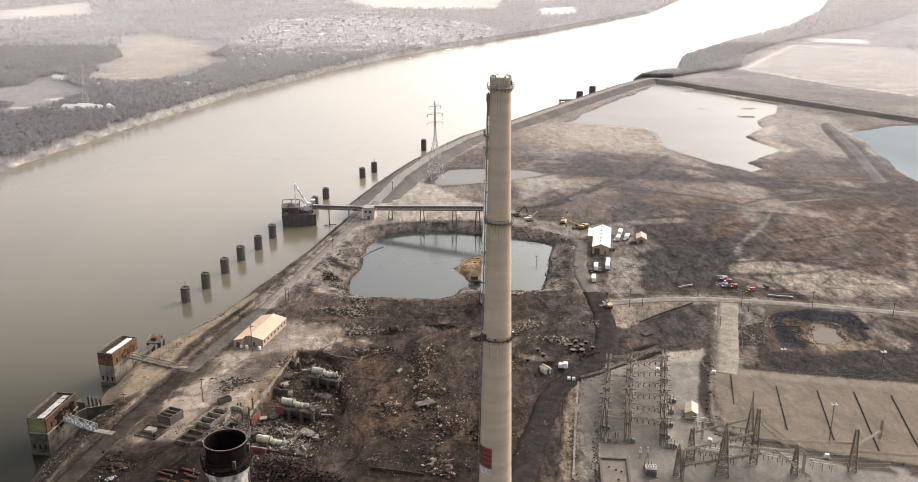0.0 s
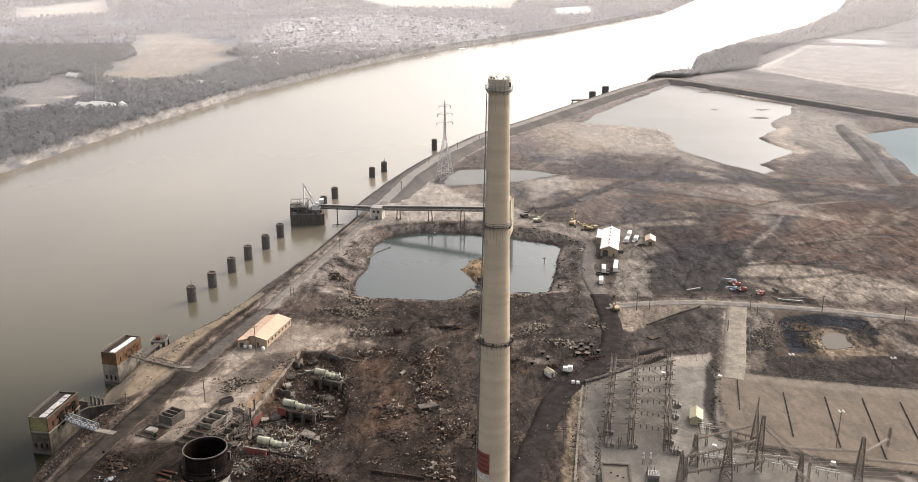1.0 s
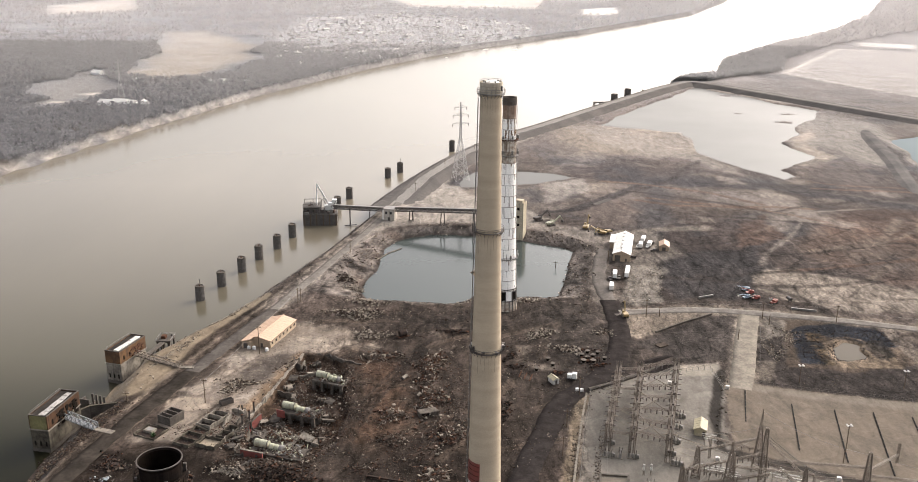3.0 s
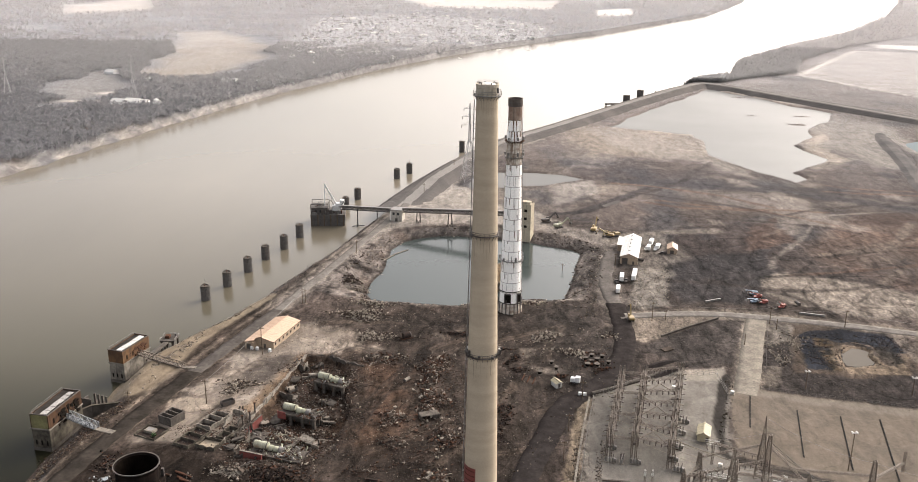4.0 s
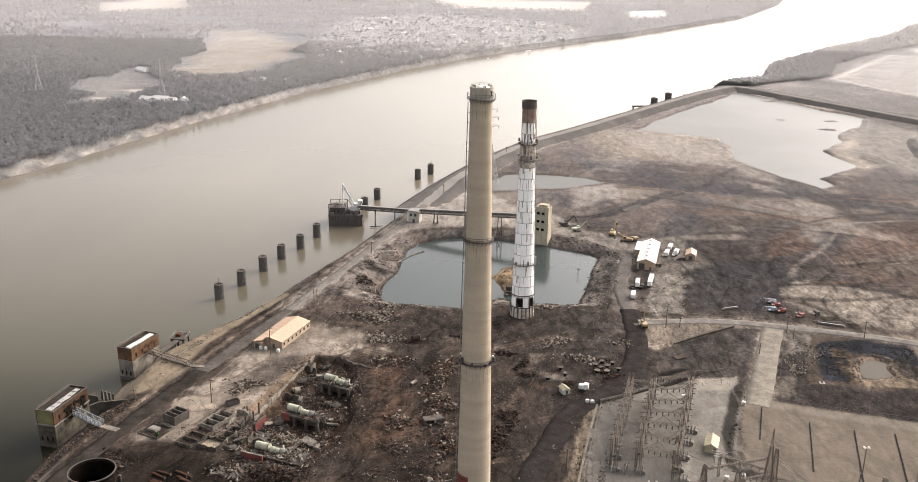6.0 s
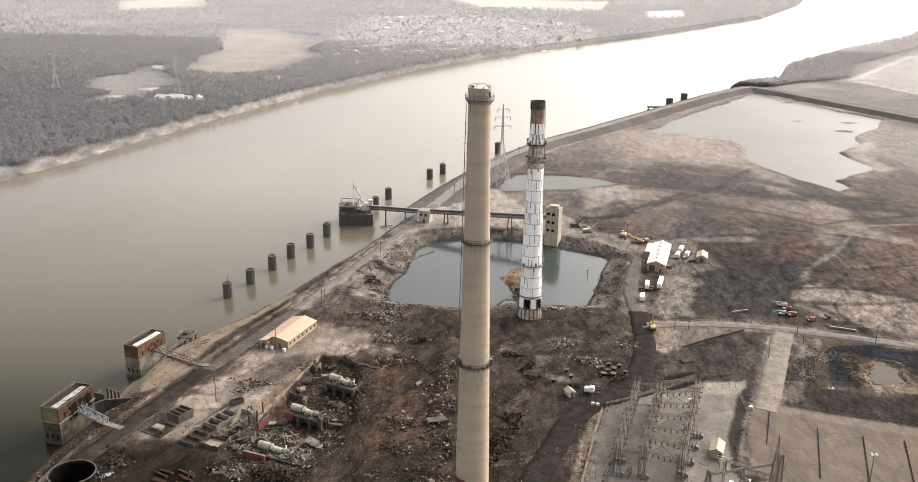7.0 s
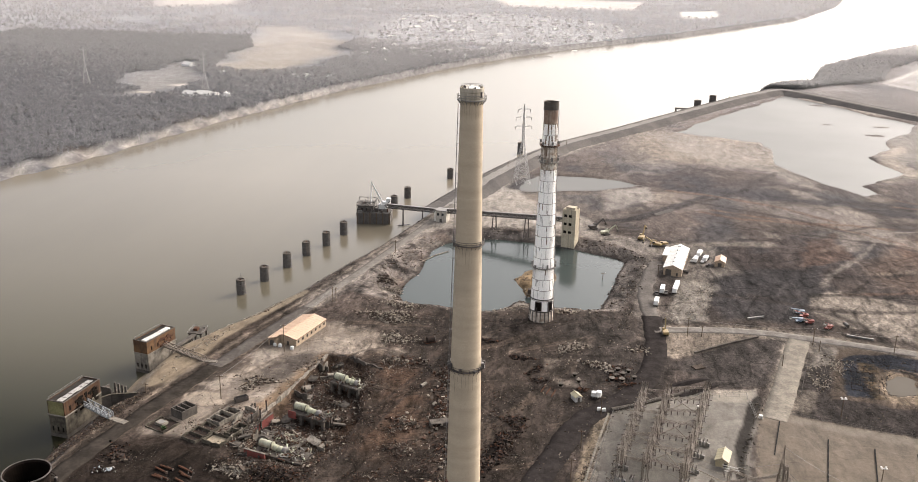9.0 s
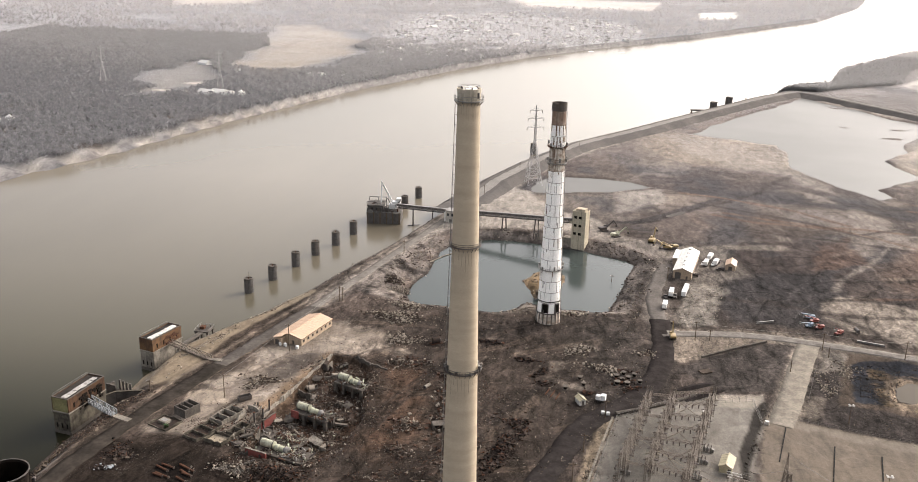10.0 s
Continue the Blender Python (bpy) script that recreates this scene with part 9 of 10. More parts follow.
for i in range(BAYS):
    feet = row_line(i / (BAYS - 1))
    for j, (x, y) in enumerate(feet):
        lattice_post(t, x - 0.9, y, 0, 13.5, 0.8, LATTICE, 0.11)
        lattice_post(t, x + 0.9, y, 0, 13.5, 0.8, LATTICE, 0.11)
    (ax, ay), (bx, by), (cx, cy) = feet
    lattice_beam(t, (bx, by, 11.2), (cx, cy, 11.2), 0.9, LATTICE)
    if i % 2 == 0:
        lattice_beam(t, (ax, ay, 9.6), (bx, by, 9.6), 0.8, LATTICE)
    for k in range(6):
        u = (k + 0.6) / 6.2
        x, y = bx + (cx - bx) * u, by + (cy - by) * u
        part("insulator", drum(bmesh.new(), (x, y, 10.7), (x, y, 8.9), 0.26, 8), PORCELAIN, t)
for j in range(3):
    p, q = row_line(0)[j], row_line(1)[j]
    for z in (11.2, 8.8, 6.4):
        for e in (-0.9, 0.9):
            lattice_beam(t, (p[0] + e, p[1], z), (q[0] + e, q[1], z), 0.7, LATTICE, 0.1)
    for i in range(14):
        u = (i + 0.5) / 14
        x, y = p[0] + (q[0] - p[0]) * u, p[1] + (q[1] - p[1]) * u
        for s in (-1, 1):
            part("insulator", drum(bmesh.new(), (x + s * 1.3, y, 9.0), (x + s * 3.0, y, 8.6), 0.22, 6), PORCELAIN if (i + j) % 3 else PALE_RUBBLE, t)
        if i % 2 == j % 2:
            part("switch", boxes((x - 0.9, x + 0.9, y - 0.5, y + 0.5, 3.4, 4.2)), DARK_STEEL, t)
for i in range(0, BAYS - 1, 2):
    a, b = row_line(i / 6), row_line(min(1, (i + 2) / 6))
    part("diagonal", beams([((*a[1], 9.0), (*b[2], 9.0)), ((*a[2], 9.0), (*b[1], 9.0))], 0.3), LATTICE, t)


def breaker(at, turn, label="grey oil circuit breaker with porcelain bushings"):
    t = thing("circuit_breaker", at, turn, label, "circuit breaker", "breakers in the switchyard")
    part("base", boxes((-2.2, 2.2, -1.1, 1.1, -0.3, 0.35)), CONCRETE, t)
    for x in (-1.4, 0, 1.4):
        tank = part("tank", turned([(0.62, 0.35), (0.62, 1.9), (0.45, 2.3), (0.02, 2.4)], 14, (x, 0)), GREY_STEEL, t)
        for y in (-0.3, 0.3):
            part("bushing", drum(bmesh.new(), (x, y, 2.2), (x, y * 2.4, 3.7), 0.13, 8), PORCELAIN, tank)
    part("cabinet", boxes((1.9, 2.7, -0.5, 0.5, 0.35, 2.0)), GREY_STEEL, t)
    return t


b0 = breaker((53, 84, 0), -15)
for x, y, a in ((63, 83, -15), (66.5, 61.5, -10), (54.5, 94, -15), (79, 86, -20), (83, 96, -20), (86.5, 108, -20), (90, 118, -20), (58, 84, 75), (80, 78, -20)):
    copy_thing(b0, pose(x, y, 0, 0, 0, a))
for x in (65.2, 68.2):
    t = thing("lightning_arrester", (x, 70, 0), 0, "white-topped lightning arrester on a steel stand", "arrester", "arresters in the switchyard")
    part("stand", beams([((-0.4, -0.4, -0.2), (-0.2, -0.2, 2.6)), ((0.4, -0.4, -0.2), (0.2, -0.2, 2.6)), ((0, 0.4, -0.2), (0, 0.2, 2.6))], 0.14), LATTICE, t)
    part("column", turned([(0.45, 2.6), (0.5, 3.6), (0.3, 4.0), (0.3, 5.0), (0.45, 5.2), (0.02, 5.4)], 12), SKYLIGHT, t)
t = thing("transformer", (66.8, 58, 0), -8, "grey power transformer with radiator fins", "transformer")
part("tank", boxes((-2.3, 2.3, -1.6, 1.6, 0.3, 3.2), bevel=0.1), GREY_STEEL, t)
for x in (-1.5, -0.5, 0.5, 1.5):
    part("bushing", drum(bmesh.new(), (x, 0, 3.2), (x, -0.3, 4.8), 0.25, 8), SKYLIGHT, t)
for k in range(6):
    part("radiator_fin", boxes((-2.2 + 0.8 * k, -2.0 + 0.8 * k, -2.3, -1.6, 0.6, 2.8)), GREY_STEEL, t)
part("base", boxes((-2.8, 2.8, -2.5, 2.2, -0.3, 0.3)), CONCRETE, t)
for x, y in ((119, 147), (105, 84), (122, 74), (143, 68), (98, 82), (92, 151)):
    t = thing("equipment_cabinet", (x, y, 0.05), -18, "small white equipment cabinet on a concrete pad", "cabinet", "cabinets in the yard")
    part("case", boxes((-0.9, 0.9, -0.7, 0.7, 0.2, 1.7), bevel=0.05), SKYLIGHT, t)
    part("pad", boxes((-1.3, 1.3, -1.1, 1.1, -0.2, 0.2)), PALE_RUBBLE, t)


def strain_tower(at, turn, high, base, label, mast=0.0, arm=0.0):
    """A lattice strain tower of the yard: splayed legs, narrow head."""
    t = thing("lattice_tower", at, turn, label, "lattice tower", "lattice towers of the switchyard")
    w = base / 2
    zs = [high * k / 9 for k in range(10)]
    W = lambda z: w * (1 - z / high) + 0.55 * z / high
    for sx, sy in ((-1, -1), (1, -1), (1, 1), (-1, 1)):
        part("leg", beams([((sx * w, sy * w, 0), (sx * 0.55, sy * 0.55, high))], 0.3), LATTICE, t)
    for (x0, y0), (x1, y1) in (((-1, -1), (1, -1)), ((1, -1), (1, 1)), ((1, 1), (-1, 1)), ((-1, 1), (-1, -1))):
        rows = []
        for a, b in zip(zs, zs[1:]):
            rows += [((x0 * W(a), y0 * W(a), a), (x1 * W(b), y1 * W(b), b)), ((x1 * W(a), y1 * W(a), a), (x0 * W(b), y0 * W(b), b)), ((x0 * W(b), y0 * W(b), b), (x1 * W(b), y1 * W(b), b))]
        tagged(part("bracing", beams(rows, 0.17), LATTICE, t), kind="stuff")
    if mast:
        part("spike", beams([((0, 0, high - 1), (0, 0, high + mast))] + [((sx * 0.55, sy * 0.55, high), (0, 0, high + mast)) for sx in (-1, 1) for sy in (-1, 1)], 0.16), LATTICE, t)
    if arm:
        part("cross_arm", beams([((-arm, 0, high - 1), (arm, 0, high - 1)), ((-arm, 0, high - 1), (0, 0, high + 0.4)), ((arm, 0, high - 1), (0, 0, high + 0.4))], 0.2), LATTICE, t)
    return t


strain_tower((112, 75, 0), -18, 20, 4.2, "tall rusty lattice tower with a lightning spike", 8.0)
strain_tower((111, 65, 0), -18, 25, 2.8, "tall narrow rusty lattice tower")
strain_tower((95.5, 57, 0), -18, 20, 5.0, "rusty splayed lattice tower of the switchyard", 4.0)
strain_tower((149, 58, 0), -18, 19, 3.0, "rusty lattice tower beside the old apron", 0.0)
strain_tower((124.5, 56, 0), -18, 12, 2.6, "low rusty lattice tower of the switchyard", 2.0)
strain_tower((86, 69.5, 0), -18, 14, 3.4, "rusty lattice tower beside the relay house")
strain_tower((77, 56, 0), -18, 13, 3.0, "rusty lattice tower beside the switch house", 2.0)
strain_tower((100, 68, 0), -18, 12, 2.4, "low rusty lattice tower of the switchyard")
t = thing("gantry", (0, 0, 0), 0, "long rusty lattice gantry between towers", "gantry")
for p, q in (((86, 69.5, 12), (112, 75, 15)), ((77, 56, 11.5), (111, 65, 14)), ((95.5, 57, 13), (124.5, 56, 10.5)), ((111, 65, 11), (149, 58, 12.5)), ((149, 58, 9), (200, 48, 9)), ((149, 58, 11), (172, 82, 4)), ((86, 69.5, 9), (77, 56, 9)), ((112, 75, 17), (124.5, 56, 9))):
    lattice_beam(t, p, q, 0.7, LATTICE, 0.13)
for p, q in (((80, 60, 10), (94, 56, 10)), ((95, 84, 10), (113, 73, 10)), ((106, 67, 10), (128, 56, 10)), ((115, 62, 10), (123, 38, 10)), ((78, 52, 7.5), (112, 60, 7.5))):
    lattice_beam(t, p, q, 0.75, LATTICE, 0.13)
    for u in (0.15, 0.3, 0.45, 0.6, 0.75, 0.9):
        m = Vector(p).lerp(Vector(q), u)
        part("insulator", drum(bmesh.new(), m, m - Vector((0, 0, 1.8)), 0.18, 6), PORCELAIN, t)
for p in ((80, 60), (95, 84), (128, 56), (123, 38), (78, 52), (172, 82), (200, 48), (186, 66)):
    lattice_post(t, p[0], p[1], 0, 9.2, 0.8, LATTICE, 0.1)
for k in range(16):
    u = k / 15
    x, y, z = 77 + 34 * u, 56 + 9 * u, 11 + 2.5 * u
    part("insulator", drum(bmesh.new(), (x, y, z), (x, y, z - 1.7), 0.18, 6), PORCELAIN, t)
for k, (p, q) in enumerate((((88, 73, 4.2), (101, 68.5, 4.2)), ((88.5, 71, 4.2), (102, 66.5, 4.2)), ((89, 69, 4.2), (102.5, 64.5, 4.2)), ((89.6, 67, 4.2), (103, 62.5, 4.2)), ((114, 70, 3.6), (126, 65, 3.6)), ((115, 67.5, 3.6), (127, 62.5, 3.6)), ((116, 65, 3.6), (128, 60, 3.6)), ((95, 98.5, 3.4), (101, 96.5, 3.4)), ((95, 96.5, 3.4), (101, 94.5, 3.4)), ((95, 94.5, 3.4), (101, 92.5, 3.4)), ((133, 62, 3.4), (141, 59, 3.4)), ((133, 60, 3.4), (141, 57, 3.4)))):
    t = thing("bus_bar", (0, 0, 0), 0, "pale aluminium bus bar on porcelain posts", "bus bar", "bus bars in the switchyard")
    part("tube", drum(bmesh.new(), p, q, 0.16, 8), SKYLIGHT, t)
    for u in (0.08, 0.5, 0.92):
        m = Vector(p).lerp(Vector(q), u)
        part("post", drum(bmesh.new(), (m.x, m.y, -0.1), m, 0.12, 6), PORCELAIN, t)


def cable(p, q, sag, w=0.07, mat=None):
    p, q = Vector(p), Vector(q)
    pts = [p.lerp(q, i / 14) - Vector((0, 0, sag * 4 * (i / 14) * (1 - i / 14))) for i in range(15)]
    t = thing("overhead_wire", p, 0, "thin overhead wire strung across the switchyard", "wire", "wires over the switchyard")
    part("strand", tube([a - p for a in pts], w), mat or GREY_STEEL, t)


for k in range(6):
    cable((55.5 + 1.6 * k, 90 + 4.2 * k, 11.4), (86 + 3.2 * k, 66 + 3.6 * k, 10.5), 0.9 + 0.2 * (k % 3), 0.075, PALE_RUBBLE)
for k in range(5):
    cable((100 + 1.6 * k, 68 - 3.0 * k, 8.5), (148 + 4.0 * k, 60 - 3.4 * k, 8.0), 1.2, 0.08, PALE_RUBBLE)
for k in range(3):
    cable((112 + 0.6 * k, 75 - k, 19 - 2 * k), (133 + 3 * k, 60 - 2 * k, 6), 0.8, 0.12, DARK_STEEL)
for k in range(4):
    cable((60 + 3.5 * k, 104 - 4 * k, 11.5), (92 + 4 * k, 66 - 3 * k, 15), 1.4, 0.08, PALE_RUBBLE)
for p, q, s in (((112, 75, 27), (149, 58, 18), 2.5), ((111, 65, 24), (77, 56, 12), 2), ((112, 75, 20), (77, 85, 11), 2), ((149, 58, 18), (210, 40, 14), 2), ((53, 88, 11), (49, 60, 6.5), 1), ((95.5, 57, 20), (64, 30, 12), 2), ((-114.2, 179.8, 14.6), (-107, 250.5, 8.6), 1.2), ((-114.2, 179.8, 14.6), (-127.5, 126, 11.6), 1.0), ((95.5, 234.7, 10.6), (161.6, 234.2, 9.6), 1.2), ((161.6, 234.2, 9.6), (202.5, 231, 9.6), 1.0), ((202.5, 231, 9.6), (243.4, 216.3, 8.2), 1.0)):
    cable(p, q, s)

# rows of low stubs on the old apron
for n_, (p, q, dense) in enumerate((((145, 132), (135, 91), 12), ((163, 127), (152, 82), 12), ((180, 125), (167, 72), 26), ((196, 121), (184, 70), 26), ((127, 145), (119, 115), 10))):
    t = thing("rail_stub_row", (0, 0, 0), 0, "low dark kerb with rusty stubs along the old apron", "kerb", "kerbs on the old apron")
    part("kerb", beams([((*p, 0.16), (*q, 0.16))], 0.5), TYRE, t)
    for k in range(dense):
        u = (k + 0.5) / dense
        x, y = p[0] + (q[0] - p[0]) * u, p[1] + (q[1] - p[1]) * u
        part("stub", boxes((x - 0.13, x + 0.13, y - 0.1, y + 0.1, 0.1, 0.4 + 0.2 * (k % 2))), DARK_STEEL, t)


def fence(pts, high, label, gap=3.0, material=None):
    t = thing("wire_fence", (0, 0, 0), 0, label, "fence")
    for p, q in zip(pts, pts[1:]):
        n = max(1, int(math.hypot(q[0] - p[0], q[1] - p[1]) / gap))
        for i in range(n):
            x, y = p[0] + (q[0] - p[0]) * i / n, p[1] + (q[1] - p[1]) * i / n
            z = ground_at(x, y)
            part("post", boxes((x - 0.06, x + 0.06, y - 0.06, y + 0.06, z - 0.3, z + high)), material or GREY_STEEL, t)
        for h in (0.15, high * 0.5, high):
            part("rail", beams([((*p, ground_at(*p) + h), (*q, ground_at(*q) + h))], 0.06), material or GREY_STEEL, t)


fence([(37, 52), (47, 112), (52.5, 140), (75, 157)], 2.2, "grey wire fence along the switchyard")
fence([(100, 164), (116, 168), (117, 146)], 2.2, "grey wire fence behind the relay house")
fence([(157, 222), (142, 172)], 1.2, "low dark guard rail along the side road", 4.0, DARK_STEEL)
fence([(134, 153), (158.5, 146), (207, 135.5), (260, 123)], 1.6, "low wire fence between apron and dark field", 4.0, DARK_STEEL)
t = thing("kerb_wall", (0, 0, 0), 0, "pale concrete kerb beside the switchyard", "kerb")
for p, q in (((35, 55), (45, 112)), ((45, 112), (50.5, 140))):
    part("kerb", beams([((*p, 0.2), (*q, 0.2))], 0.9), CONCRETE, t)
t = thing("pipe_culvert", (0, 0, 0), 0, "long dark grey pipe beside the ash road", "pipe")
for p, q in (((52, 143.5), (62, 149)), ((62, 149), (76, 158)), ((76, 158), (92, 170))):
    part("pipe_section", drum(bmesh.new(), (*p, 0.6), (*q, 0.6), 0.9, 12), DARK_CONC, t)
t = thing("timber_stack", (97, 196, 0), 30, "stack of grey timber mats on dark soil", "timber")
for k in range(4):
    part("mat", boxes((-3, 3, -2 + 1.0 * k, -1.1 + 1.0 * k, 0.1, 0.7)), GREY_RUBBLE, t)
t = thing("dark_berm", (0, 0, 0), 0, "low black ash berm beside the ash road", "berm")
for k, (p, q) in enumerate((((80, 172), (100, 184)), ((84, 163), (104, 178)))):
    bm = bmesh.new()
    p, q = Vector((*p, 0)), Vector((*q, 0))
    s = Vector((-(q - p).y, (q - p).x, 0)).normalized()
    rows = []
    for i in range(13):
        c = p.lerp(q, i / 12)
        h = 1.3 * math.sin(math.pi * (i + 0.3) / 12.6) + 0.15
        rows.append([bm.verts.new(c + s * u + Vector((0, 0, v))) for u, v in ((-2.2, -0.3), (-0.8, h), (0.7, h * 0.95), (2.2, -0.3))])
    for a, b in zip(rows, rows[1:]):
        for j in range(3):
            bm.faces.new((a[j], b[j], b[j + 1], a[j + 1]))
    bmesh.ops.recalc_face_normals(bm, faces=bm.faces[:])
    part("ridge", bm, COAL, t)
debris("rubble_pile", [(60, 147.5, 5, 1.5, 30, 40), (47, 70, 1.5, 26, -9, 420), (38.5, 78, 2.0, 26, -9, 420)], (GREY_RUBBLE, PALE_RUBBLE), "strip of loose stone beside the ash road", 501, (0.3, 0.8), 0.0, MOUND)


# ---- across the river: woods, houses, farm ----
def scatter(name, bases, spots, material, label, category):
    """Many copies of a few base shapes in one mesh. spots: rows of x, y, z, size, turn, kind."""
    all_v, all_f, off = [], [], 0
    for k, (bv, bf) in enumerate(bases):
        rows = spots[spots[:, 5].astype(int) == k]
        if not len(rows):
            continue
        c, s = np.cos(rows[:, 4]), np.sin(rows[:, 4])
        x = rows[:, 0, None] + rows[:, 3, None] * (bv[None, :, 0] * c[:, None] - bv[None, :, 1] * s[:, None])
        y = rows[:, 1, None] + rows[:, 3, None] * (bv[None, :, 0] * s[:, None] + bv[None, :, 1] * c[:, None])
        z = rows[:, 2, None] + rows[:, 3, None] * bv[None, :, 2]
        all_v.append(np.stack([x, y, z], -1).reshape(-1, 3))
        all_f.append((bf[None] + off + np.arange(len(rows))[:, None, None] * len(bv)).reshape(-1, 3))
        off += len(rows) * len(bv)
    v, f = np.concatenate(all_v), np.concatenate(all_f)
    me = bpy.data.meshes.new(name)
    me.vertices.add(len(v))
    me.vertices.foreach_set("co", v.astype(np.float32).ravel())
    me.loops.add(len(f) * 3)
    me.loops.foreach_set("vertex_index", f.astype(np.int32).ravel())
    me.polygons.add(len(f))
    me.polygons.foreach_set("loop_start", np.arange(0, len(f) * 3, 3, dtype=np.int32))
    me.update(calc_edges=True)
    me.materials.append(material)
    return tagged(new(name, me), label, category, kind="stuff")


def bare_tree(seed, twigs=34, limbs=5, clump=(0.05, 0.13)):
    """A leafless tree 1 unit high: tapered trunk, limbs, and a crown of many twig clumps."""
    rnd = random.Random(seed)
    v, f = [], []

    def tri_bar(p, q, r0, r1):
        b = len(v)
        for c, r in ((p, r0), (q, r1)):
            for a in (0, 2.1, 4.2):
                v.append((c[0] + r * math.cos(a), c[1] + r * math.sin(a), c[2]))
        for i in range(3):
            j = (i + 1) % 3
            f.append((b + i, b + j, b + 3 + j))
            f.append((b + i, b + 3 + j, b + 3 + i))
    tri_bar((0, 0, -0.05), (0.02, 0.01, 0.55), 0.02, 0.009)
    for k in range(limbs):
        a = k * 2.4 + rnd.uniform(-0.4, 0.4)
        tri_bar((0.01, 0, 0.3 + 0.05 * k), (0.2 * math.cos(a), 0.2 * math.sin(a), 0.62 + 0.07 * k), 0.009, 0.003)
    for _ in range(twigs):
        a, r, z = rnd.uniform(0, 6.3), 0.33 * math.sqrt(rnd.random()), rnd.uniform(0.32, 1.0)
        r *= math.sin(math.pi * min(1, max(0.12, (z - 0.2) / 0.85))) ** 0.7
        c = (r * math.cos(a), r * math.sin(a), z)
        b, s = len(v), rnd.uniform(*clump)
        for _k in range(3):
            v.append((c[0] + rnd.uniform(-s, s), c[1] + rnd.uniform(-s, s), c[2] + rnd.uniform(-s, s) * 0.9))
        f.append((b, b + 1, b + 2))
    return np.array(v), np.array(f)


TREES = [bare_tree(k, 17, 1, (0.12, 0.25)) for k in range(6)]
OPEN_LAND = ([(-545, 1185), (-596, 1458), (-695, 1834), (-619, 1908), (-461, 1705), (-382, 1368), (-410, 1223), (-457, 1121)], [(-643, 1081), (-606, 1240), (-524, 1105), (-500, 925), (-560, 901)], [(-1310, 2649), (-1189, 3058), (-987, 2521), (-1169, 2321)], [(-300, 3187), (250, 3172), (200, 2722), (-189, 2785)], [(331, 2716), (454, 2792), (424, 2539), (320, 2474)], [(-480, 920), (-420, 920), (-420, 950), (-490, 945)])
VILLAGE = [(-377, 1367), (-440, 1892), (-440, 2296), (-240, 2494), (91, 2276), (150, 2016), (101, 1685), (-54, 1532), (-198, 1402), (-309, 1326)]
rng = np.random.default_rng(11)


def grove(n, x0, x1, y0, y1, keep, lo, hi):
    x, y = rng.uniform(x0, x1, n), rng.uniform(y0, y1, n)
    ok = keep(x, y)
    x, y = x[ok], y[ok]
    return np.stack([x, y, height(x, y) - 0.3, rng.uniform(lo, hi, len(x)), rng.uniform(0, 6.3, len(x)), rng.integers(0, 6, len(x))], -1)


def west_woods(x, y):
    d = signed(x, y, RIVER)
    ok = (d > 5) & (x < np.interp(y, [-1500, 492, 1059, 1695, 2310, 3302, 5300], [-450, -330, -160, 170, 600, 1100, 2100]) - 20)
    for poly in OPEN_LAND:
        ok &= signed(x, y, poly) + 42 * rough_noise(x, y, 95, 70) * (abs(y - 1450) < 600) > 0
    thick = rough_noise(x, y, 260, 71) + 0.5 * rough_noise(x, y, 60, 72)
    ok &= (thick > -0.6) | (d < 60)
    ok &= ~(inside(x, y, VILLAGE) & (rng.random(len(x)) < 0.3) & (d > 70))
    ok &= (d > 6) | (y > 1040)
    ok &= ~((d > 900) & (rough_noise(x, y, 700, 73) > 0.25))
    return ok


near_w = grove(78000, -1150, 60, 520, 1650, west_woods, 4.5, 7.5)
far_w = grove(30000, -1800, 1100, 1650, 3800, west_woods, 6, 9)
woods = np.concatenate([near_w, far_w])
# tint chosen by distance, so the woods pale with painted haze
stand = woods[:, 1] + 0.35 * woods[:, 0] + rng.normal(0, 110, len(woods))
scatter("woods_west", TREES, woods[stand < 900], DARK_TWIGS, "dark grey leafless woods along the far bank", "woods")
scatter("woods_west", TREES, woods[(stand >= 900) & (stand < 1500)], MID_HAZE_TWIGS, "hazy grey leafless woods round the riverside town", "woods")
scatter("woods_west", TREES, woods[stand >= 1500], FAR_HAZE_TWIGS, "pale hazy woods beyond the riverside town", "woods")


def east_grove(n):
    y = 1180 + 2600 * rng.random(n) ** 1.7
    bank = np.interp(y, [p[1] for p in NEAR_BANK], [p[0] for p in NEAR_BANK])
    x = bank + 4 + rng.random(n) * np.interp(y, [1180, 1300, 1700, 2400, 4000], [60, 110, 130, 300, 600])
    ok = (signed(x, y, RIVER) > 3) & (line_distance(x, y, LEVEE) > 22)
    x, y = x[ok], y[ok]
    return np.stack([x, y, height(x, y) - 0.3, rng.uniform(4.5, 8, len(x)), rng.uniform(0, 6.3, len(x)), rng.integers(0, 6, len(x))], -1)


east = east_grove(9500)
# farther trees get the paler twigs, haze painted in the same way
scatter("woods_east", TREES, east[east[:, 1] < 1650], MID_HAZE_TWIGS, "grey leafless woods on the near bank beyond the levee", "woods")
scatter("woods_east", TREES, east[east[:, 1] >= 1650], FAR_HAZE_TWIGS, "pale hazy woods farther down the near bank", "woods")


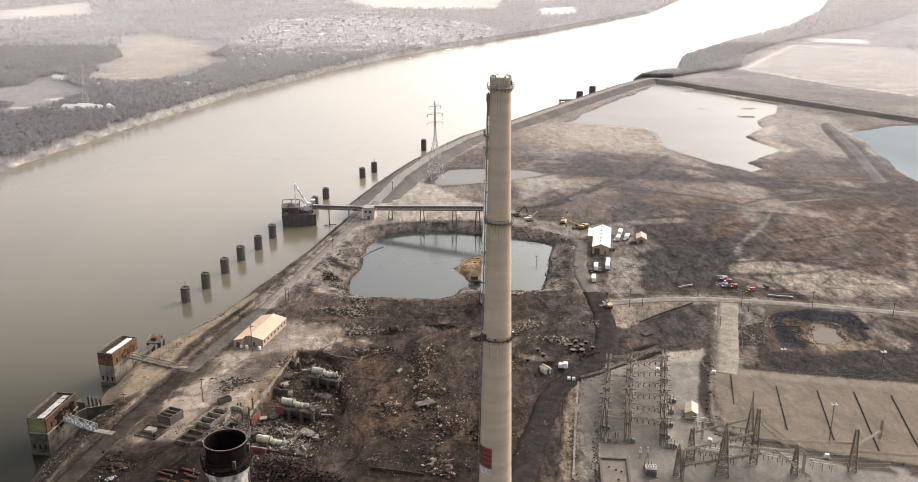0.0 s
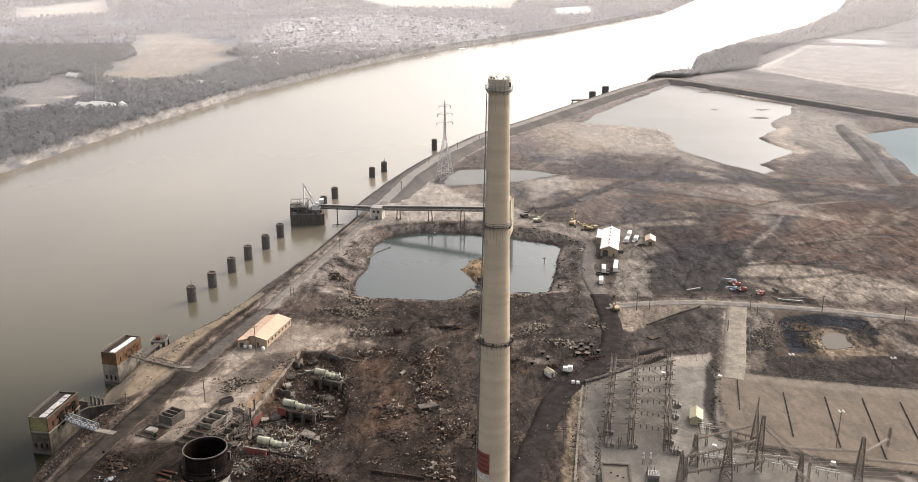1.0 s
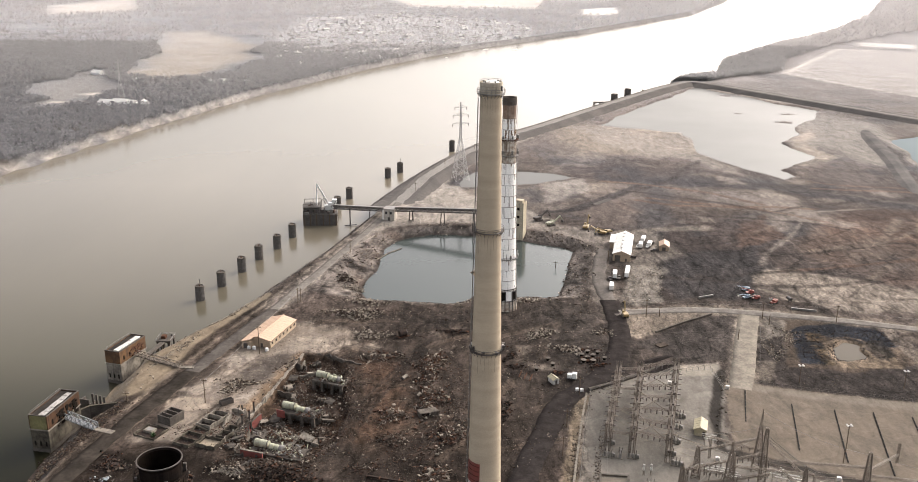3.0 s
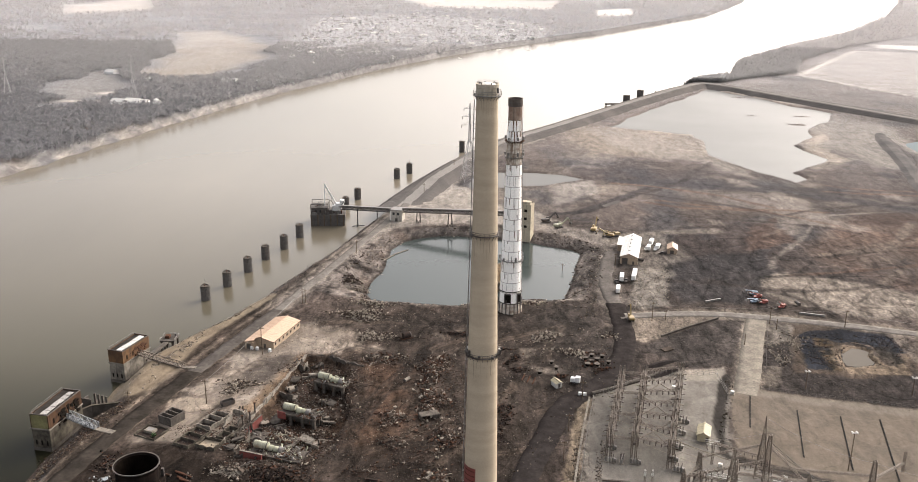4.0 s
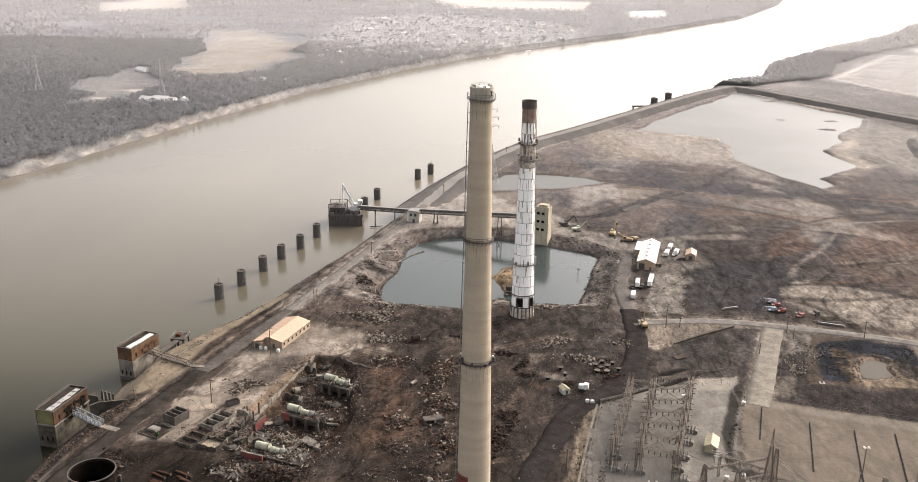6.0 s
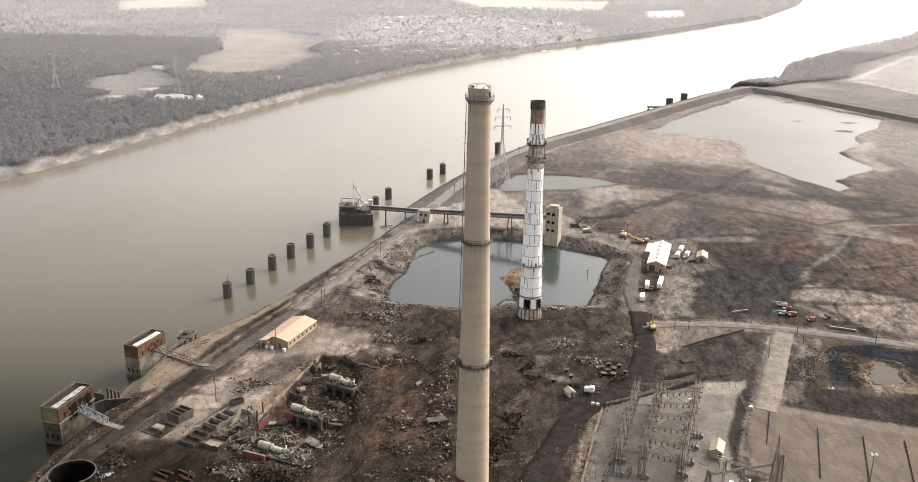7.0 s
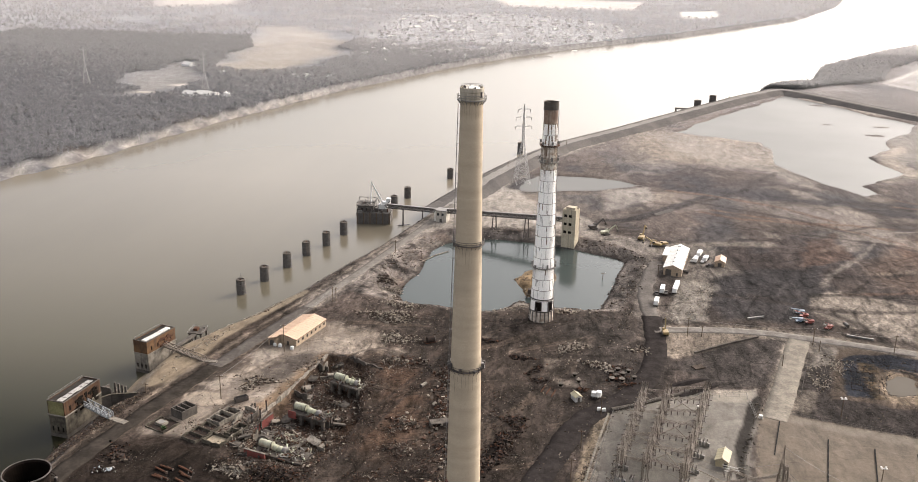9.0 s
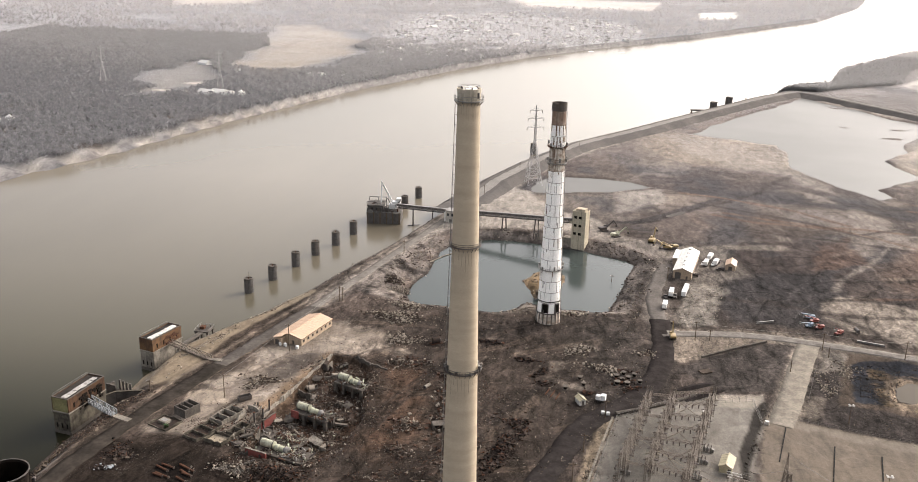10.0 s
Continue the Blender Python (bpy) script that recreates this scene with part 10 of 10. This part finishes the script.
def low_brush(x, y):
    d = signed(x, y, RIVER)
    return (d > 3) & (d < 16) & (rough_noise(x, y, 30, 77) > 0.0) & (x > -165)


scatter("bank_brush", [bare_tree(40 + k, 26, 3) for k in range(6)], grove(5200, -170, 330, 230, 1230, low_brush, 1.0, 2.6), surface("bank_scrub", (0.1, 0.085, 0.068), (0.15, 0.12, 0.085), 0.05, 1.0, 0.7), "low bare scrub along the river bank", "scrub")


def pit_scrub(x, y):
    s = signed(x, y, PIT_SHORE)
    return (s > 0.5) & (s < 15) & (rough_noise(x, y, 25, 78) > 0.05) & (y > 275) & (height(x, y) > PIT_Z + 0.3)


scatter("pit_brush", [bare_tree(60 + k, 26, 3) for k in range(6)], grove(5000, -105, 100, 270, 425, pit_scrub, 0.8, 2.2), surface("pit_scrub", (0.075, 0.055, 0.042), (0.11, 0.08, 0.058), 0.05, 1.0, 0.7), "low brown scrub on the slopes of the flooded pit", "scrub")


def house(at, turn, long, wide, roof_mat, wall_mat):
    t = thing("house", at, turn, "small pale house among bare trees across the river", "house", "houses of the riverside town")
    w, l = wide / 2, long / 2
    part("wall", boxes((-w, w, -l, l, -1, 3.2)), wall_mat, t)
    bm = bmesh.new()
    prof = ((-w - 0.4, 3.0), (0, 3.2 + w * 0.6), (w + 0.4, 3.0))
    rows = [[bm.verts.new((x, y, z)) for x, z in prof] for y in (-l - 0.4, l + 0.4)]
    for i in range(2):
        bm.faces.new((rows[0][i], rows[0][i + 1], rows[1][i + 1], rows[1][i]))
    bm.faces.new(rows[0][::-1]), bm.faces.new(rows[1]), bm.faces.new((rows[0][0], rows[1][0], rows[1][2], rows[0][2]))
    bmesh.ops.recalc_face_normals(bm, faces=bm.faces[:])
    roof = part("roof", bm, roof_mat, t)
    part("chimney", boxes((w * 0.3, w * 0.3 + 0.7, -0.4, 0.4, 3.5, 3.6 + w * 0.6 + 0.8)), BROWN_BRICK, roof)
    for y in (-l * 0.5, l * 0.4):
        part("window", boxes((w, w + 0.05, y - 0.6, y + 0.6, 1.2, 2.4)), GLASS, t)
    part("door", boxes((-0.5, 0.5, -l - 0.05, -l, 0, 2.1)), DARK_STEEL, t)
    return t


WHITE_WALL = surface("white_siding", (0.75, 0.74, 0.72), (0.6, 0.58, 0.55), 0.2, 1.0, 0.5)
GREY_ROOF = surface("grey_shingle", (0.28, 0.265, 0.25), (0.2, 0.19, 0.18), 0.2, 1.0, 0.5)
kinds = [house((-300, 1500, 0), 20, 11, 8, WHITE_ROOF, WHITE_WALL), house((-280, 1520, 0), 60, 14, 9, WHITE_ROOF, WHITE_WALL), house((-260, 1500, 0), 110, 10, 8, GREY_ROOF, WHITE_WALL), house((-330, 1480, 0), 5, 20, 12, WHITE_ROOF, WHITE_WALL)]
for k in kinds:
    x, y = k.location.x, k.location.y
    k.location.z = ground_at(x, y) + 0.2
rnd = random.Random(5)
placed = 0
while placed < 250:
    x, y = rnd.uniform(-460, 150), rnd.uniform(1326, 2494)
    one = (np.array([x]), np.array([y]))
    if not inside(*one, VILLAGE)[0] or rnd.random() > 0.35 + 0.65 * float(rough_noise(*one, 160, 81)[0] > -0.1):
        continue
    x, y = round(x / 30) * 30 + rnd.uniform(-9, 9), round(y / 40) * 40 + rnd.uniform(-13, 13)
    copy_thing(kinds[rnd.choice((0, 1, 2, 2, 2, 2, 0, 2, 3))], pose(x, y, ground_at(x, y) + 0.2, 0, 0, rnd.choice((25, 115)) + rnd.uniform(-8, 8)) @ Matrix.Scale(rnd.uniform(0.65, 0.85), 4))
    placed += 1
for x, y, k, a in ((-478, 930, 3, 70), (-462, 936, 3, 80), (-448, 934, 1, 75), (-432, 938, 1, 20), (-427, 930, 0, 40), (-440, 922, 0, 10), (-592, 1194, 3, 60), (-520, 1150, 2, 30), (-395, 1128, 0, 30), (-380, 1135, 0, 60), (-350, 1150, 2, 60), (-610, 700, 1, 40), (-620, 690, 0, 40)):
    copy_thing(kinds[k], pose(x, y, ground_at(x, y) + 0.2, 0, 0, a))
